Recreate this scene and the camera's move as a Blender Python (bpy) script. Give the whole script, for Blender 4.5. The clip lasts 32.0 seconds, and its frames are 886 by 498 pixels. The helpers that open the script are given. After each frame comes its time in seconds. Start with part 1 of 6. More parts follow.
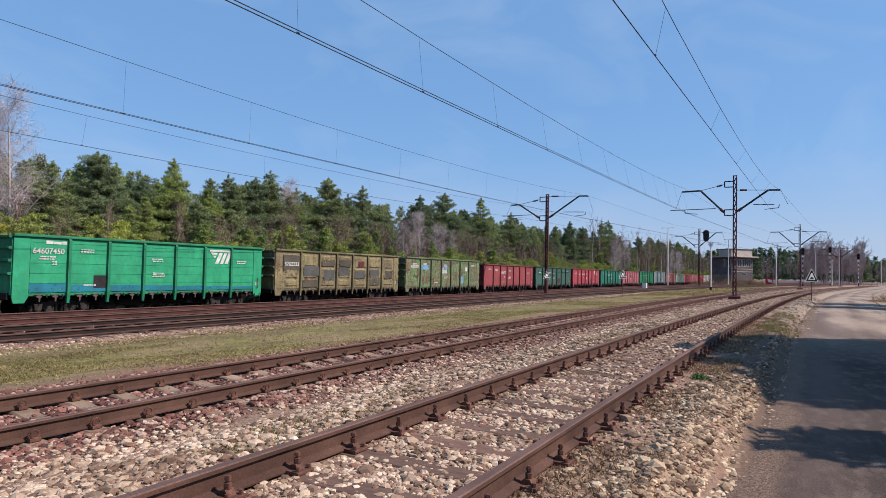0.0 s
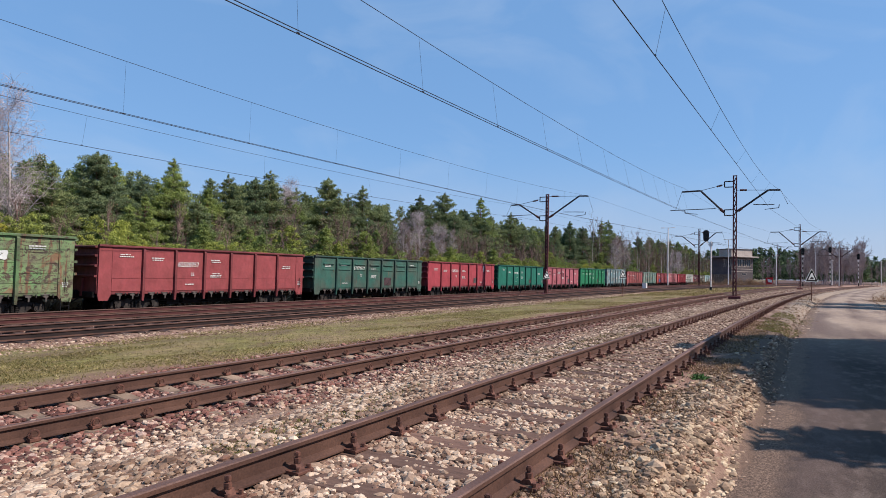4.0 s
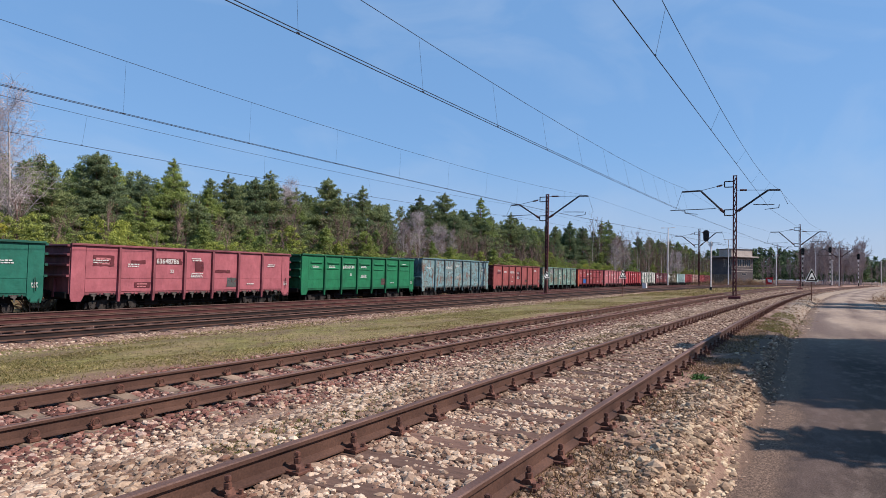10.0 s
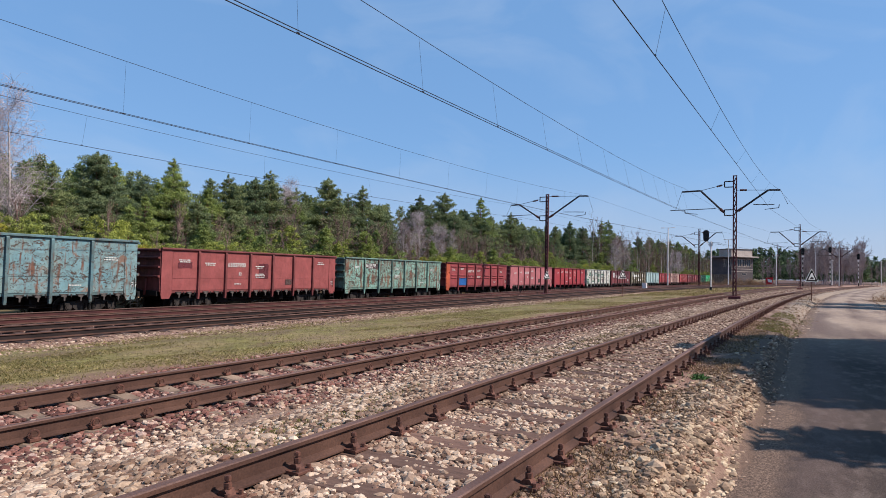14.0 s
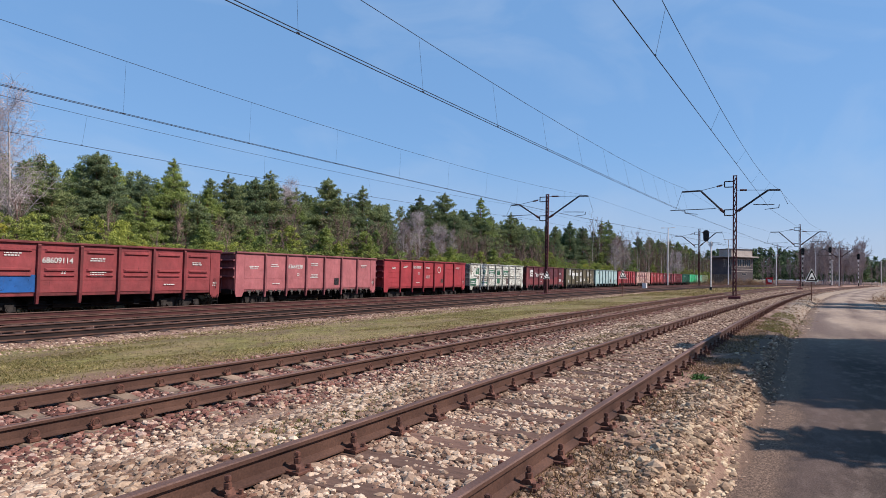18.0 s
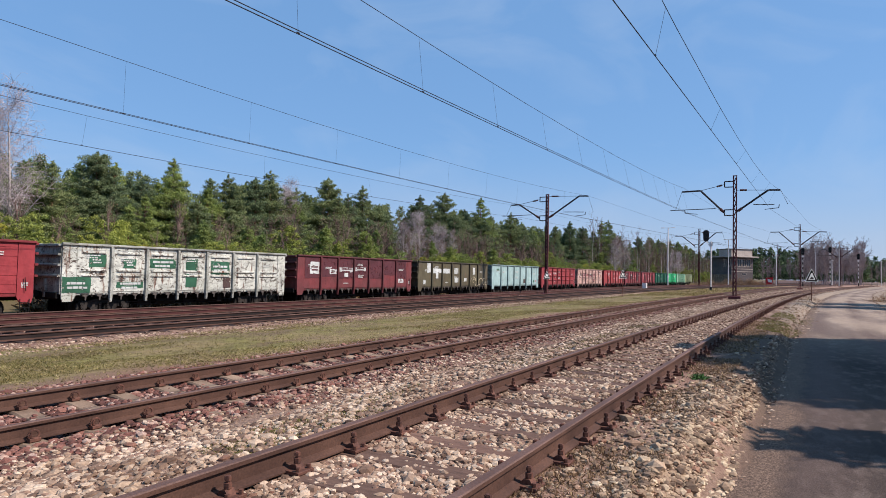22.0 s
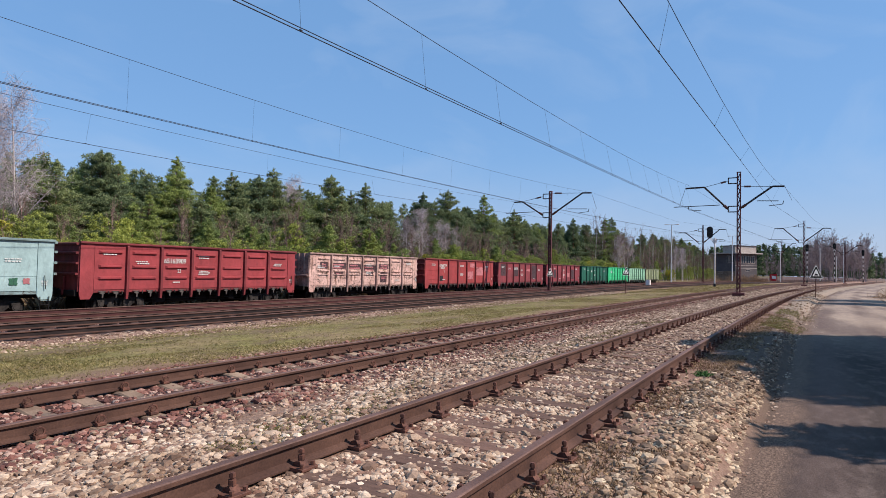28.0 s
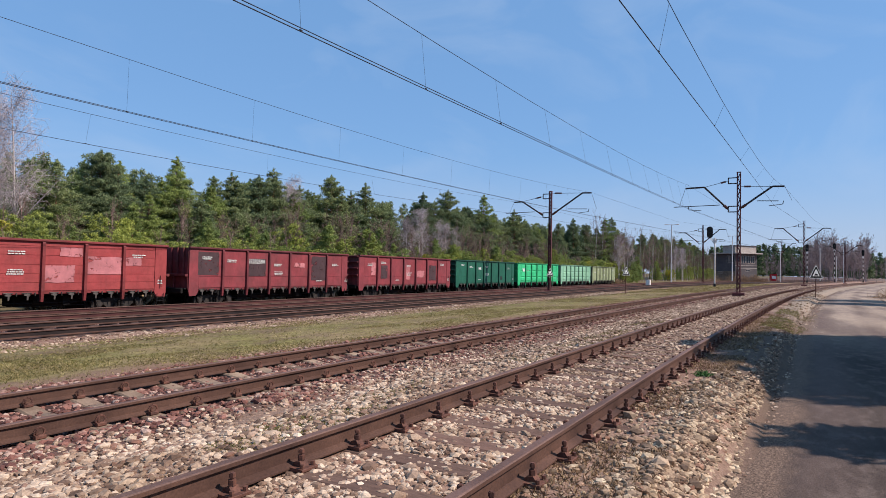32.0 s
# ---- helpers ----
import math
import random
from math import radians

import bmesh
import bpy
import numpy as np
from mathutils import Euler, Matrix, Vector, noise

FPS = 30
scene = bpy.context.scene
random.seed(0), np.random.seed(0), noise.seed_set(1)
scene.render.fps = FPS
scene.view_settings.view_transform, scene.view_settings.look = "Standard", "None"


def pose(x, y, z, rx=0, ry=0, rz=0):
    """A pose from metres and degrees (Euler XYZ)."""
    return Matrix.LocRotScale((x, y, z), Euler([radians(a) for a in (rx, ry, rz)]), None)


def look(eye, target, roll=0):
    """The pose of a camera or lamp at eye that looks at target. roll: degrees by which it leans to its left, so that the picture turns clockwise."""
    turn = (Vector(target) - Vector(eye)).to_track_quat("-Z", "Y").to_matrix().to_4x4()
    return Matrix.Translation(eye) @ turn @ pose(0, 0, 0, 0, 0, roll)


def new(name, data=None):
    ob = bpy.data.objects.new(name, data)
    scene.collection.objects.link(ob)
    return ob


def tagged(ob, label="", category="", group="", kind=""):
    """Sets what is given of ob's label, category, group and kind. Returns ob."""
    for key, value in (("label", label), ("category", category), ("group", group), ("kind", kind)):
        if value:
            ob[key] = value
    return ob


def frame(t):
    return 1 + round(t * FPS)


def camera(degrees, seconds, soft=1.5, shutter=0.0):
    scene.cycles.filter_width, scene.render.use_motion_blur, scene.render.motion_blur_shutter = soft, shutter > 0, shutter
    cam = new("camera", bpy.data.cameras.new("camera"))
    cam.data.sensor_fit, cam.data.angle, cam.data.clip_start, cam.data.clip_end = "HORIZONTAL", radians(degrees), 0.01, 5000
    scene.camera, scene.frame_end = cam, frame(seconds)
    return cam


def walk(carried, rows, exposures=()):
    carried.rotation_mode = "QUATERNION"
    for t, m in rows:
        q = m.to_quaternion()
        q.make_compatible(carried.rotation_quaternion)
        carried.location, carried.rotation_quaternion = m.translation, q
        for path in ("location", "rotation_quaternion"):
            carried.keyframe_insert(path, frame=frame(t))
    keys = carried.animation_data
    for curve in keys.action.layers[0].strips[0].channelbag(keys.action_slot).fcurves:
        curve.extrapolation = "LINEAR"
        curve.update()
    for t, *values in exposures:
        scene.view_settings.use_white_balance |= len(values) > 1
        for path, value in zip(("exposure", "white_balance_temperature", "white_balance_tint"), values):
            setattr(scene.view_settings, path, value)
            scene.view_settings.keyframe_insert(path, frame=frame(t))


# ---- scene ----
# The camera stands beside the line on a stand that is nudged once, late in the clip.
cam = camera(71.96, 32.0, soft=0.6)
EYE = Vector((0.0, 0.0, 1.265))


def aim(turn, tilt, lean):
    a, b = radians(turn), radians(tilt)
    way = Vector((math.cos(a) * math.cos(b), math.sin(a) * math.cos(b), math.sin(b)))
    return look(EYE, EYE + way * 20, lean)


def nudged(k):
    return aim(30.007 + 0.292 * k, 2.152 - 0.265 * k, 1.281 - 0.116 * k)


walk(cam, [(0.0, nudged(0)), (12.0, nudged(0)), (24.2, nudged(0)), (24.5, nudged(0.25)), (25.0, nudged(0.82)), (25.5, nudged(0.86)), (27.5, nudged(1)), (32.0, nudged(1))])

# ---- light: clear spring sky, sun behind the camera's right shoulder ----
SUN_TURN, SUN_UP = -70.0, 45.0
world = bpy.data.worlds.new("sky")
scene.world = world
world.use_nodes = True
wn, wl = world.node_tree.nodes, world.node_tree.links
sky = wn.new("ShaderNodeTexSky")
sky.sky_type = "NISHITA"
sky.sun_disc = False
sky.sun_elevation = radians(SUN_UP)
sky.sun_rotation = radians(90 - SUN_TURN)
sky.air_density, sky.dust_density, sky.ozone_density = 1.0, 0.25, 3.0
tone = wn.new("ShaderNodeHueSaturation")
tone.inputs["Saturation"].default_value = 1.14
tone.inputs["Hue"].default_value = 0.504
wl.new(sky.outputs[0], tone.inputs["Color"])
blend = wn.new("ShaderNodeMix")
blend.data_type = "RGBA"
blend.inputs[0].default_value = 0.7
blend.inputs[7].default_value = (1.18, 2.72, 4.95, 1)
wl.new(tone.outputs[0], blend.inputs[6])
veil = wn.new("ShaderNodeTexNoise")
veil.inputs["Scale"].default_value, veil.inputs["Detail"].default_value, veil.inputs["Distortion"].default_value = 2.2, 6, 0.8
stretch = wn.new("ShaderNodeMapping")
stretch.inputs["Scale"].default_value, stretch.inputs["Rotation"].default_value = (1.0, 2.5, 4.5), (0.3, 0.5, 0.2)
wl.new(wn.new("ShaderNodeTexCoord").outputs["Generated"], stretch.inputs[0])
wl.new(stretch.outputs[0], veil.inputs["Vector"])
thin = wn.new("ShaderNodeMapRange")
thin.inputs[1].default_value, thin.inputs[2].default_value, thin.inputs[4].default_value = 0.5, 0.8, 0.25
wl.new(veil.outputs["Fac"], thin.inputs[0])
cirrus = wn.new("ShaderNodeMix")
cirrus.data_type = "RGBA"
cirrus.inputs[7].default_value = (3.2, 4.2, 5.4, 1)
wl.new(thin.outputs[0], cirrus.inputs[0])
wl.new(blend.outputs[2], cirrus.inputs[6])
up = wn.new("ShaderNodeSeparateXYZ")
wl.new(stretch.inputs[0].links[0].from_socket, up.inputs[0])
low = wn.new("ShaderNodeMapRange")
low.interpolation_type = "SMOOTHSTEP"
low.inputs[1].default_value, low.inputs[2].default_value, low.inputs[3].default_value, low.inputs[4].default_value = 0.0, 0.2, 0.5, 0.0
wl.new(up.outputs[2], low.inputs[0])
haze = wn.new("ShaderNodeMix")
haze.data_type = "RGBA"
haze.inputs[7].default_value = (2.9, 3.45, 4.6, 1)
wl.new(low.outputs[0], haze.inputs[0])
wl.new(cirrus.outputs[2], haze.inputs[6])
wl.new(haze.outputs[2], wn["Background"].inputs[0])
wn["Background"].inputs[1].default_value = 0.128
sun = new("sun", bpy.data.lights.new("sun", "SUN"))
sun.data.energy, sun.data.angle, sun.data.color = 5.0, radians(0.53), (1.0, 0.935, 0.845)
sa, sb = radians(SUN_TURN), radians(SUN_UP)
sun.matrix_world = look((40 * math.cos(sa), 40 * math.sin(sa), 36), (40 * math.cos(sa) - math.cos(sa) * math.cos(sb), 40 * math.sin(sa) - math.sin(sa) * math.cos(sb), 36 - math.sin(sb)))
scene.view_settings.exposure = 0.27
scene.view_settings.use_white_balance = True
scene.view_settings.white_balance_temperature = 6700
scene.view_settings.white_balance_tint = 17


# ---- materials ----
def lin(r, g, b):
    return tuple((c / 255 / 12.92 if c <= 10 else ((c / 255 + 0.055) / 1.055) ** 2.4) for c in (r, g, b)) + (1.0,)


def nodes(name, rough=0.8, metal=0.0):
    m = bpy.data.materials.new(name)
    m.use_nodes = True
    nt = m.node_tree
    b = nt.nodes["Principled BSDF"]
    b.inputs["Roughness"].default_value, b.inputs["Metallic"].default_value = rough, metal
    b.inputs["Specular IOR Level"].default_value = 0.3
    return m, nt, b


def coords(nt, world_space=True):
    if world_space:
        return nt.nodes.new("ShaderNodeNewGeometry").outputs["Position"]
    return nt.nodes.new("ShaderNodeTexCoord").outputs["Object"]


def noise_of(nt, at, scale, detail=4.0, rough=0.55, stretch=None, dist=0.0):
    n = nt.nodes.new("ShaderNodeTexNoise")
    n.inputs["Scale"].default_value, n.inputs["Detail"].default_value = scale, detail
    n.inputs["Roughness"].default_value, n.inputs["Distortion"].default_value = rough, dist
    if stretch:
        mp = nt.nodes.new("ShaderNodeMapping")
        mp.inputs["Scale"].default_value = stretch
        nt.links.new(at, mp.inputs[0])
        at = mp.outputs[0]
    nt.links.new(at, n.inputs["Vector"])
    return n.outputs["Fac"]


def ramp(nt, fac, stops):
    r = nt.nodes.new("ShaderNodeValToRGB")
    while len(r.color_ramp.elements) < len(stops):
        r.color_ramp.elements.new(0.5)
    for e, (p, c) in zip(r.color_ramp.elements, stops):
        e.position, e.color = p, c if len(c) == 4 else (*c, 1)
    nt.links.new(fac, r.inputs[0])
    return r.outputs[0]


def mix(nt, fac, a, b, kind="MIX"):
    m = nt.nodes.new("ShaderNodeMix")
    m.data_type, m.blend_type = "RGBA", kind
    for s, v in ((m.inputs[0], fac), (m.inputs[6], a), (m.inputs[7], b)):
        if hasattr(v, "is_linked"):
            nt.links.new(v, s)
        else:
            s.default_value = v
    return m.outputs[2]


def bump(nt, b, height, strength=0.3, distance=0.02):
    n = nt.nodes.new("ShaderNodeBump")
    n.inputs["Strength"].default_value, n.inputs["Distance"].default_value = strength, distance
    nt.links.new(height, n.inputs["Height"])
    nt.links.new(n.outputs[0], b.inputs["Normal"])


BLACK, WHITE = (0, 0, 0, 1), (1, 1, 1, 1)


def surface(name, dark, light, scale=3.0, fine=40.0, rough=0.8, metal=0.0, bumps=0.2, depth=0.01, world_space=False, stretch=None, vary=0.0):
    """Two-scale mottled material between two colours."""
    m, nt, b = nodes(name, rough, metal)
    at = coords(nt, world_space)
    big = noise_of(nt, at, scale, 5, 0.6, stretch)
    small = noise_of(nt, at, fine, 4, 0.6, stretch)
    col = mix(nt, ramp(nt, big, [(0.3, BLACK), (0.7, WHITE)]), dark, light)
    g = ramp(nt, small, [(0.25, (0.62, 0.62, 0.62, 1)), (0.75, (1.2, 1.2, 1.2, 1))])
    col = mix(nt, 1.0, col, g, "MULTIPLY")
    if vary:
        info = nt.nodes.new("ShaderNodeObjectInfo")
        col = mix(nt, 1.0, col, ramp(nt, info.outputs["Random"], [(0, (1 - vary,) * 3), (1, (1 + vary,) * 3)]), "MULTIPLY")
    nt.links.new(col, b.inputs["Base Color"])
    bump(nt, b, small, bumps, depth)
    return m


def islands(name, stops, rough=0.85, fine=30.0, trans=0.0, blotch=0.0, vary=0.0):
    """Loose pieces in one mesh, each with its own shade."""
    m, nt, b = nodes(name, rough)
    geo = nt.nodes.new("ShaderNodeNewGeometry")
    col = ramp(nt, geo.outputs["Random Per Island"], stops)
    small = noise_of(nt, geo.outputs["Position"], fine, 3)
    col = mix(nt, 1.0, col, ramp(nt, small, [(0.3, (0.7, 0.7, 0.7, 1)), (0.7, (1.15, 1.15, 1.15, 1))]), "MULTIPLY")
    if blotch:
        wide = noise_of(nt, geo.outputs["Position"], blotch, 4, 0.6)
        col = mix(nt, 1.0, col, ramp(nt, wide, [(0.36, (0.66, 0.6, 0.55, 1)), (0.62, (1.12, 1.1, 1.08, 1))]), "MULTIPLY")
    if vary:
        info = nt.nodes.new("ShaderNodeObjectInfo")
        col = mix(nt, 1.0, col, ramp(nt, info.outputs["Random"], [(0, (1 - vary, 1 - 0.7 * vary, 1 - 0.5 * vary, 1)), (0.5, (1, 1, 1, 1)), (1, (1 + 0.8 * vary, 1 + 0.55 * vary, 1, 1))]), "MULTIPLY")
    nt.links.new(col, b.inputs["Base Color"])
    if trans:
        thin_ = nt.nodes.new("ShaderNodeBsdfTranslucent")
        nt.links.new(col, thin_.inputs[0])
        both = nt.nodes.new("ShaderNodeMixShader")
        both.inputs[0].default_value = trans
        nt.links.new(b.outputs[0], both.inputs[1])
        nt.links.new(thin_.outputs[0], both.inputs[2])
        nt.links.new(both.outputs[0], nt.nodes["Material Output"].inputs[0])
    return m


def paint(name, base, worn, rust, amount=0.3, grime=0.25):
    """Wagon paint: faded patches, rust spots and streaks, grime at the foot; in the wagon's own space."""
    m, nt, b = nodes(name, 0.62)
    at = coords(nt, False)
    big = noise_of(nt, at, 0.7, 5, 0.6)
    col = mix(nt, ramp(nt, big, [(0.38, BLACK), (0.66, WHITE)]), base, worn)
    streak = noise_of(nt, at, 2.4, 5, 0.65, (2.2, 1, 0.35))
    lo = 0.72 - 0.24 * amount
    col = mix(nt, ramp(nt, streak, [(lo, BLACK), (lo + 0.09, WHITE)]), col, rust)
    spots = noise_of(nt, at, 9.0, 4, 0.7, None, 0.6)
    lo = 0.76 - 0.13 * amount
    col = mix(nt, ramp(nt, spots, [(lo, BLACK), (lo + 0.05, WHITE)]), col, (rust[0] * 0.6, rust[1] * 0.6, rust[2] * 0.6, 1))
    if amount > 0.4:
        flake = noise_of(nt, at, 3.2, 8, 0.75, (1, 1, 1.6), 1.4)
        lo = 0.645 - 0.15 * amount
        col = mix(nt, ramp(nt, flake, [(lo, BLACK), (lo + 0.03, WHITE)]), col, lin(74, 60, 52))
        if amount > 0.7:
            scab = noise_of(nt, at, 1.15, 7, 0.72, (1, 1, 0.7), 1.0)
            col = mix(nt, ramp(nt, scab, [(0.56, BLACK), (0.64, (0.85, 0.85, 0.85, 1))]), col, lin(126, 88, 66))
        soot = noise_of(nt, at, 1.3, 6, 0.7, (1, 1, 2.2), 0.8)
        col = mix(nt, ramp(nt, soot, [(0.5, BLACK), (0.72, (0.7, 0.7, 0.7, 1))]), col, lin(84, 78, 70))
    dirt = noise_of(nt, at, 3.5, 6, 0.7, (1, 1, 0.5))
    col = mix(nt, 1.0, col, ramp(nt, dirt, [(0.3, (1 - grime, 1 - grime, 1 - grime, 1)), (0.65, (1.06, 1.06, 1.06, 1))]), "MULTIPLY")
    nt.links.new(col, b.inputs["Base Color"])
    bump(nt, b, noise_of(nt, at, 1.5, 5, 0.5), 0.55, 0.08)
    return m


RAIL_SIDE = surface("rail_rust", lin(66, 45, 38), lin(100, 72, 60), 1.5, 60, 0.75, 0.2, 0.15, 0.004, True)
# near-black web colour: the shade under the rail head is painted in
DARK_RAIL = surface("shaded_rail_web", lin(26, 20, 20), lin(48, 36, 34), 1.5, 60, 0.8, 0.1, 0.15, 0.004, True)
RAIL_TOP = surface("rail_head", lin(84, 62, 54), lin(118, 90, 80), 0.8, 50, 0.72, 0.1, 0.05, 0.002, True)
CONCRETE = surface("weathered_concrete", lin(106, 84, 70), lin(152, 130, 110), 2.5, 60, 0.9, 0, 0.35, 0.006, True, None, 0.14)
OLD_WOOD = surface("old_sleeper_wood", lin(86, 62, 52), lin(126, 98, 84), 1.2, 22, 0.9, 0, 0.6, 0.012, True, (1.4, 0.4, 1), 0.25)
IRON = surface("rusty_iron", lin(74, 50, 44), lin(122, 82, 68), 8, 70, 0.8, 0.2, 0.3, 0.003, True)
MAST_STEEL = surface("mast_steel", lin(68, 36, 42), lin(108, 60, 60), 0.7, 20, 0.75, 0.1, 0.2, 0.004, True)
DARK_STEEL = surface("dark_steel", lin(34, 34, 38), lin(60, 58, 62), 3, 40, 0.6, 0.4, 0.1, 0.003)
WIRE = surface("wire_copper", lin(30, 32, 40), lin(52, 54, 64), 1, 9, 0.6, 0.3, 0, 0.001)
PALE_POST = surface("pale_concrete_post", lin(206, 198, 192), lin(238, 232, 226), 2, 30, 0.85, 0, 0.2, 0.004, True)
UNDER = surface("grimy_underframe", lin(10, 9, 9), lin(32, 28, 27), 3, 30, 0.85, 0.1, 0.3, 0.004)
CATCH_GREY = surface("catch_steel", lin(44, 40, 38), lin(112, 104, 98), 2.5, 24, 0.7, 0.2, 0.2, 0.004)
BOGIE = surface("bogie_castings", lin(12, 11, 11), lin(66, 60, 56), 2.5, 24, 0.7, 0.2, 0.2, 0.004)
WHEEL = surface("wheel_steel", lin(16, 14, 14), lin(50, 44, 40), 4, 40, 0.5, 0.6, 0.1, 0.003)
STENCIL = surface("white_stencil", lin(176, 178, 172), lin(222, 222, 216), 5, 30, 0.8, 0, 0.02, 0.001)
SIGN_WHITE = surface("sign_white", lin(222, 222, 218), lin(238, 238, 234), 4, 40, 0.6, 0, 0.02, 0.001)
SIGN_BLACK = surface("sign_black", lin(20, 20, 20), lin(34, 34, 34), 4, 40, 0.6, 0, 0.02, 0.001)
SIGN_RED = surface("red_panel", lin(176, 34, 36), lin(206, 56, 54), 3, 20, 0.6, 0, 0.05, 0.002)
INSULATOR = surface("brown_insulator", lin(70, 40, 34), lin(96, 58, 46), 5, 30, 0.3, 0, 0.02, 0.001)
LENS = surface("dark_lens", lin(12, 14, 16), lin(22, 26, 30), 5, 30, 0.15, 0, 0.0, 0.001)
STONES = islands("ballast_stone", [(0.0, lin(92, 73, 62)), (0.22, lin(136, 111, 94)), (0.5, lin(172, 149, 128)), (0.84, lin(208, 188, 166)), (0.94, lin(148, 121, 104)), (1.0, lin(120, 82, 68))], 0.9, 60, 0.0, 0.9)
FINES = islands("small_gravel", [(0.0, lin(96, 74, 62)), (0.3, lin(142, 114, 96)), (0.7, lin(176, 150, 128)), (1.0, lin(208, 186, 164))], 0.92, 80, 0.0, 0.7)
TAN_STONES = islands("tan_stone", [(0.0, lin(94, 76, 63)), (0.3, lin(134, 112, 93)), (0.65, lin(168, 145, 120)), (0.92, lin(202, 182, 154)), (1.0, lin(138, 98, 79))], 0.9, 60, 0.0, 1.3)
RED_STONES = islands("rusty_ballast_stone", [(0.0, lin(86, 56, 50)), (0.4, lin(116, 76, 66)), (0.75, lin(140, 98, 86)), (1.0, lin(180, 154, 138))], 0.9, 60)
GRASS = islands("spring_grass", [(0.0, lin(70, 66, 38)), (0.3, lin(116, 112, 60)), (0.7, lin(162, 150, 98)), (1.0, lin(210, 192, 150))], 0.9, 3, 0.25, 1.6)
MOSS = islands("moss", [(0.0, lin(84, 84, 44)), (0.5, lin(116, 112, 60)), (1.0, lin(144, 132, 86))], 0.9, 3, 0.3)
DRY_STALK = islands("dry_stalks", [(0.0, lin(88, 66, 50)), (0.5, lin(130, 104, 78)), (1.0, lin(172, 146, 112))], 0.9, 3, 0.2)
NEEDLES = islands("pine_needles", [(0.0, lin(72, 88, 60)), (0.5, lin(110, 126, 84)), (1.0, lin(146, 156, 112))], 0.7, 0.5, 0.22, 0.0, 0.28)
RED_RAIL = surface("red_rusted_rail", lin(56, 30, 30), lin(90, 50, 48), 1.5, 60, 0.8, 0.1, 0.15, 0.004, True)
DARK_WOOD = surface("oily_sleeper_wood", lin(44, 32, 30), lin(88, 66, 58), 1.2, 22, 0.9, 0, 0.6, 0.012, True, (1.4, 0.4, 1), 0.25)
LIGHT_NEEDLES = islands("light_pine_needles", [(0.0, lin(88, 106, 56)), (0.5, lin(128, 146, 76)), (1.0, lin(160, 170, 100))], 0.7, 0.5, 0.25, 0.0, 0.25)
YOUNG_LEAF = islands("young_leaves", [(0.0, lin(98, 112, 50)), (0.5, lin(138, 150, 72)), (1.0, lin(172, 178, 94))], 0.65, 0.4, 0.28, 0.0, 0.25)
YELLOW_LEAF = islands("yellow_green_leaves", [(0.0, lin(124, 124, 40)), (0.5, lin(168, 162, 56)), (1.0, lin(194, 184, 84))], 0.7, 0.4, 0.32)
BARK = surface("pine_bark", lin(92, 70, 56), lin(146, 108, 82), 1.2, 14, 0.95, 0, 0.6, 0.03, True)
TWIG = surface("bare_twigs", lin(104, 82, 74), lin(150, 126, 116), 0.5, 9, 0.95, 0, 0.1, 0.01, True, None, 0.25)
# paler copy of the twigs for far trees: distance haze put into the colour
HAZY_TWIG = surface("hazed_far_twigs", lin(126, 110, 108), lin(168, 152, 150), 0.5, 9, 0.95, 0, 0.1, 0.01, True)
BIRCH = surface("birch_bark", lin(150, 140, 132), lin(214, 206, 198), 1.5, 7, 0.9, 0, 0.1, 0.01, True, (1, 1, 3))
BIRCH_TWIG = surface("birch_twigs", lin(150, 136, 138), lin(204, 192, 192), 0.5, 9, 0.95, 0, 0.1, 0.01, True)
DRY_BRUSH = surface("dry_brush", lin(128, 100, 78), lin(168, 138, 108), 0.8, 12, 0.95, 0, 0.1, 0.01, True)


# ---- small mesh tools ----
def mesh_of(name, verts, faces, material=None, smooth=False):
    me = bpy.data.meshes.new(name)
    me.from_pydata([tuple(v) for v in verts], [], faces)
    me.update()
    if material:
        me.materials.append(material)
    if smooth:
        me.polygons.foreach_set("use_smooth", [True] * len(me.polygons))
    return me


def array_mesh(name, verts, tris, material):
    """Triangles from numpy arrays, quick for large stuff."""
    me = bpy.data.meshes.new(name)
    n = len(tris)
    me.vertices.add(len(verts))
    me.vertices.foreach_set("co", np.ascontiguousarray(verts, dtype=np.float32).ravel())
    me.loops.add(n * 3)
    me.loops.foreach_set("vertex_index", np.ascontiguousarray(tris, dtype=np.int32).ravel())
    me.polygons.add(n)
    me.polygons.foreach_set("loop_start", np.arange(0, n * 3, 3, dtype=np.int32))
    me.polygons.foreach_set("loop_total", np.full(n, 3, dtype=np.int32))
    me.update(calc_edges=True)
    me.shade_flat()
    me.materials.append(material)
    return me


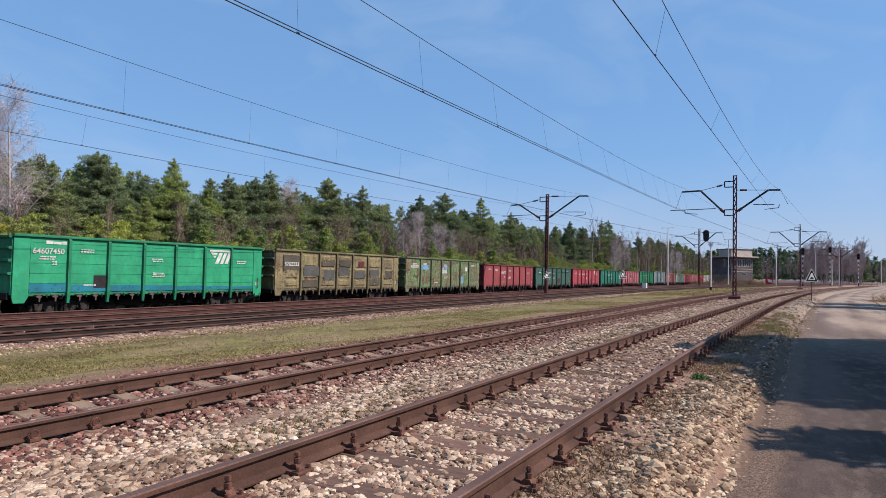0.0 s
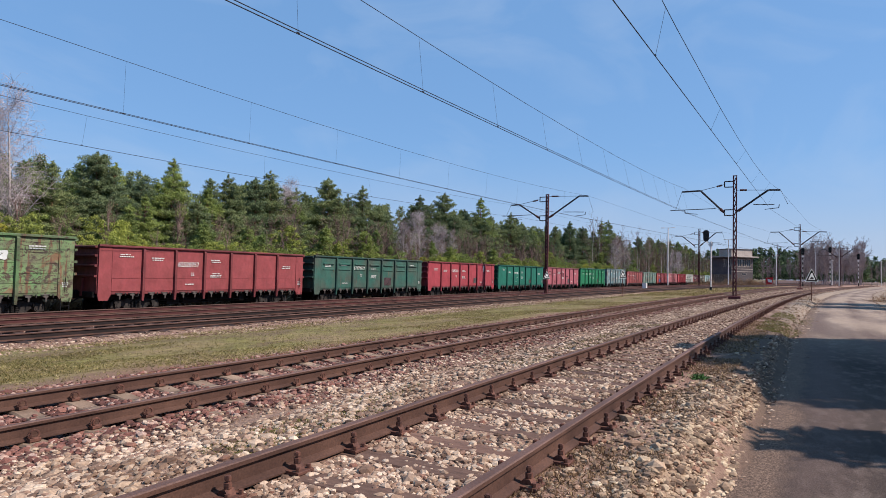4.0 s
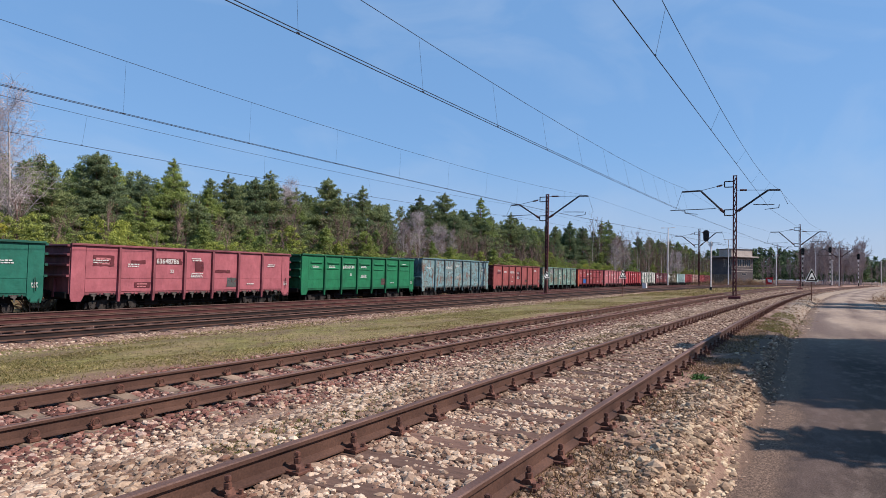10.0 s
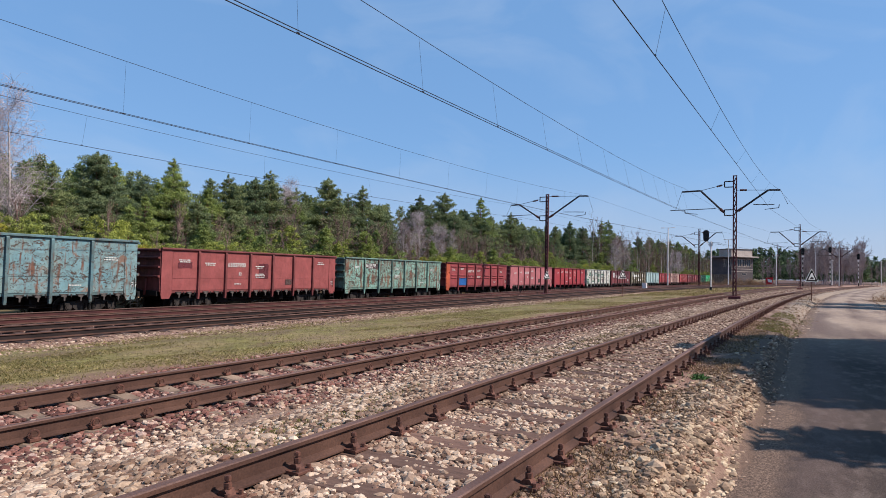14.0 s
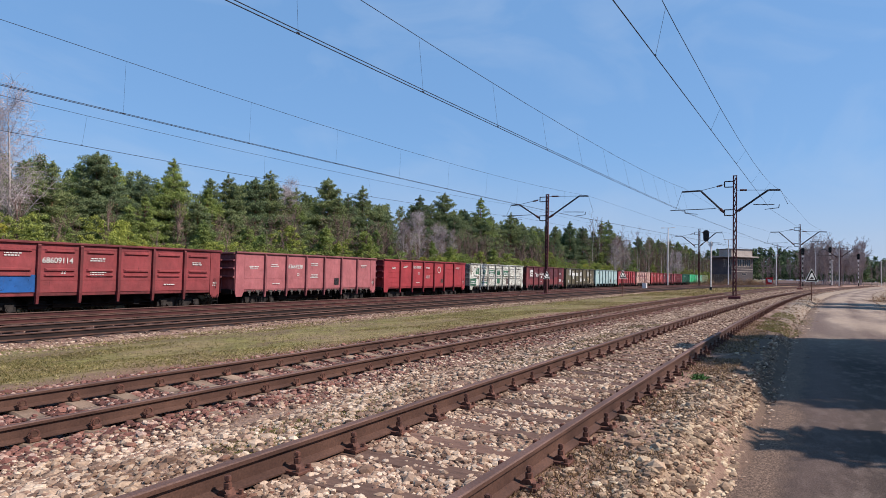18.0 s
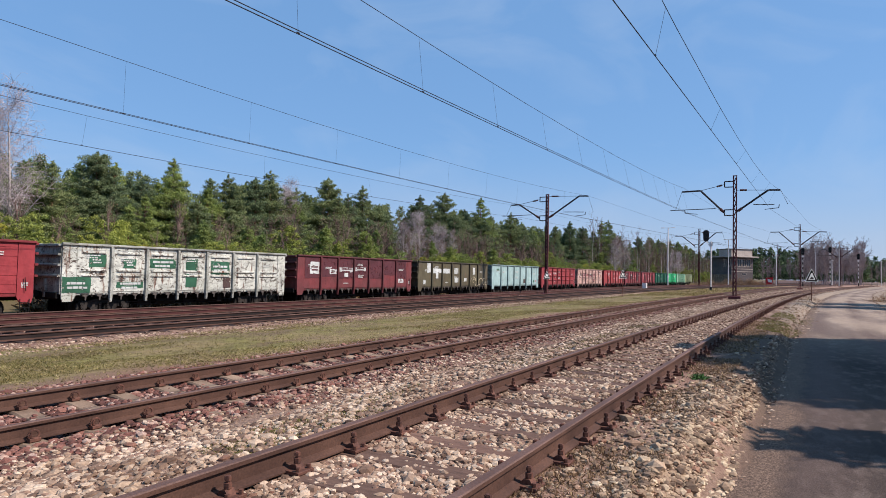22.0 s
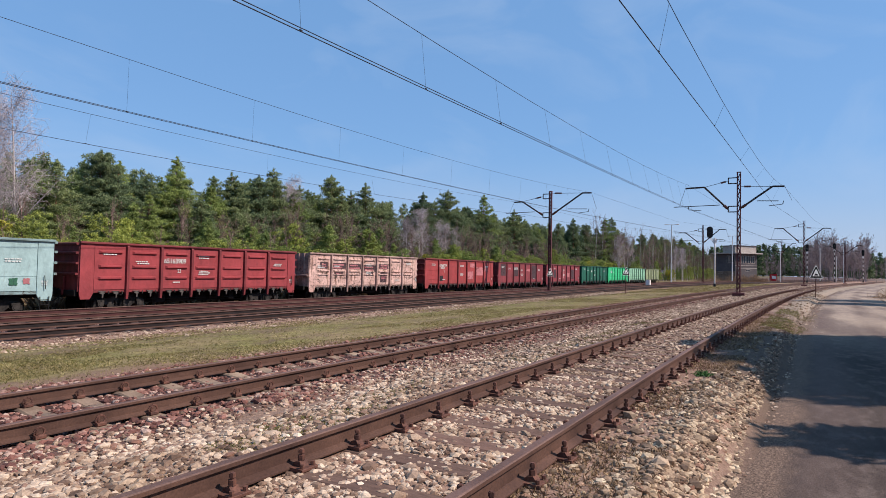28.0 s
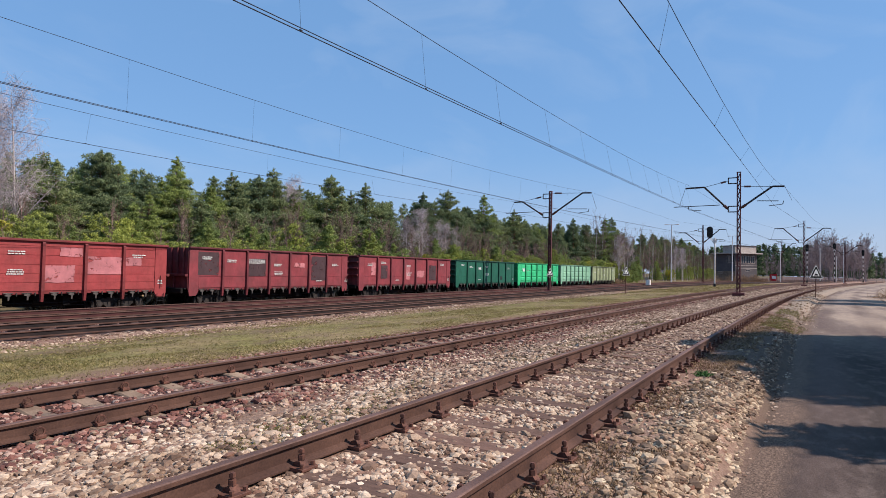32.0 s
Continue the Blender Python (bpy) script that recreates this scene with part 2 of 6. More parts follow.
class Build:
    """Collects simple solids into one mesh."""

    def __init__(self):
        self.v, self.f = [], []

    def add(self, verts, faces):
        k = len(self.v)
        self.v += [tuple(p) for p in verts]
        self.f += [tuple(i + k for i in fc) for fc in faces]
        return self

    def box(self, x0, y0, z0, x1, y1, z1, c=0.0):
        """A box; c chamfers the edges along its longest side."""
        if c <= 0:
            v = [(x, y, z) for x in (x0, x1) for y in (y0, y1) for z in (z0, z1)]
            return self.add(v, [(0, 1, 3, 2), (4, 6, 7, 5), (0, 4, 5, 1), (2, 3, 7, 6), (0, 2, 6, 4), (1, 5, 7, 3)])
        d = (x1 - x0, y1 - y0, z1 - z0)
        a = max(range(3), key=lambda i: d[i])
        lo, hi = (x0, y0, z0), (x1, y1, z1)
        p, q = [i for i in range(3) if i != a]
        ring = [(lo[p] + c, lo[q]), (hi[p] - c, lo[q]), (hi[p], lo[q] + c), (hi[p], hi[q] - c), (hi[p] - c, hi[q]), (lo[p] + c, hi[q]), (lo[p], hi[q] - c), (lo[p], lo[q] + c)]
        v = []
        for e in (lo[a], hi[a]):
            for r in ring:
                w = [0, 0, 0]
                w[a], w[p], w[q] = e, r[0], r[1]
                v.append(w)
        return self.add(v, [tuple(range(7, -1, -1)), tuple(range(8, 16))] + [(i, (i + 1) % 8, 8 + (i + 1) % 8, 8 + i) for i in range(8)])

    def tube(self, a, b, r0, r1=None, n=6, caps=True):
        a, b = Vector(a), Vector(b)
        r1 = r0 if r1 is None else r1
        w = b - a
        if w.length < 1e-6:
            return self
        m = w.to_track_quat("Z", "Y").to_matrix()
        v = []
        for p, r in ((a, r0), (b, r1)):
            for i in range(n):
                t = 2 * math.pi * i / n
                v.append(p + m @ Vector((r * math.cos(t), r * math.sin(t), 0)))
        f = [(i, (i + 1) % n, n + (i + 1) % n, n + i) for i in range(n)]
        if caps:
            f += [tuple(range(n - 1, -1, -1)), tuple(range(n, 2 * n))]
        return self.add(v, f)

    def prism(self, ring, a, b, axis=1):
        """A flat outline (list of 2D points) drawn out from a to b along an axis."""
        n, v = len(ring), []
        for e in (a, b):
            for p, q in ring:
                w = [p, q]
                w.insert(axis, e)
                v.append(w)
        return self.add(v, [tuple(range(n - 1, -1, -1)), tuple(range(n, 2 * n))] + [(i, (i + 1) % n, n + (i + 1) % n, n + i) for i in range(n)])

    def mesh(self, name, material, smooth=False):
        me = mesh_of(name, self.v, self.f, material, smooth)
        bm = bmesh.new()
        bm.from_mesh(me)
        bmesh.ops.recalc_face_normals(bm, faces=bm.faces)
        bm.to_mesh(me)
        bm.free()
        return me


def part(name, built, material, parent, label=""):
    me = built.mesh(name, material) if isinstance(built, Build) else built
    ob = new(name, me)
    ob.parent = parent
    if label:
        ob["label"] = label
    return ob


def thing(name, label, category, group="", kind="", at=None):
    ob = new(name)
    ob.empty_display_size = 0.2
    if at is not None:
        ob.matrix_world = at
    return tagged(ob, label, category, group, kind)


def lerp(x, pts):
    return float(np.interp(x, [p[0] for p in pts], [p[1] for p in pts]))


# ---- plan of the line: x runs along the train's track, y across it ----
def bend(x, y0, k, x0, x1):
    """Straight to x0, then a curve to the right, then its tangent past x1."""
    e = max(0.0, min(x, x1) - x0)
    y = y0 - k * e * e
    if x > x1:
        y -= 2 * k * e * (x - x1)
    return y


def mid_a(x):
    return bend(x, 2.43, 0.00057, 0, 118)


def mid_b(x):
    return bend(x, 7.30, 0.00043, 0, 130)


def mid_c(x):
    return bend(x, 17.80, 0.00105, 40, 112)


def mid_d(x):
    return bend(x, 22.60, 0.00105, 40, 112)


def top_a(x):
    return 0.0


def top_b(x):
    return lerp(x, [(0, -0.305), (30, -0.27), (110, -0.03)])


def top_c(x):
    return lerp(x, [(0, -0.50), (45, -0.48), (112, -0.12)])


def top_d(x):
    return lerp(x, [(0, -0.53), (45, -0.50), (112, -0.14)])


TRAIN_Y, TRAIN_Z = 28.07, -1.07


def profile(x):
    """The ground's cross-section at x: (y, height), from the road to the wood; x may be an array."""
    a, b, c, d = [np.vectorize(m)(x) for m in (mid_a, mid_b, mid_c, mid_d)]
    tb, tc, td = [np.vectorize(t)(x) for t in (top_b, top_c, top_d)]
    road, o = -0.36, 0 * a
    e = road_edge(x)
    # a bank of stones stands between the near rail and the road
    bank = np.interp(x, [2.0, 5.0, 8.5, 12.0, 20.0], [0.02, 0.05, 0.06, 0.04, 0.0])
    pts = [(o - 400, o + road), (e - 0.02, o + road), (np.maximum(e + 0.2, a - 1.93), -0.2 + bank * 0.6), (a - 1.55, -0.17 + bank), (a - 1.2, o - 0.185), (a - 0.95, o - 0.185), (a - 0.85, o - 0.2), (a + 0.85, o - 0.2), (a + 0.95, o - 0.185), (a + 1.3, o - 0.19), (a + 2.0, o - 0.27)]
    pts += [(b - 1.9, tb - 0.22), (b - 1.05, tb - 0.185), (b - 0.86, tb - 0.228), (b + 0.86, tb - 0.228), (b + 1.05, tb - 0.19), (b + 2.4, tb - 0.28)]
    pts += [(0.6 * c + 0.4 * b, 0.5 * (tb + tc) - 0.24), (c - 2.6, tc - 0.26), (c - 1.4, tc - 0.25), (c + 1.4, tc - 0.24), (d - 1.4, td - 0.25), (d + 1.4, td - 0.24), (np.maximum(d + 3.2, 25.6), o + TRAIN_Z - 0.2), (o + 31.0, o + TRAIN_Z - 0.2), (o + 36, o - 0.9), (o + 60, o - 0.5), (o + 400, o)]
    return pts


def road_edge(x):
    """The road's side towards the tracks."""
    a = np.vectorize(mid_a)(x)
    return a + np.interp(x, [-10, 4.0, 6.4, 8.1, 12.2, 19.4, 27.4, 47.0, 80.0], [-1.75, -1.75, -1.92, -2.0, -2.08, -2.06, -2.1, -2.22, -2.25])


def ground_zs(x, y):
    x, y = np.asarray(x, float), np.asarray(y, float)
    pts = profile(x)
    z, last = pts[0][1] + 0.0, pts[0][0]
    for (_, q0), (p1, q1) in zip(pts, pts[1:]):
        p1 = np.maximum(p1, last + 0.001)
        k = np.clip((y - last) / (p1 - last), 0, 1)
        z = np.where(y > last, q0 + (q1 - q0) * k, z)
        last = p1
    return z


def ground_z(x, y):
    return float(ground_zs([x], [y])[0])


# ---- the ground: one sheet out to the horizon, with zones of gravel, grass, sand and forest floor ----
def ground_material():
    m, nt, b = nodes("ground_cover", 0.95)
    at = coords(nt)
    zone = nt.nodes.new("ShaderNodeVertexColor")
    zone.layer_name = "zone"
    sep = nt.nodes.new("ShaderNodeSeparateColor")
    nt.links.new(zone.outputs[0], sep.inputs[0])
    n1, n2, n3 = noise_of(nt, at, 0.45, 5, 0.6), noise_of(nt, at, 6.0, 6, 0.7, (0.35, 1, 1)), noise_of(nt, at, 28.0, 4, 0.7)
    gravel = mix(nt, ramp(nt, n3, [(0.3, BLACK), (0.72, WHITE)]), lin(98, 74, 62), lin(186, 156, 132))
    gravel = mix(nt, ramp(nt, n1, [(0.35, BLACK), (0.65, WHITE)]), gravel, mix(nt, n3, lin(84, 58, 50), lin(152, 114, 98)))
    rusty = mix(nt, ramp(nt, n3, [(0.35, BLACK), (0.7, WHITE)]), lin(42, 28, 26), lin(98, 66, 58))
    grass = mix(nt, ramp(nt, n2, [(0.3, BLACK), (0.7, WHITE)]), lin(98, 86, 56), lin(146, 140, 80))
    grass = mix(nt, ramp(nt, n1, [(0.45, BLACK), (0.66, WHITE)]), grass, lin(146, 126, 94))
    grass = mix(nt, 1.0, grass, ramp(nt, noise_of(nt, at, 14.0, 5, 0.75, (0.3, 1, 1)), [(0.32, (0.35, 0.33, 0.3, 1)), (0.66, (1.2, 1.2, 1.15, 1))]), "MULTIPLY")
    bald = noise_of(nt, at, 1.1, 6, 0.65, (0.3, 1, 1), 0.4)
    grass = mix(nt, ramp(nt, bald, [(0.5, BLACK), (0.62, (0.75, 0.75, 0.75, 1))]), grass, lin(104, 84, 66))
    sand = mix(nt, n2, lin(106, 90, 78), lin(164, 146, 126))
    floor = mix(nt, n2, lin(70, 58, 40), lin(116, 100, 66))
    col = mix(nt, sep.outputs[0], gravel, grass)
    sepx = nt.nodes.new("ShaderNodeSeparateXYZ")
    nt.links.new(at, sepx.inputs[0])
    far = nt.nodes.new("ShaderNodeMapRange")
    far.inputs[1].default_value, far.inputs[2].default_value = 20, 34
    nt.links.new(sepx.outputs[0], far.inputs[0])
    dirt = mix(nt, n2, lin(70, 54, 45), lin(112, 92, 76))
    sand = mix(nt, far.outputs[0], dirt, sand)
    col = mix(nt, sep.outputs[1], col, sand)
    col = mix(nt, sep.outputs[2], col, floor)
    alpha = nt.nodes.new("ShaderNodeMath")
    alpha.operation = "SUBTRACT"
    alpha.inputs[0].default_value = 1.0
    nt.links.new(zone.outputs[1], alpha.inputs[1])
    col = mix(nt, alpha.outputs[0], col, rusty)
    nt.links.new(col, b.inputs["Base Color"])
    bump(nt, b, n3, 0.7, 0.03)
    return m


def ramp_up(v, a, b):
    return max(0.0, min(1.0, (v - a) / (b - a)))


def zone_of(x, y):
    """grass, sand, forest floor, rusty"""
    a, b, c, d = mid_a(x), mid_b(x), mid_c(x), mid_d(x)
    n = noise.noise((x * 0.35, y * 0.5, 3)) * 0.8
    grass = ramp_up(y + n, b + 2.3, b + 3.2) * (1 - ramp_up(y + n, c - 2.9, c - 2.2))
    sh = 0.75 * ramp_up(x, 8, 11)
    sand = (1 - ramp_up(y + n * 0.35, a - 2.1 + sh, a - 1.7 + sh)) if y < a else 0.0
    grass *= 1 - 0.4 * ramp_up(x, 40, 75)
    if x > 120:
        sand = max(sand, 0.5 * ramp_up(y, d + 3, d + 6) * (1 - ramp_up(y, 26, 30)))
    floor = ramp_up(y + n, 29.5, 31)
    rusty = max(ramp_up(y + n * 0.6, b - 1.8, b - 1.2) * (1 - ramp_up(y + n * 0.5, b + 1.7, b + 2.5)), ramp_up(y, c - 1.2, c - 0.4) * (1 - ramp_up(y, 29, 31)) * 0.85)
    return grass, sand, floor, rusty


xs = list(np.concatenate([[-900, -400, -150, -60, -30, -15, -8], np.arange(-4, 60, 0.5), np.arange(60, 140, 2), np.arange(140, 340, 10), [400, 600, 1000, 1800, 3200]]))
ys = list(np.concatenate([[-1800, -700, -250, -100, -50, -30], np.arange(-20, -4, 1.0), np.arange(-4, 4, 0.16), np.arange(4, 34, 0.3), np.arange(34, 80, 3), [100, 150, 300, 700, 1800]]))
gx, gy = np.repeat(xs, len(ys)), np.tile(ys, len(xs))
gv = [(x, y, z + noise.noise((x * 0.9, y * 0.9, 0)) * 0.02) for x, y, z in zip(gx, gy, ground_zs(gx, gy))]
ny = len(ys)
gf = [(i * ny + j, (i + 1) * ny + j, (i + 1) * ny + j + 1, i * ny + j + 1) for i in range(len(xs) - 1) for j in range(ny - 1)]
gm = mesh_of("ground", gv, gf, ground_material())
layer = gm.color_attributes.new("zone", "FLOAT_COLOR", "POINT")
flat = []
for x, y, z in gv:
    g, s, f, r = zone_of(x, y)
    flat += [g, s, f, 1 - r]
layer.data.foreach_set("color", flat)
ground = tagged(new("ground", gm), "gravelly ground with a thin spring grass strip between the tracks", "ground", kind="structure")


# ---- the service road along the tracks ----
def road_material():
    m, nt, b = nodes("dusty_road", 0.93)
    at = coords(nt)
    n1, n2, n3 = noise_of(nt, at, 0.5, 5, 0.6, (0.25, 1, 1)), noise_of(nt, at, 5.0, 5, 0.65, (0.5, 1, 1)), noise_of(nt, at, 60.0, 3, 0.7)
    sepx = nt.nodes.new("ShaderNodeSeparateXYZ")
    nt.links.new(at, sepx.inputs[0])
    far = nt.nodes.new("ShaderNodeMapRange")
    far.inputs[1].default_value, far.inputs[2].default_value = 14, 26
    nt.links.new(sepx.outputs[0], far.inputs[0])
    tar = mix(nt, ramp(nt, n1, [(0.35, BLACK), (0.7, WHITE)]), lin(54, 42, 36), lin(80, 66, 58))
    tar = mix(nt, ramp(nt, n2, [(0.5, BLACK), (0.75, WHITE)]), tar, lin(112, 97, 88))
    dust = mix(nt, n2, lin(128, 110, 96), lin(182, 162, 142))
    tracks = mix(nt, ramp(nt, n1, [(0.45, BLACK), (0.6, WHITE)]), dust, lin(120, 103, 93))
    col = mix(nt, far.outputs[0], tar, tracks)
    # wheel tracks, swept darker
    edge = nt.nodes.new("ShaderNodeVertexColor")
    edge.layer_name = "fray"
    split = nt.nodes.new("ShaderNodeSeparateColor")
    nt.links.new(edge.outputs[0], split.inputs[0])
    worn = nt.nodes.new("ShaderNodeMath")
    worn.operation = "MULTIPLY"
    nt.links.new(split.outputs[1], worn.inputs[0])
    nt.links.new(ramp(nt, n1, [(0.35, (0.25, 0.25, 0.25, 1)), (0.6, WHITE)]), worn.inputs[1])
    col = mix(nt, worn.outputs[0], col, lin(98, 80, 72))
    # the tar breaks up into dirt and grit towards its edges
    add = nt.nodes.new("ShaderNodeMath")
    add.operation = "ADD"
    nt.links.new(split.outputs[0], add.inputs[0])
    nt.links.new(noise_of(nt, at, 3.0, 6, 0.7, (0.5, 1, 1)), add.inputs[1])
    dirt = mix(nt, ramp(nt, n3, [(0.35, BLACK), (0.7, WHITE)]), lin(78, 60, 50), lin(138, 114, 96))
    col = mix(nt, ramp(nt, add.outputs[0], [(0.72, BLACK), (1.0, WHITE)]), col, dirt)
    col = mix(nt, 1.0, col, ramp(nt, n3, [(0.3, (0.6, 0.6, 0.6, 1)), (0.7, (1.16, 1.16, 1.16, 1))]), "MULTIPLY")
    nt.links.new(col, b.inputs["Base Color"])
    bump(nt, b, n3, 0.6, 0.015)
    return m


rx = list(np.concatenate([np.arange(-12, 40, 0.2), np.arange(40, 130, 2), np.arange(130, 260, 10)]))
ROAD_COLS = (0.0, 0.05, 0.1, 0.15, 0.21, 0.28, 0.42, 0.5, 0.57, 0.66, 0.8, 0.9, 1.0)
LAST = len(ROAD_COLS) - 1
rv, rf, fray, lane = [], [], [], []
for x, e in zip(rx, road_edge(rx)):
    for j, u in enumerate(ROAD_COLS):
        wander = noise.noise((x * 1.1, j, 7)) * 0.1 + noise.noise((x * 6, j, 3)) * 0.06 if j in (0, LAST) else 0
        rv.append((x, e - 4.0 * u + wander, -0.35 + 0.04 * math.sin(math.pi * u) - (0.03 if j in (0, LAST) else 0)))
        lane.append(max(0.0, 1 - abs(u - 0.17) / 0.1, 1 - abs(u - 0.52) / 0.1))
        fray.append(max(0.0, 1 - u / 0.17, (u - 0.86) / 0.14))
nc = len(ROAD_COLS)
for i in range(len(rx) - 1):
    for j in range(nc - 1):
        k = i * nc + j
        rf.append((k, k + 1, k + nc + 1, k + nc))
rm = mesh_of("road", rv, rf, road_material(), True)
layer = rm.color_attributes.new("fray", "FLOAT_COLOR", "POINT")
layer.data.foreach_set("color", [c for f, l in zip(fray, lane) for c in (f, l, 0, 1)])
tagged(new("road", rm), "worn grey service road with sandy dust", "road", kind="structure")


# ---- tracks ----
def rail_ring():
    w, h = 0.036, 0.172
    return [(-0.075, -h), (0.075, -h), (0.075, -h + 0.012), (0.012, -h + 0.035), (0.009, -0.045), (w, -0.034), (w, -0.008), (w - 0.008, 0), (-w + 0.008, 0), (-w, -0.008), (-w, -0.034), (-0.009, -0.045), (-0.012, -h + 0.035), (-0.075, -h + 0.012)]


def rail_mesh(name, mid, top, off, dz, x0, x1, side):
    ring, v, f, mats = rail_ring(), [], [], []
    steps = list(np.concatenate([np.arange(x0, min(x1, 60), 1.5), np.arange(60, x1 + 3, 5)])) if x1 > 60 else list(np.arange(x0, x1, 2))
    n = len(ring)
    for x in steps:
        s = (mid(x + 0.5) - mid(x - 0.5))
        l = math.hypot(1, s)
        for p, q in ring:
            o = off + p
            v.append((x - s / l * o, mid(x) + o / l, top(x) + dz + q))
    for i in range(len(steps) - 1):
        for j in range(n):
            k = (j + 1) % n
            f.append((i * n + j, i * n + k, (i + 1) * n + k, (i + 1) * n + j))
            # slot 2 is the web and the underside of the head
            mats.append(1 if j in (6, 7, 8) else 2 if j in (3, 4, 10, 11) else 0)
    me = mesh_of(name, v, f, RAIL_SIDE)
    me.materials.append(RAIL_TOP)
    me.materials.append(side)
    me.polygons.foreach_set("material_index", mats)
    me.update()
    return me


def concrete_sleeper():
    b = Build()
    xs_ = [(-1.28, 0.0), (-0.95, 0.0), (-0.6, 0.0), (-0.35, -0.035), (0.35, -0.035), (0.6, 0.0), (0.95, 0.0), (1.28, 0.0)]
    v, f = [], []
    for y, z in xs_:
        v += [(-0.15, y, -0.2), (0.15, y, -0.2), (0.12, y, z - 0.02), (0.10, y, z), (-0.10, y, z), (-0.12, y, z - 0.02)]
    for i in range(len(xs_) - 1):
        f += [(i * 6 + j, i * 6 + (j + 1) % 6, i * 6 + 6 + (j + 1) % 6, i * 6 + 6 + j) for j in range(6)]
    f += [tuple(range(5, -1, -1)), tuple(range(42, 48))]
    return b.add(v, f).mesh("sleeper", CONCRETE)


def wood_sleeper(seed, material):
    rnd = random.Random(seed)
    b = Build()
    b.box(-0.12, -1.28 + rnd.uniform(-0.05, 0.05), -0.16, 0.12, 1.28 + rnd.uniform(-0.05, 0.05), 0.0, 0.012)
    return b.mesh("sleeper", material)


def spring_clip():
    """Elastic rail fastening: shoulder and a coiled clip on one side of the rail."""
    b = Build()
    b.box(-0.05, 0.072, -0.01, 0.05, 0.13, 0.03, 0.008)
    for i in range(10):
        t0, t1 = i * 0.7, (i + 1) * 0.7
        p = lambda t: (0.045 * math.cos(t), 0.085 + 0.006 * t, 0.062 + 0.04 * math.sin(t))
        b.tube(p(t0), p(t1), 0.011, n=5)
    b.tube((0.03, 0.08, 0.03), (0.03, 0.03, 0.035), 0.012, n=5)
    return b.mesh("clip", IRON)


def bolt_clip():
    """Screwed fastening on a wooden sleeper: ribbed plate, clamp, tall bolt and nut."""
    b = Build()
    b.box(-0.08, 0.06, -0.008, 0.08, 0.19, 0.016, 0.004)
    b.prism([(0.055, 0.03), (0.075, 0.045), (0.12, 0.055), (0.15, 0.015), (0.055, 0.012)], -0.035, 0.035, 0)
    b.tube((0, 0.105, 0.0), (0, 0.105, 0.135), 0.014, n=6)
    b.tube((0, 0.105, 0.055), (0, 0.105, 0.09), 0.026, n=6)
    b.tube((0, 0.105, 0.105), (0, 0.105, 0.13), 0.022, n=6)
    for s in (-0.055, 0.055):
        b.tube((s, 0.165, 0.01), (s, 0.165, 0.045), 0.016, n=6)
    return b.mesh("clip", IRON)


SLEEPERS = {}


def heading(mid, x):
    return math.atan(mid(x + 0.5) - mid(x - 0.5))


def spot(mid, top, x, off, dz):
    a = heading(mid, x)
    return Matrix.Translation((x - math.sin(a) * off, mid(x) + math.cos(a) * off, top(x) + dz)) @ Matrix.Rotation(a, 4, "Z")


def at_parent(name, me, parent, m):
    ob = new(name, me)
    ob.parent = parent
    ob.matrix_local = m
    return ob


def track(label, mid, top, cant, x0, x1, pitch, sleepers, clip, first, detail_to, side=RAIL_SIDE):
    t = thing("railway_track", label, "railway track", "tracks of the station", "structure")
    for off, dz in ((-0.7535, -cant / 2), (0.7535, cant / 2)):
        part("rail", rail_mesh("rail", mid, top, off, dz, x0, x1, side), None, t, "rusty steel rail with a worn head")
    lo = -0.185
    k, x = 0, first
    rnd = random.Random(round(x0 * 7 + first * 100 + pitch * 1000))
    far = Build()
    SLEEPERS[mid] = []
    while x < x1:
        SLEEPERS[mid].append(x)
        if x < detail_to:
            me = sleepers[rnd.randrange(len(sleepers))]
            at_parent("sleeper", me, t, spot(mid, top, x, rnd.uniform(-0.03, 0.03), lo) @ Matrix.Rotation(math.asin(cant / 1.5), 4, "X") @ Matrix.Rotation(rnd.uniform(-0.02, 0.02), 4, "Z"))
            if clip and x < detail_to:
                for off, dz in ((-0.7535, -cant / 2), (0.7535, cant / 2)):
                    for flip in (0, 1):
                        at_parent("fastening", clip, t, spot(mid, top, x, off, -0.172 + dz) @ Matrix.Rotation(math.pi * flip, 4, "Z"))
        else:
            m = spot(mid, top, x, 0, lo)
            c = [m @ Vector(p) for p in ((-0.12, -1.27, 0), (0.12, -1.27, 0), (0.12, 1.27, 0), (-0.12, 1.27, 0), (-0.12, -1.27, -0.15), (0.12, -1.27, -0.15), (0.12, 1.27, -0.15), (-0.12, 1.27, -0.15))]
            far.add(c, [(0, 1, 2, 3), (0, 4, 5, 1), (1, 5, 6, 2), (2, 6, 7, 3), (3, 7, 4, 0)])
        x += pitch + rnd.uniform(-0.02, 0.02)
        k += 1
    if far.v:
        tagged(part("far_sleepers", far, sleepers[0].materials[0], t), kind="stuff")
    return t


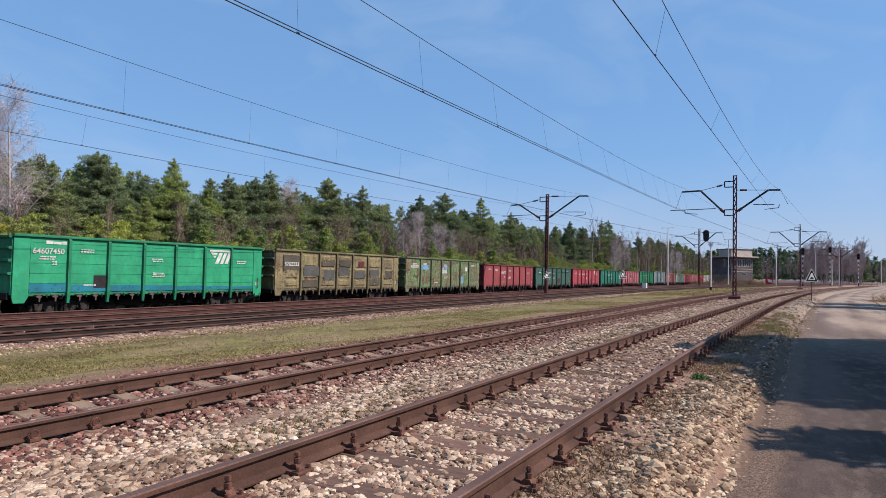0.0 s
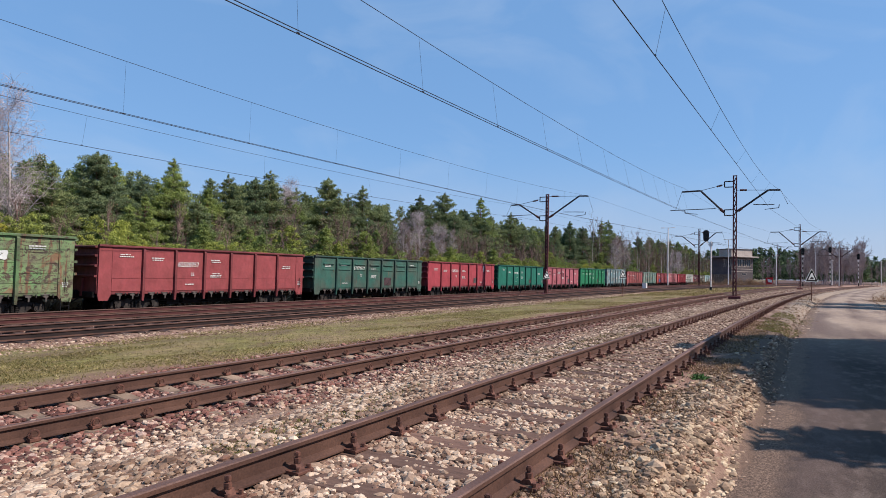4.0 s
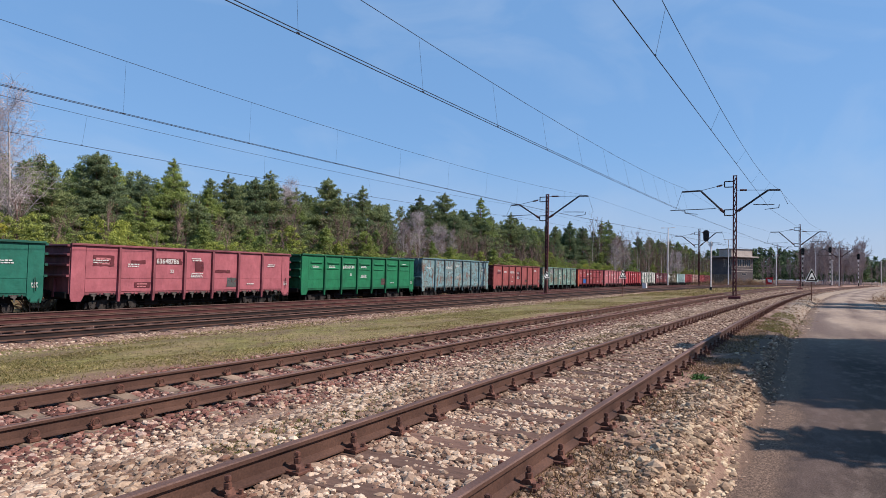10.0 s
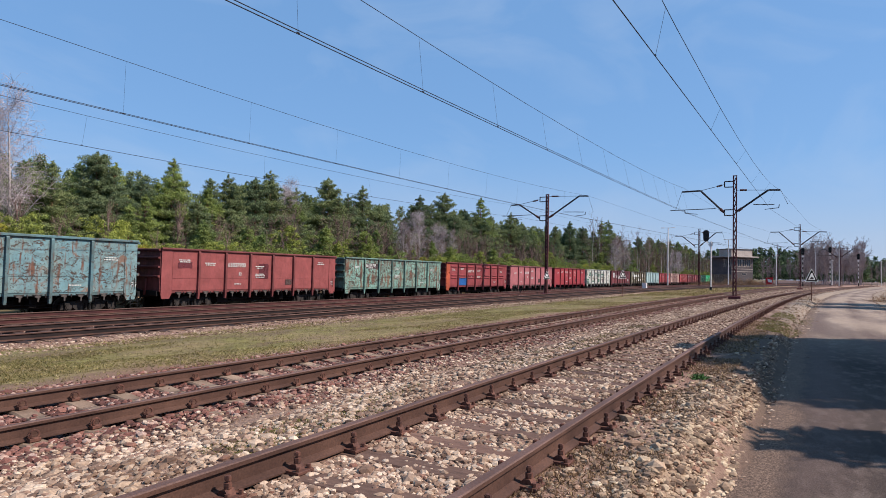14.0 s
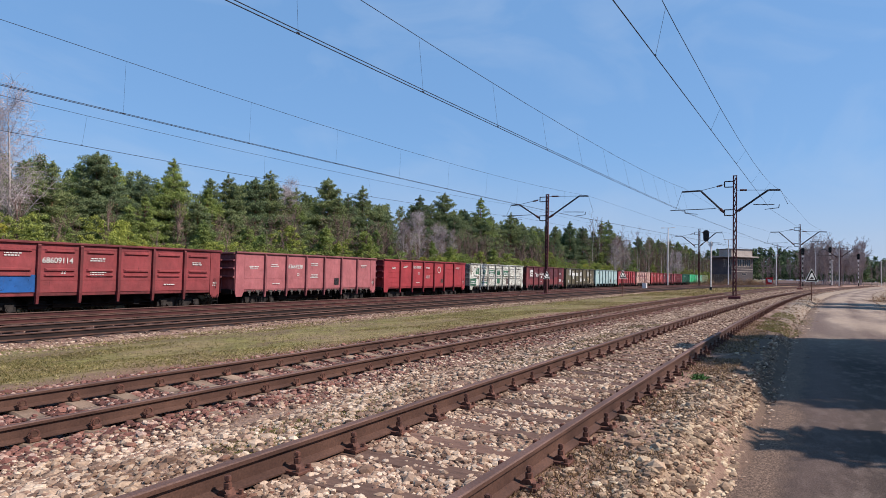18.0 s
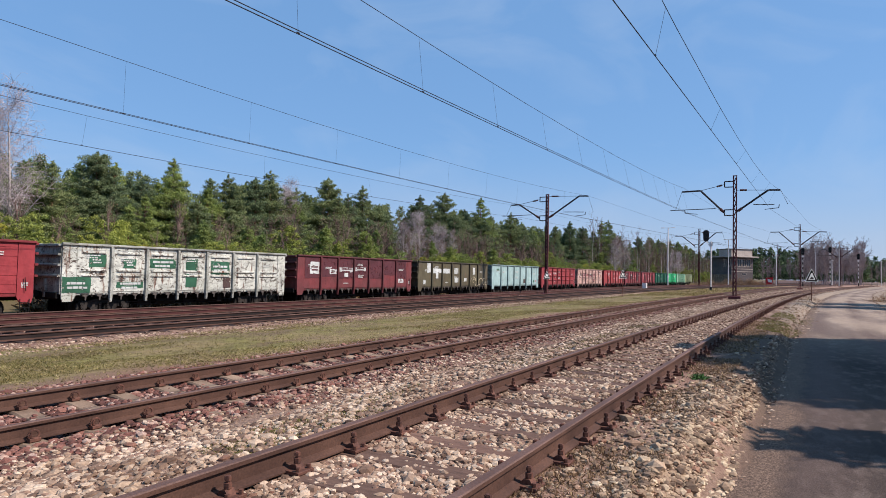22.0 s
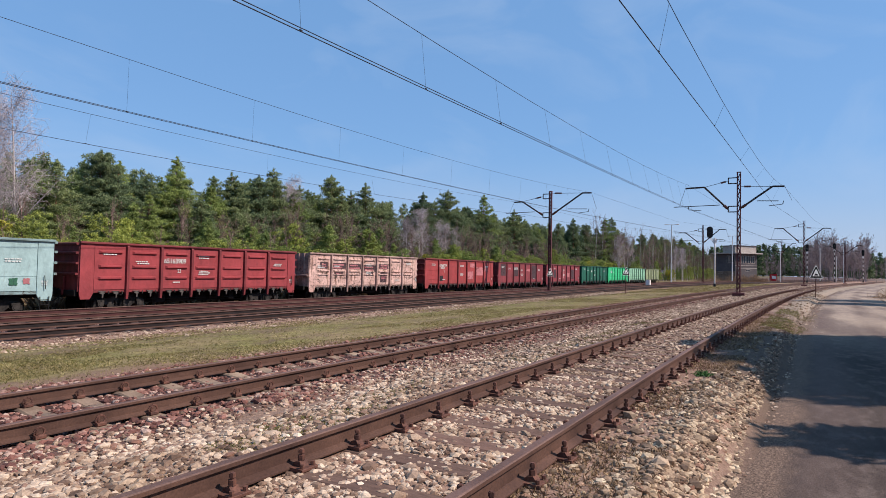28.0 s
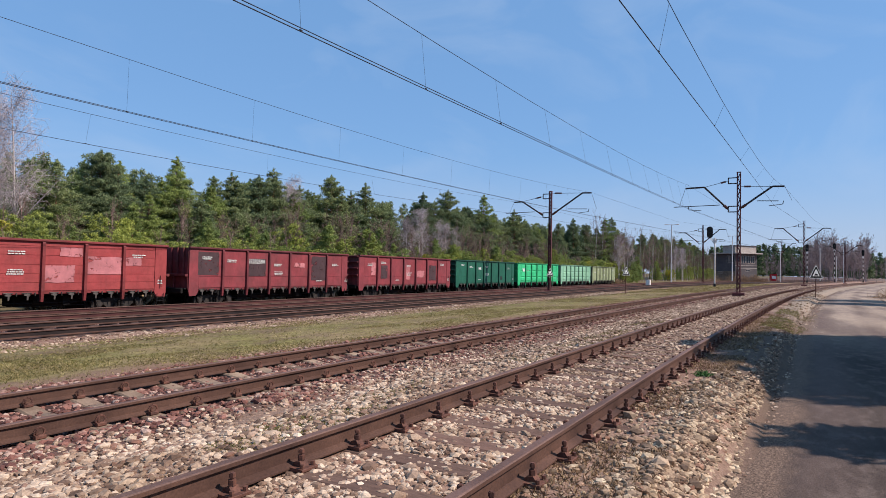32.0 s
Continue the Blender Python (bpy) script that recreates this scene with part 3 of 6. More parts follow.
CLIP_S, CLIP_B = spring_clip(), bolt_clip()
CONC, WOOD = [concrete_sleeper()], [wood_sleeper(i, OLD_WOOD) for i in range(4)]
OILY = [wood_sleeper(i, DARK_WOOD) for i in range(4)]
track("rusty track on old wooden sleepers in pale ballast", mid_a, top_a, 0.0, -6, 250, 0.63, WOOD, CLIP_B, -4.2, 72)
track("rusty track on concrete sleepers in reddish ballast", mid_b, top_b, 0.0, -6, 250, 0.6, CONC, CLIP_S, -3.9, 66)
track("rusty station track with grassy ballast", mid_c, top_c, 0.07, -20, 250, 0.65, OILY, None, -4.2, 60, DARK_RAIL)
track("red-rusted station track beside the train", mid_d, top_d, 0.07, -20, 250, 0.65, OILY, None, -4.2, 60, RED_RAIL)
track("broad-gauge track under the freight train", lambda x: TRAIN_Y, lambda x: TRAIN_Z, 0.0, -45, 420, 0.65, WOOD, None, -40, -40)


# ---- the freight train: open wagons, all of one length ----
PITCH, LONG, SIDE = 13.92, 12.84, 1.56
RIBS = [2.12, 3.83, 5.53, 7.23, 8.94, 10.65]
BAYS = list(zip([0.62] + [r + 0.075 for r in RIBS], [r - 0.075 for r in RIBS] + [LONG - 0.62]))
LOW, HIGH = 1.13, 3.36


def along(u):
    return u - LONG / 2


def pressing(x0, x1, z0, z1, out=0.06, slope=0.05):
    """A pressed-out swage of the side sheet."""
    y, b = -SIDE - 0.001, Build()
    v = [(x0, y, z0), (x1, y, z0), (x1, y, z1), (x0, y, z1), (x0 + slope * 1.6, y - out, z0 + slope), (x1 - slope * 1.6, y - out, z0 + slope), (x1 - slope * 1.6, y - out, z1 - slope * 0.7), (x0 + slope * 1.6, y - out, z1 - slope * 0.7)]
    b.add(v, [(4, 5, 6, 7), (0, 1, 5, 4), (1, 2, 6, 5), (2, 3, 7, 6), (3, 0, 4, 7), (0, 3, 2, 1)])
    return b.mesh("pressing", None)


SWAGES = dict(pockets=((2.98, 3.14, 0.07, 0.05), (2.1, 2.26, 0.07, 0.05), (1.86, 1.98, 0.06, 0.04)), triple=((2.92, 3.08, 0.08, 0.05), (2.2, 2.36, 0.08, 0.05), (1.62, 1.78, 0.08, 0.05)), upper=((2.82, 2.98, 0.08, 0.05), (2.42, 2.56, 0.04, 0.04)), frames=((2.5, 3.2, 0.05, 0.07), (1.75, 2.4, 0.05, 0.07), (1.25, 1.66, 0.05, 0.07)), boards=(), smooth=())


def panel(style, a, c):
    b = Build()
    joints = {"boards": (1.5, 1.9, 2.32, 2.75, HIGH - 0.2), "smooth": (1.78,)}.get(style, (1.7,))
    ring = [(-SIDE + 0.04, HIGH), (-SIDE + 0.04, LOW), (-SIDE, LOW)]
    for z in joints:
        ring += [(-SIDE, z - 0.01), (-SIDE + 0.014, z - 0.007), (-SIDE + 0.014, z + 0.007), (-SIDE, z + 0.01)]
    ring.append((-SIDE, HIGH))
    b.prism(ring, along(a), along(c), 0)
    return b.mesh("side_panel", None)


def rib(u):
    x, b = along(u), Build()
    v = []
    for z, w, o in ((0.68, 0.065, 0.07), (1.1, 0.075, 0.11), (3.3, 0.075, 0.1), (3.38, 0.075, 0.05)):
        v += [(x - w, -SIDE, z), (x - w * 0.8, -SIDE - o, z), (x + w * 0.8, -SIDE - o, z), (x + w, -SIDE, z)]
    f = [(0, 1, 2, 3), (12, 15, 14, 13)]
    for i in range(3):
        f += [(i * 4 + j, i * 4 + (j + 1) % 4, i * 4 + 4 + (j + 1) % 4, i * 4 + 4 + j) for j in range(4)]
    return b.add(v, f).mesh("rib", None)


def corner(right):
    b = Build()
    ring = [(0.0, 0.95), (0.06, 0.72), (0.46, 0.72), (0.6, 0.98), (0.6, HIGH), (0.0, HIGH)]
    if right:
        ring = [(LONG - p, q) for p, q in ring]
    b.prism([(along(p), q) for p, q in ring], -SIDE - 0.012, -SIDE + 0.05)
    return b.mesh("corner_plate", None)


def top_rail():
    b = Build()
    b.box(along(0) - 0.03, -SIDE - 0.09, HIGH, along(LONG) + 0.03, -SIDE + 0.06, 3.48, 0.025)
    b.box(along(0) - 0.03, SIDE - 0.06, HIGH, along(LONG) + 0.03, SIDE + 0.09, 3.48, 0.025)
    return b.mesh("top_rail", None)


def sill():
    b = Build()
    b.box(along(0.5), -SIDE + 0.02, 0.98, along(LONG - 0.5), -SIDE + 0.1, LOW, 0.02)
    return b.mesh("sill", None)


def far_wall():
    b = Build()
    b.box(along(0), SIDE - 0.05, 1.1, along(LONG), SIDE, HIGH)
    return b.mesh("far_side_wall", None)


def end_wall(sgn):
    b = Build()
    x = sgn * LONG / 2
    b.box(x - 0.04, -SIDE + 0.05, 1.05, x + 0.04, SIDE - 0.05, 3.42)
    return b.mesh("end_wall", None)


def end_ribs(sgn, upright):
    x, out = sgn * LONG / 2, []
    y0, y1 = -SIDE + 0.02, SIDE - 0.02

    def one(d, ya, za, yb, zb):
        b = Build()
        b.box(min(x + sgn * 0.04, x + sgn * d), ya, za, max(x + sgn * 0.04, x + sgn * d), yb, zb, 0.02)
        out.append(b.mesh("end_rib", None))

    if upright:
        for y in (-1.2, -0.75, -0.25, 0.25, 0.75, 1.2):
            one(0.14, y - 0.05, 1.93, y + 0.05, 3.42)
        one(0.2, y0, 1.78, y1, 1.92)
    else:
        for z in (1.9, 2.42, 2.92, 3.36):
            one(0.17, y0, z - 0.055, y1, z + 0.055)
    for y in (-0.5, 0.5):
        one(0.15, y - 0.08, 0.9, y + 0.08, 1.76)
    return out


def hatch_bracket():
    """Locking catch of a floor hatch, hanging under the side sill."""
    b = Build()
    b.prism([(-0.14, 1.0), (0.05, 1.03), (0.1, 0.97), (0.04, 0.9), (0.02, 0.76), (-0.03, 0.76), (-0.03, 0.92), (-0.14, 0.95)], -SIDE - 0.03, -SIDE + 0.01)
    b.tube((-0.2, -SIDE, 1.04), (0.16, -SIDE, 1.04), 0.02, n=6)
    b.tube((0.28, -SIDE - 0.01, 1.06), (0.28, -SIDE - 0.01, 0.92), 0.022, n=6)
    return b.mesh("hatch_catch", CATCH_GREY)


def under_frame():
    b = Build()
    b.box(-6.5, -0.3, 0.78, 6.5, 0.3, 1.08, 0.02)
    b.box(-2.95, -0.5, 0.46, -0.2, 0.5, 0.9, 0.05)
    b.box(0.3, -0.45, 0.44, 2.9, 0.45, 0.9, 0.05)
    b.box(-6.4, -1.45, 1.06, 6.4, 1.45, 1.12)
    for x in (-4.33, 4.33):
        b.box(x - 0.25, -1.45, 0.85, x + 0.25, 1.45, 1.08, 0.03)
    for u in RIBS:
        b.box(along(u) - 0.08, -1.5, 0.74, along(u) + 0.08, 1.5, 1.06, 0.02)
    for a, c in BAYS:
        for y0, y1 in ((-1.5, -0.3), (0.3, 1.5)):
            b.add([(along(a), y0, 1.05), (along(c), y0, 1.05), (along(c), y1, 0.86 if y0 < 0 else 1.05), (along(a), y1, 0.86 if y0 < 0 else 1.05)], [(0, 1, 2, 3)])
    return b.mesh("underframe", UNDER)


def brake_gear():
    b = Build()
    b.tube((-1.6, -0.75, 0.62), (-0.5, -0.75, 0.62), 0.2, n=10)
    b.tube((0.9, -0.6, 0.66), (1.5, -0.6, 0.66), 0.17, n=10)
    b.box(-2.6, -1.0, 0.42, -1.9, -0.5, 0.8, 0.03)
    b.tube((-3.2, -0.9, 0.5), (3.2, -0.9, 0.46), 0.025, n=5)
    b.tube((-3.2, -1.1, 0.62), (3.2, -1.1, 0.6), 0.02, n=5)
    b.box(1.9, -1.1, 0.5, 2.2, -0.7, 0.9, 0.02)
    return b.mesh("brake_gear", UNDER)


def side_frame():
    b = Build()
    ring = [(-1.22, 0.36), (-1.2, 0.6), (-1.05, 0.7), (-0.6, 0.72), (-0.35, 0.8), (0.35, 0.8), (0.6, 0.72), (1.05, 0.7), (1.2, 0.6), (1.22, 0.36), (0.98, 0.34), (0.7, 0.46), (0.38, 0.2), (-0.38, 0.2), (-0.7, 0.46), (-0.98, 0.34)]
    b.prism(ring, -0.07, 0.07)
    for x in (-0.17, 0.0, 0.17):
        for i in range(5):
            b.tube((x, -0.1, 0.28 + i * 0.075), (x, -0.1, 0.325 + i * 0.075), 0.075, n=8)
    return b.mesh("side_frame", BOGIE)


def axle_box():
    b = Build()
    b.tube((0, -0.12, 0), (0, 0.1, 0), 0.145, n=12)
    b.tube((0, -0.14, 0), (0, -0.1, 0), 0.1, n=8)
    b.box(-0.16, -0.1, 0.05, 0.16, 0.1, 0.19, 0.03)
    return b.mesh("axle_box", BOGIE)


def wheel_set():
    """Two spoked-looking plate wheels on an axle, centred on the axle."""
    b = Build()
    b.tube((0, -1.02, 0), (0, 1.02, 0), 0.075, n=10)
    for s in (-1, 1):
        y = s * 0.79
        b.tube((0, y - 0.065, 0), (0, y + 0.065, 0), 0.475, n=28)
        b.tube((0, y - s * 0.07, 0), (0, y - s * 0.098, 0), 0.505, n=28)
        b.tube((0, y + s * 0.06, 0), (0, y + s * 0.1, 0), 0.16, n=12)
        for i in range(3):
            t = 2 * math.pi * i / 3
            b.box(0.22 * math.cos(t) - 0.05, y + s * 0.06 - 0.012, 0.22 * math.sin(t) - 0.05, 0.22 * math.cos(t) + 0.05, y + s * 0.06 + 0.012, 0.22 * math.sin(t) + 0.05)
    return b.mesh("wheelset", WHEEL)


def coupler(sgn):
    b = Build()
    x = sgn * LONG / 2
    lo, hi = sorted((x - sgn * 0.2, x + sgn * 0.3))
    b.box(lo, -0.12, 0.95, hi, 0.12, 1.15, 0.03)
    e = x + sgn * 0.3
    b.prism([(e - sgn * 0.06, 0.2), (e + sgn * 0.12, 0.24), (e + sgn * 0.1, -0.02), (e + sgn * 0.14, -0.2), (e - sgn * 0.06, -0.2)], 0.9, 1.2, 2)
    b.tube((x, -0.45, 0.95), (x + sgn * 0.42, -0.3, 0.62), 0.03, n=6)
    b.box(min(x, x + sgn * 0.12), -1.4, 0.86, max(x, x + sgn * 0.12), 1.4, 1.12, 0.03)
    return b.mesh("coupler", UNDER)


def ladder():
    b = Build()
    x, y = along(LONG - 0.32), -SIDE - 0.06
    for dx in (-0.17, 0.17):
        b.tube((x + dx, y, 0.32), (x + dx, y, 0.9), 0.018, n=5)
    for z in (0.36, 0.56, 0.76):
        b.tube((x - 0.17, y, z), (x + 0.17, y, z), 0.016, n=5)
    return b.mesh("step_ladder", UNDER)


def hand_rail():
    b = Build()
    x, y = along(LONG - 0.32), -SIDE - 0.06
    b.tube((x + 0.02, y - 0.02, 1.2), (x - 0.03, y - 0.02, 1.75), 0.016, n=5)
    return b.mesh("hand_rail", UNDER)


RAW = dict(corner0=corner(False), corner1=corner(True), top=top_rail(), sill=sill(), far=far_wall(), e0=end_wall(-1), e1=end_wall(1), r0=end_ribs(-1, False), r1=end_ribs(1, False), u0=end_ribs(-1, True), u1=end_ribs(1, True))
RIB_RAW = [rib(u) for u in RIBS]
PANEL_RAW = {s: [panel(s, a, c) for a, c in BAYS] for s in ("boards", "smooth", "pockets", "triple", "upper", "frames")}
PRESS_RAW = {s: [[pressing(along(a) + 0.16, along(c) - 0.16, *sw) for sw in SWAGES[s]] for a, c in BAYS] for s in PANEL_RAW}
CATCH, FRAME, BRAKES, SIDEFRAME, AXLEBOX, WHEELS, LADDER = hatch_bracket(), under_frame(), brake_gear(), side_frame(), axle_box(), wheel_set(), ladder()
HANDRAIL = hand_rail()
COUPLERS = (coupler(-1), coupler(1))


def lowered(z, k):
    """Wagons of the lower kind: the body above the sill is k times as high."""
    return LOW + (z - LOW) * k if z > LOW else z


def painted(me, material, k=1.0):
    me = me.copy()
    if k != 1.0:
        for p in me.vertices:
            p.co.z = lowered(p.co.z, k)
    me.materials.clear()
    me.materials.append(material)
    return me


LETTERS = {}


def lettering(text, height):
    key = (text, height)
    if key not in LETTERS:
        cu = bpy.data.curves.new("lettering", "FONT")
        cu.body, cu.size, cu.align_x = text, height * 1.38, "LEFT"
        cu.offset = 0.004
        cu.resolution_u = 3
        ob = bpy.data.objects.new("lettering", cu)
        scene.collection.objects.link(ob)
        bpy.context.view_layer.update()
        me = bpy.data.meshes.new_from_object(ob.evaluated_get(bpy.context.evaluated_depsgraph_get()))
        bpy.data.objects.remove(ob)
        me.materials.clear()
        me.materials.append(STENCIL)
        LETTERS[key] = me
    return LETTERS[key]


FACE = Matrix.Rotation(math.pi / 2, 4, "X")


def letter(wagon, text, u, z, height, narrow=0.8, proud=0.03):
    me = lettering(text, height)
    ob = new("stencilled_number", me)
    ob.parent = wagon
    ob.matrix_local = Matrix.Translation((along(u), -SIDE - proud, z)) @ FACE @ Matrix.Diagonal((narrow, 1, 1, 1))
    ob["label"] = "white stencilled number"
    return ob


def bars(wagon, u, z, rows, width, rnd, size=0.07, material=None, proud=0.03):
    """Writing too small to read: short bars in rows."""
    b = Build()
    for r in range(rows):
        x = u + rnd.uniform(0, width * 0.15)
        while x < u + width * rnd.uniform(0.75, 1.0):
            w = rnd.uniform(0.05, 0.16) * size / 0.07
            zz = z - r * size * 1.7
            b.box(along(x), -SIDE - proud, zz, along(min(x + w, u + width)), -SIDE - proud + 0.004, zz + size * rnd.uniform(0.75, 1.0))
            x += w + 0.025
    if b.v:
        tagged(part("stencil_line", b, material or STENCIL, wagon, "small faded white stencilled lines"), kind="stuff")


def patch(wagon, u0, u1, z0, z1, material, rnd, ragged=0.05, proud=0.013, name="paint_patch", label=""):
    """A repainted or bare area with an uneven outline."""
    pts = []
    n = 5
    for a, c, d, e in ((u0, z0, u1, z0), (u1, z0, u1, z1), (u1, z1, u0, z1), (u0, z1, u0, z0)):
        for i in range(n):
            k = i / n
            pts.append((along(a + (d - a) * k + rnd.uniform(-1, 1) * ragged), c + (e - c) * k + rnd.uniform(-1, 1) * ragged))
    b = Build()
    m = len(pts)
    b.prism(pts, -SIDE - proud, -SIDE - proud + 0.005)
    part(name, b, material, wagon, label)


def flat_paint(name, r, g, b_, worn=0.8):
    """Repaint with a worn, broken edge that lets the paint below show."""
    m = paint(name, lin(r, g, b_), lin(r * worn, g * worn, b_ * worn), lin(92, 62, 50), 0.25, 0.2)
    nt = m.node_tree
    fac = ramp(nt, noise_of(nt, coords(nt, False), 4.0, 6, 0.65, None, 0.5), [(0.36, BLACK), (0.42, WHITE)])
    gap, both = nt.nodes.new("ShaderNodeBsdfTransparent"), nt.nodes.new("ShaderNodeMixShader")
    nt.links.new(fac, both.inputs[0])
    nt.links.new(gap.outputs[0], both.inputs[1])
    nt.links.new(nt.nodes["Principled BSDF"].outputs[0], both.inputs[2])
    nt.links.new(both.outputs[0], nt.nodes["Material Output"].inputs[0])
    return m


PATCHES = dict(soot=flat_paint("soot_patch", 92, 48, 54), drab=flat_paint("drab_patch", 86, 80, 68), cream=flat_paint("cream_spray", 206, 190, 160), grey=flat_paint("grey_patch", 86, 86, 84), dark=flat_paint("dark_patch", 44, 40, 42), white=flat_paint("white_patch", 205, 208, 204), blue=flat_paint("blue_patch", 30, 92, 158), skyblue=flat_paint("light_blue_patch", 112, 152, 186), green=flat_paint("green_patch", 48, 98, 74), pink=flat_paint("pink_patch", 190, 118, 120), maroon=flat_paint("maroon_patch", 98, 42, 48), teal=flat_paint("teal_patch", 28, 120, 140), orange=flat_paint("orange_patch", 186, 88, 58), brown=flat_paint("brown_patch", 90, 70, 66), umber=flat_paint("umber_patch", 74, 54, 56))

RUST = lin(110, 74, 58)
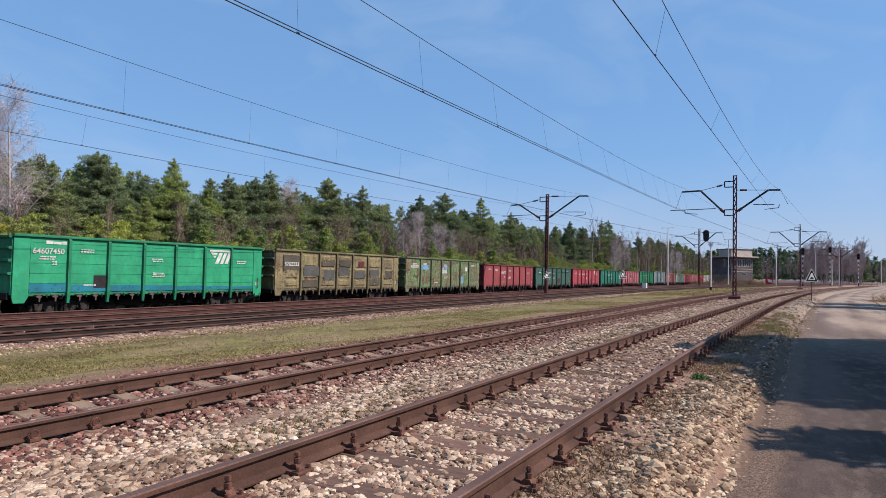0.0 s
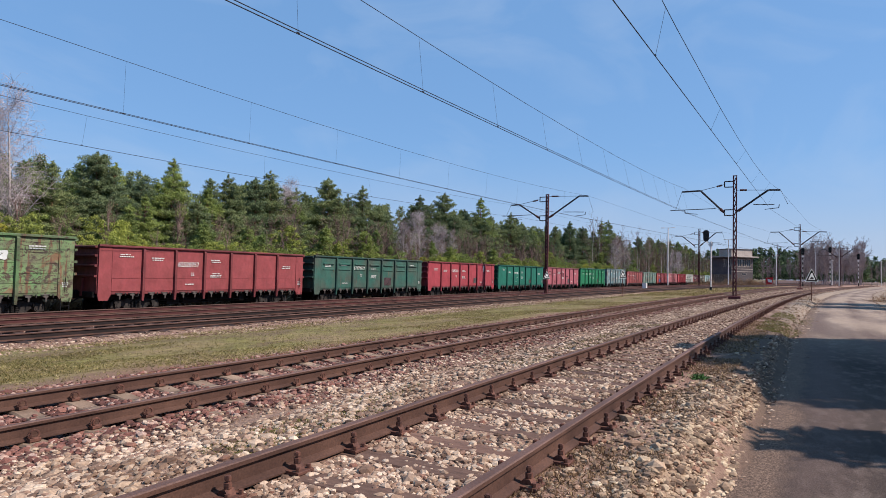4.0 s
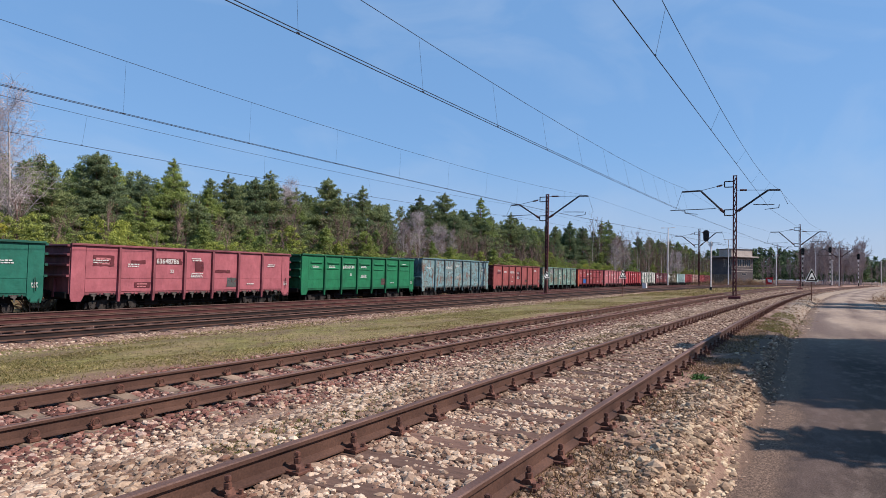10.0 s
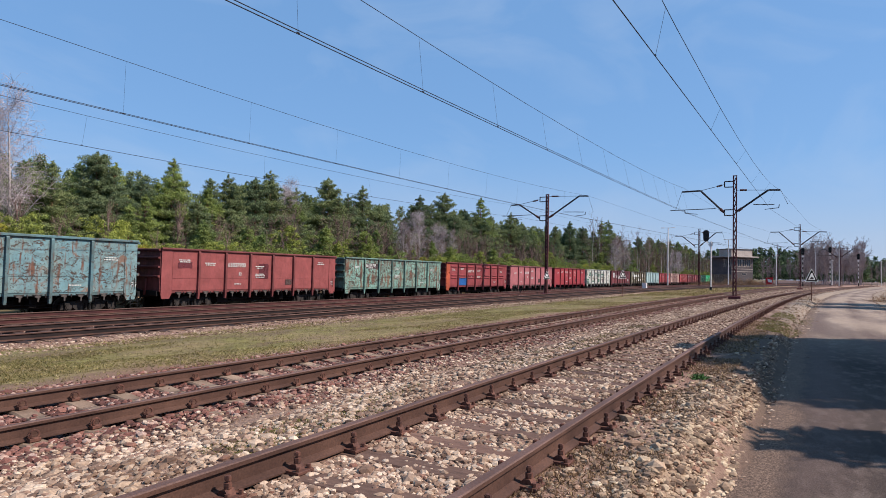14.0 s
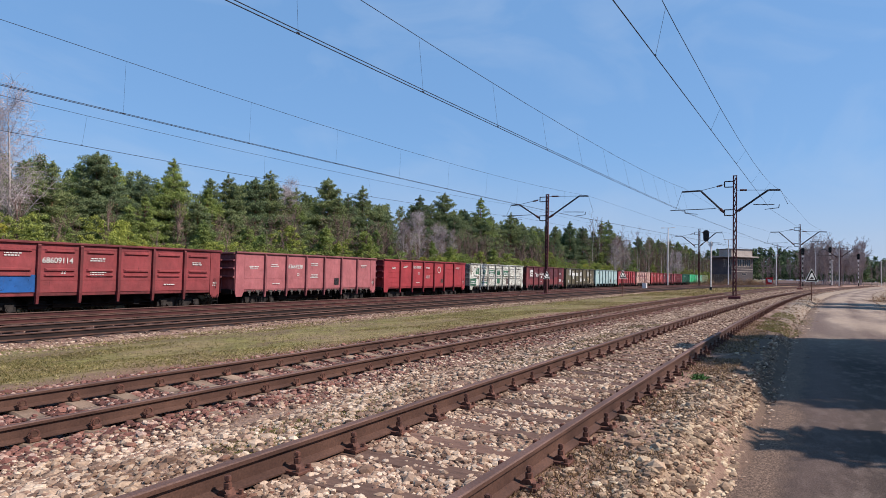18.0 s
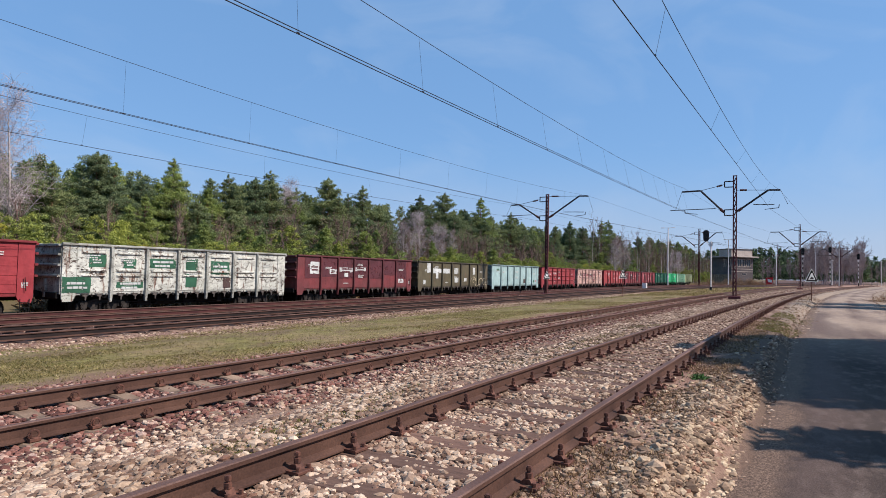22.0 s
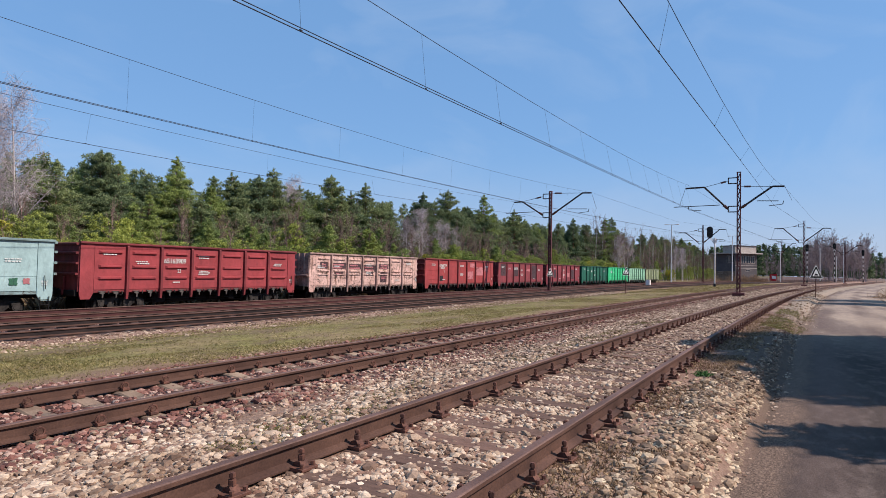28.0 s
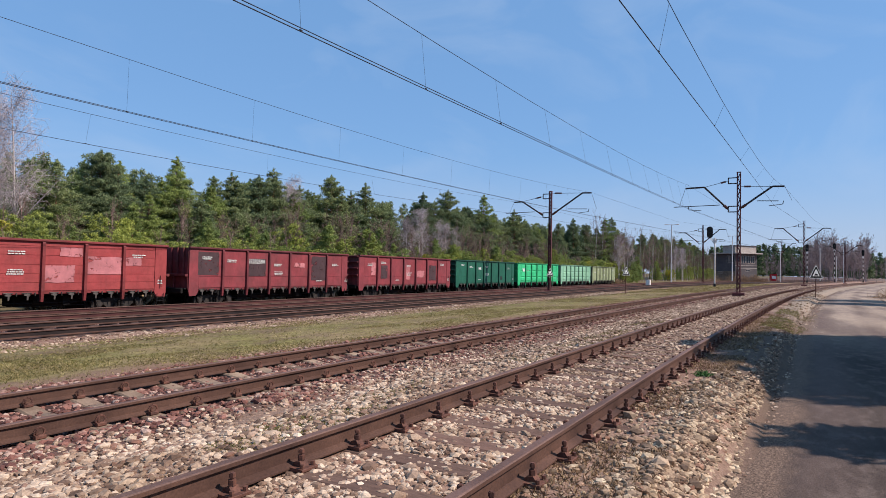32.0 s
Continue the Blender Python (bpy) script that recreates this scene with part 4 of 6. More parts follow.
# label, paint, worn paint, rust amount, panel style, number (bay, height), count, patches
WAGONS = [
    ("bright green open wagon with a white slanted emblem", (36, 160, 116), (30, 148, 110), 0.0, "boards", ("64607450", 0, 2.72), "20", []),
    ("weathered tan open wagon with grey repainted panels", (152, 142, 104), (120, 110, 84), 0.69, "frames", ("5762233", 0, 2.5), "", [(0, "drab", 0.0, 1.45, 2.25, 3.15), (6, "drab", 0.3, 1.3, 1.75, 2.3), (1, "drab", 0.1, 1.5, 1.2, 1.65), (2, "drab", 0.15, 1.4, 2.55, 2.95), (3, "drab", 0.2, 1.4, 2.55, 3.0), (5, "drab", 0.1, 1.4, 1.25, 1.7), (1, "grey", 0.2, 1.6, 1.9, 2.5), (2, "grey", 0.3, 1.4, 1.6, 2.3), (3, "grey", 0.15, 1.3, 1.95, 2.5), (4, "maroon", 0.5, 1.2, 2.55, 2.95), (4, "grey", 0.2, 1.3, 1.75, 2.3), (5, "grey", 0.2, 1.3, 1.9, 2.4)]),
    ("patchy green open wagon with flaked brown paint", (112, 154, 104), (122, 120, 96), 0.85, "boards", ("55383525", 0, 2.6), "", [(1, "skyblue", 0.1, 1.3, 2.5, 2.85), (3, "white", 0.1, 0.9, 2.2, 2.75), (3, "skyblue", 0.35, 0.85, 2.5, 2.95), (5, "skyblue", 0.1, 0.6, 1.35, 1.95), (5, "white", 0.9, 1.3, 2.45, 2.8)]),
    ("plain brick-red open wagon", (150, 62, 68), (140, 58, 62), 0.05, "smooth", ("62528757", 2, 2.45), "22", []),
    ("dark teal open wagon with brownish wear", (48, 98, 88), (74, 84, 76), 0.35, "upper", ("67179572", 2, 2.5), "22", [(4, "umber", 0.3, 1.2, 1.25, 1.9)]),
    ("clean red open wagon with a white paint run", (164, 58, 68), (152, 52, 62), 0.0, "smooth", ("63682504", 2, 2.5), "22", [(4, "grey", 1.0, 1.5, 1.4, 1.9), (5, "white", 1.25, 1.5, 2.6, 3.25)]),
    ("deep green open wagon with clean stencils", (24, 108, 92), (22, 98, 84), 0.0, "smooth", ("60401882", 2, 2.45), "22", [(4, "brown", 1.05, 1.55, 1.3, 1.75)]),
    ("faded pink open wagon with maroon repaint boxes", (172, 84, 96), (160, 76, 88), 0.25, "smooth", ("63648786", 2, 2.6), "22", [(0, "maroon", 0.3, 1.25, 2.4, 2.95), (1, "maroon", 0.5, 1.2, 2.55, 2.75), (2, "maroon", 0.05, 1.5, 2.55, 2.9), (3, "maroon", 0.55, 1.05, 2.2, 2.75), (4, "maroon", 0.1, 1.1, 2.15, 2.3), (4, "grey", 0.9, 1.5, 1.3, 1.85), (1, "maroon", 0.7, 1.5, 1.3, 1.6)]),
    ("green open wagon with ribbed side boards", (22, 118, 80), (20, 108, 74), 0.0, "upper", ("68269539", 2, 2.5), "22", [(4, "brown", 1.1, 1.55, 1.3, 1.8)]),
    ("weathered blue-grey open wagon with rust streaks", (112, 156, 168), (124, 150, 152), 0.75, "smooth", ("64240453", 2, 2.6), "22", []),
    ("brownish red open wagon with a maroon notice panel", (152, 70, 72), (142, 64, 66), 0.05, "smooth", ("63837900", 2, 2.5), "22", [(3, "maroon", 0.6, 1.3, 1.8, 2.75), (0, "maroon", 0.3, 1.1, 2.4, 2.7), (4, "brown", 1.0, 1.5, 1.4, 1.75)]),
    ("pale mint open wagon with rusty scars", (134, 182, 172), (120, 158, 150), 0.9, "boards", ("66179755", 1, 2.75), "", [(1, "umber", 0.05, 1.5, 2.65, 3.05)]),
    ("brick-red open wagon with a blue panel and orange corner", (150, 58, 64), (132, 54, 58), 0.25, "pockets", ("68609114", 2, 2.5), "22", [(1, "blue", 0.02, 1.57, 1.16, 1.95)]),
    ("pinkish red open wagon with a dark hatch plate", (176, 92, 100), (162, 82, 90), 0.1, "smooth", ("63669238", 2, 2.5), "22", [(4, "dark", 0.95, 1.4, 1.35, 1.85)]),
    ("red open wagon with boarded sides and round emblem", (166, 52, 60), (152, 48, 56), 0.08, "boards", ("68143981", 2, 2.72), "22", [(4, "brown", 1.1, 1.5, 1.45, 1.8)]),
    ("peeling white open wagon with green repaint boxes", (222, 226, 222), (188, 192, 186), 0.69, "pockets", None, "", [(0, "green", 0.5, 1.25, 2.35, 2.95), (1, "green", 0.5, 1.1, 2.3, 2.8), (2, "green", 0.1, 1.5, 2.35, 2.85), (3, "green", 0.4, 1.05, 1.3, 2.9), (4, "green", 0.2, 1.4, 2.05, 2.8), (4, "brown", 1.0, 1.5, 1.25, 1.85), (0, "green", -0.6, 0.6, 1.1, 1.85), (1, "green", 0.2, 1.5, 1.3, 1.6)]),
    ("dark maroon open wagon with white notice patches", (128, 52, 58), (108, 52, 56), 0.3, "smooth", None, "", [(0, "soot", 0.05, 1.4, 1.86, 3.3), (1, "soot", 0.02, 1.5, 1.95, 3.3), (2, "soot", 0.03, 1.55, 1.84, 3.3), (3, "soot", 0.02, 1.55, 1.9, 3.3), (4, "soot", 0.02, 1.54, 1.82, 3.3), (5, "soot", 0.1, 1.5, 2.1, 3.3), (6, "soot", 0.02, 1.4, 1.84, 3.3), (0, "white", 0.5, 1.35, 2.15, 3.0), (1, "white", 0.8, 1.5, 2.15, 2.5), (2, "white", 0.1, 1.5, 2.3, 2.65), (2, "white", 0.6, 1.0, 1.95, 2.25), (3, "white", 0.1, 1.3, 2.4, 2.7), (6, "white", 0.3, 1.0, 1.45, 1.8)]),
    ("olive open wagon with pale over-painted patches", (98, 92, 72), (88, 80, 66), 0.35, "smooth", None, "", [(0, "white", 0.75, 1.3, 2.4, 3.28), (1, "white", 0.15, 1.5, 2.35, 2.8), (1, "white", 0.6, 1.0, 1.85, 2.4), (2, "white", 0.1, 1.3, 2.35, 2.8), (3, "white", 0.4, 1.15, 2.3, 2.9), (3, "white", 0.5, 1.2, 1.45, 1.95), (4, "white", 0.6, 1.1, 1.55, 1.9), (5, "white", 0.65, 1.1, 2.25, 3.0), (0, "white", 0.15, 0.5, 1.3, 1.7)]),
    ("light turquoise open wagon with dark hatch plate", (166, 196, 200), (150, 178, 182), 0.35, "smooth", None, "", [(0, "green", 0.5, 1.1, 2.75, 3.0), (4, "brown", 0.95, 1.5, 1.3, 1.8), (6, "green", 0.5, 0.8, 1.4, 1.7), (6, "pink", 1.0, 1.25, 1.45, 1.7)]),
    ("red open wagon with pressed side panels", (160, 56, 62), (146, 52, 58), 0.1, "triple", ("65163909", 2, 2.5), "22", []),
    ("chalky pinkish-white open wagon with dark repaint boxes", (226, 188, 180), (200, 160, 152), 0.66, "pockets", None, "22", [(0, "umber", 0.55, 1.3, 2.35, 2.85), (1, "umber", 0.0, 1.57, 2.35, 2.8), (1, "umber", 0.4, 1.3, 1.9, 2.25), (2, "umber", 0.05, 1.5, 2.35, 2.75), (3, "umber", 0.0, 1.5, 2.15, 2.7), (4, "umber", 0.2, 1.4, 2.4, 2.8), (4, "umber", 0.4, 1.2, 1.3, 2.05), (3, "umber", 0.6, 1.2, 1.9, 2.1)]),
    ("red open wagon with pale pink repainted boards", (166, 58, 62), (150, 56, 58), 0.2, "boards", ("60968724", 1, 2.7), "21", [(4, "pink", 0.6, 1.5, 2.72, 3.15), (4, "pink", 0.0, 1.2, 1.5, 2.3), (5, "pink", 0.0, 1.55, 1.9, 2.75), (6, "pink", 0.0, 0.8, 2.35, 2.75), (1, "dark", 0.05, 0.7, 1.35, 1.85)]),
    ("dark red open wagon with sooty panels", (146, 54, 62), (124, 52, 58), 0.25, "smooth", ("65282584", 2, 2.6), "", [(0, "umber", 0.1, 1.4, 1.85, 3.2), (2, "umber", 0.05, 1.4, 1.8, 2.9), (5, "umber", 0.1, 1.5, 1.5, 3.2), (4, "pink", 0.3, 1.2, 2.4, 2.7)]),
    ("dark crimson open wagon with blotchy repaint", (146, 54, 62), (126, 50, 58), 0.3, "smooth", None, "", [(0, "pink", 0.8, 1.3, 1.9, 2.9), (3, "pink", 0.3, 0.8, 1.5, 2.8), (4, "pink", 0.2, 1.3, 1.7, 2.3), (1, "umber", 0.4, 1.2, 1.6, 2.7), (5, "umber", 0.3, 1.4, 1.4, 2.8)]),
    ("dark green open wagon with small stencils", (26, 96, 78), (24, 88, 72), 0.05, "smooth", None, "", [(2, "white", 0.5, 1.1, 2.5, 2.75), (5, "dark", 0.4, 0.8, 1.4, 1.8)]),
    ("vivid green open wagon with pressed panels", (44, 196, 134), (38, 182, 124), 0.0, "frames", None, "", [(0, "white", 0.6, 1.2, 2.4, 2.8), (5, "white", 0.5, 1.2, 2.3, 2.9)]),
    ("pale green open wagon with pressed panels", (140, 192, 164), (124, 176, 150), 0.2, "frames", None, "", []),
    ("drab olive-green open wagon at the train's end", (150, 164, 128), (128, 136, 106), 0.3, "boards", None, "", []),
]
CARS = []


def wagon(i, spec):
    label, base, worn, rusty, style, number, count, patches = spec
    rnd = random.Random(100 + i)
    base, worn = [(c[0] * 0.96, c[1] * 1.1, c[2] * 1.03) if c[0] > c[1] * 1.3 else (c[0] * 0.96, c[1] * 0.95, c[2] * 0.92) for c in (base, worn)]
    mat = paint("wagon_paint", lin(*base), lin(*worn), RUST if rusty > 0.3 else lin(base[0] * 0.45, base[1] * 0.45, base[2] * 0.45), rusty, 0.28)
    trim = paint("wagon_rib_paint", lin(*[c * 0.84 for c in base]), lin(*[c * 0.74 for c in worn]), RUST, 0.15 + rusty * 0.5, 0.35)
    dark = paint("wagon_end_paint", lin(*[c * 0.95 for c in base]), lin(*[c * 0.7 for c in worn]), RUST, 0.3 + rusty * 0.4, 0.4)
    k = 1.0 if i in (0, 1, 2, 9) else 0.92 if i == 8 else 0.888
    w = thing("freight_wagon", label, "freight wagon", "wagons of the train")
    for me, press in zip(PANEL_RAW[style], PRESS_RAW[style]):
        sheet = part("side_panel", painted(me, mat, k), None, w)
        for pm in press:
            part("pressing", painted(pm, mat, k), None, sheet)
    for me in RIB_RAW:
        part("rib", painted(me, trim, k), None, w)
    lead = PATCHES["orange"] if i == 12 else mat
    part("corner_plate", painted(RAW["corner0"], lead, k), None, w, "orange corner plate" if i == 12 else "")
    part("corner_plate", painted(RAW["corner1"], mat, k), None, w)
    for key, name in (("top", "top_rail"), ("sill", "sill"), ("far", "far_side_wall")):
        part(name, painted(RAW[key], trim if key == "top" else dark, k), None, w)
    up = i in (9, 20, 22)
    for q, upright in ((0, up), (1, i in (8, 21))):
        end = part("end_wall", painted(RAW["e%d" % q], dark, k), None, w)
        for me in RAW[("u%d" if upright else "r%d") % q]:
            part("end_rib", painted(me, trim, k), None, end)
    part("underframe", FRAME, None, w, "grimy black underframe")
    part("brake_gear", BRAKES, None, w)
    part("step_ladder", LADDER, None, w)
    part("hand_rail", HANDRAIL, None, w)
    for me in COUPLERS:
        part("coupler", me, None, w)
    if i not in (8, 11, 12, 14, 18):
        for a, c in BAYS:
            for q in (0.28, 0.72):
                ob = part("hatch_catch", CATCH, None, w)
                ob.location.x = along(a + (c - a) * q)
    for bx in (-4.33, 4.33):
        bog = new("bogie")
        bog.parent = w
        bog.location.x = bx
        for y in (-1.05, 1.05):
            sf = part("side_frame", SIDEFRAME, None, bog)
            sf.location.y = y
        for wx in (-0.925, 0.925):
            ws = part("wheelset", WHEELS, None, bog)
            ws.location = (wx, 0, 0.475)
            ab = part("axle_box", AXLEBOX, None, bog)
            ab.location = (wx, -1.12, 0.475)
    for bay, colour, a, c, z0, z1 in patches:
        area = (c - a) * (z1 - z0)
        x = BAYS[bay][0]
        rag = 0.006 if colour in ("blue", "dark", "brown") else 0.022
        patch(w, x + a, min(x + c, BAYS[bay][1] - 0.01) if c < 1.56 else x + c, lowered(z0, k), lowered(z1, k), PATCHES[colour], rnd, rag, (0.056 if style == "frames" else 0.013) + (0.0 if area > 1.4 else 0.005 if area > 0.3 else 0.01), label="%s paint patch" % colour)
        ink = {(15, "green"): "white", (16, "white"): "maroon", (20, "umber"): "pink", (7, "maroon"): "pink"}.get((i, colour))
        if ink and c - a > 0.6 and z1 - z0 > 0.3 and not (number and number[1] == bay):
            bars(w, x + a + 0.1, lowered((z0 + z1) / 2 + 0.02, k), 2, c - a - 0.25, rnd, 0.11 if c - a > 0.8 else 0.07, PATCHES[ink], 0.03)
    if number:
        text, bay, z = number
        u = BAYS[bay][0] + 0.06
        z = lowered(z, k)
        letter(w, text, u, z, 0.24, 1.4 / (len(text) * 0.24 * 0.78), 0.076 if style == "frames" else 0.03)
        if count:
            letter(w, count, u + 0.75, z - 0.45, 0.17, 0.9, 0.03)
    for bay in (0, 1, 3, 6):
        bars(w, BAYS[bay][0] + 0.3, lowered(rnd.uniform(2.5, 3.0), k), 2, 0.7, rnd, 0.055)
    bars(w, BAYS[3][0] + 0.3, 1.95, 3, 0.75, rnd, 0.05)
    bars(w, BAYS[rnd.choice((1, 2, 5))][0] + 0.5, 1.4, 1, 0.6, rnd, 0.06)
    bars(w, LONG - 0.46, 1.5, 3, 0.26, rnd, 0.045, None, 0.02)
    if i in (9, 20, 22):
        # a shorter body with open end platforms
        for o in w.children:
            if o.name.split(".")[0] in ("side_panel", "rib", "corner_plate", "top_rail", "sill", "far_side_wall", "end_wall"):
                o.scale.x = 0.968
    return w


for i, spec in enumerate(WAGONS):
    CARS.append(wagon(i, spec))
w0 = CARS[0]
patch(w0, 0.62, 2.12, 1.15, 1.5, PATCHES["teal"], random.Random(1), 0.015)
for k in range(1, 7):
    patch(w0, BAYS[k][0], BAYS[k][1], 1.15, 1.48 - 0.03 * k, PATCHES["teal"], random.Random(k), 0.015)
patch(w0, 3.2, 3.82, 1.3, 1.85, PATCHES["dark"], random.Random(1), 0.004, 0.018, "hatch_plate", "dark hatch plate")
for ring in ([(9.2, 3.22), (10.78, 3.22), (10.72, 3.12), (9.26, 3.12)], [(9.3, 3.08), (9.74, 3.08), (9.68, 2.97), (9.38, 2.97)], [(9.44, 2.92), (9.66, 2.92), (9.58, 2.8), (9.52, 2.8)], [(9.86, 3.08), (10.08, 3.08), (9.8, 2.5), (9.58, 2.5)], [(10.17, 3.08), (10.36, 3.08), (10.1, 2.5), (9.91, 2.5)], [(10.45, 3.08), (10.66, 3.08), (10.4, 2.5), (10.2, 2.5)]):
    eb = Build()
    eb.prism([(along(p), q) for p, q in ring], -SIDE - 0.022, -SIDE - 0.016)
    part("emblem_stroke", eb, STENCIL, w0, "white slanted emblem stroke")
bars(w0, 1.1, 3.12, 1, 0.9, random.Random(5), 0.14, None, 0.02)
w14 = CARS[14]
for k in range(14):
    rb = Build()
    t = 2 * math.pi * k / 14
    t2 = 2 * math.pi * (k + 1) / 14
    p = lambda r, a: (along(8.1) + r * math.cos(a), 2.5 + r * math.sin(a))
    rb.prism([p(0.23, t), p(0.28, t), p(0.28, t2), p(0.23, t2)], -SIDE - 0.02, -SIDE - 0.015)
    part("emblem_arc", rb, STENCIL, w14, "white arc of a round emblem")


w17 = CARS[17]
for u, z, r, t0, t1 in ((9.6, 1.5, 0.42, 0.2, 3.3), (9.75, 1.55, 0.2, 0.0, 5.0), (10.35, 1.35, 0.3, 3.4, 6.0), (11.2, 1.45, 0.35, 0.1, 4.4), (11.85, 1.5, 0.3, 1.0, 5.6), (12.3, 1.4, 0.25, 3.0, 6.6)):
    ab = Build()
    for k in range(8):
        a0, a1 = t0 + (t1 - t0) * k / 8, t0 + (t1 - t0) * (k + 1) / 8
        q = lambda rr, a: (along(u) + rr * 1.3 * math.cos(a), z + rr * math.sin(a))
        ab.prism([q(r - 0.025, a0), q(r + 0.025, a0), q(r + 0.025, a1), q(r - 0.025, a1)], -SIDE - 0.124, -SIDE - 0.118)
    part("sprayed_line", ab, PATCHES["cream"], w17, "cream sprayed scrawl")


# ---- catenary masts, wires, posts and signals ----
def catenary_mast(x, y, z, height, left, right):
    """Twin-channel laced steel mast with a bracket arm to each side: (knee, end, foot height, knee height) of each arm."""
    m = thing("catenary_mast", "rust-brown laced steel catenary mast with two bracket arms", "catenary mast", "catenary masts", at=pose(x, y, z))
    for s in (-1, 1):
        b = Build()
        b.prism([(s * 0.15, -0.1), (s * 0.15, 0.1), (s * 0.07, 0.1), (s * 0.07, 0.085), (s * 0.135, 0.085), (s * 0.135, -0.085), (s * 0.07, -0.085), (s * 0.07, -0.1)], -0.1, height, 2)
        b.v = [(q, p, r) for p, q, r in b.v]
        part("channel", b, MAST_STEEL, m)
    zz, k = 0.3, 0
    while zz < height - 0.4:
        b = Build()
        for fx in (-0.09, 0.09):
            b.tube((fx, -0.08 if k % 2 else 0.08, zz), (fx, 0.08 if k % 2 else -0.08, zz + 0.34), 0.032, n=4)
        part("lacing", b, MAST_STEEL, m)
        zz += 0.34
        k += 1
    base = Build()
    base.box(-0.35, -0.42, -0.3, 0.35, 0.42, 0.08, 0.05)
    part("footing", base, MAST_STEEL, m, "dark footing block")
    cap = Build()
    cap.box(-0.1, -0.16, height, 0.1, 0.16, height + 0.06, 0.02)
    part("cap", cap, MAST_STEEL, m)
    for sgn, (knee, end, za, zb) in ((1, left), (-1, right)):
        y0, off = sgn * 0.14, 0.0
        if sgn > 0:
            off = 0.62
            for z0 in (za - 0.22, zb + 0.2):
                br = Build()
                for dz in (0, 0.45):
                    br.tube((0, y0, z0 + dz), (0, y0 + off, z0 + dz), 0.045, n=6)
                br.tube((0, y0 + off, z0), (0, y0 + off, z0 + 0.45), 0.045, n=6)
                part("bracket", br, DARK_STEEL, m)
        foot, top = Vector((0, y0 + sgn * off, za)), Vector((0, sgn * knee, zb))
        arm = Build()
        arm.tube(foot, top, 0.075, n=7)
        arm.tube(top, (0, sgn * end, zb - 0.03), 0.07, n=7)
        part("arm", arm, DARK_STEEL, m, "slanting bracket arm")
        anchor = Vector((0, y0 + sgn * off, zb + 0.42 if sgn > 0 else zb + 0.1))
        st = Build()
        st.tube(anchor, top, 0.02, n=5)
        part("stay_wire", st, DARK_STEEL, m)
        ins = Build()
        ins.tube(anchor.lerp(top, 0.1), anchor.lerp(top, 0.32), 0.075, n=7)
        part("insulator", ins, INSULATOR, m)
        ins = Build()
        ins.tube(foot.lerp(top, 0.04), foot.lerp(top, 0.17), 0.11, n=8)
        part("insulator", ins, INSULATOR, m)
        zt = za + 0.3 if sgn > 0 else za + 0.48
        rod = Build()
        rod.tube((0, sgn * knee * 0.55, zt + 0.06), (0, sgn * (end + (0.9 if sgn > 0 else -0.4)), zt), 0.032, n=6)
        part("registration_tube", rod, DARK_STEEL, m)
        hook = sgn * (end * 0.82)
        ha = Build()
        ha.tube((0, hook + sgn * 0.5, zt), (0, hook + sgn * 0.45, zt - 0.28), 0.03, n=5)
        ha.tube((0, hook + sgn * 0.45, zt - 0.26), (0, hook - sgn * 0.5, zt - 0.36), 0.026, n=5)
        part("steady_arm", ha, DARK_STEEL, m)
        hg = Build()
        hg.tube((0, sgn * end, zb), (0, sgn * (end + 0.5), zt), 0.012, n=4)
        part("hanger_wire", hg, DARK_STEEL, m)
    return m


MASTS = [(53.4, 4.14, -0.2, 9.6, (2.54, 3.97, 6.7, 8.55), (2.35, 3.16, 6.76, 8.38)), (56.0, 20.78, -0.65, 9.6, (2.95, 3.8, 7.35, 8.75), (3.15, 4.0, 7.35, 9.35)), (111.9, -0.65, -0.1, 10.1, (2.9, 4.1, 6.9, 9.0), (2.6, 3.6, 6.9, 8.95)), (112.0, 14.17, -0.2, 9.75, (2.8, 3.9, 6.9, 8.6), (2.6, 3.6, 6.9, 9.1)), (176, 3.84, -0.3, 10.5, (3.0, 4.1, 7.5, 9.4), (2.4, 3.1, 7.5, 9.8)), (176, -9.5, -0.2, 10.2, (3.0, 4.1, 7.2, 9.0), (2.6, 3.4, 7.2, 9.2))]
for row in MASTS:
    catenary_mast(*row)


def wire_run(name, label, pts, radius, sag=0.0):
    """An overhead wire through its support points."""
    cu = bpy.data.curves.new(name, "CURVE")
    cu.dimensions, cu.bevel_depth, cu.bevel_resolution = "3D", radius, 1
    sp = cu.splines.new("POLY")
    fine = []
    for p, q in zip(pts, pts[1:]):
        for i in range(6):
            k = i / 6
            v = Vector(p).lerp(Vector(q), k)
            v.z -= sag * 4 * k * (1 - k)
            fine.append(v)
    fine.append(Vector(pts[-1]))
    sp.points.add(len(fine) - 1)
    for s, v in zip(sp.points, fine):
        s.co = (*v, 1)
    tmp = bpy.data.objects.new(name, cu)
    scene.collection.objects.link(tmp)
    bpy.context.view_layer.update()
    me = bpy.data.meshes.new_from_object(tmp.evaluated_get(bpy.context.evaluated_depsgraph_get()))
    bpy.data.objects.remove(tmp)
    me.materials.clear()
    me.materials.append(WIRE)
    return me, fine


def span(y0, x1, y1, a, b, c, onward):
    """A wire straight in plan from the mast behind (x -5) to the next, its height a sagging curve, then on to the masts beyond."""
    pts = [(-45, y0, a * 25 - b * 5 + c + 0.6)]
    for x in np.linspace(-5, x1, 11):
        pts.append((float(x), y0 + (y1 - y0) * (float(x) + 5) / (x1 + 5), float(a * x * x + b * x + c)))
    return pts + list(onward)


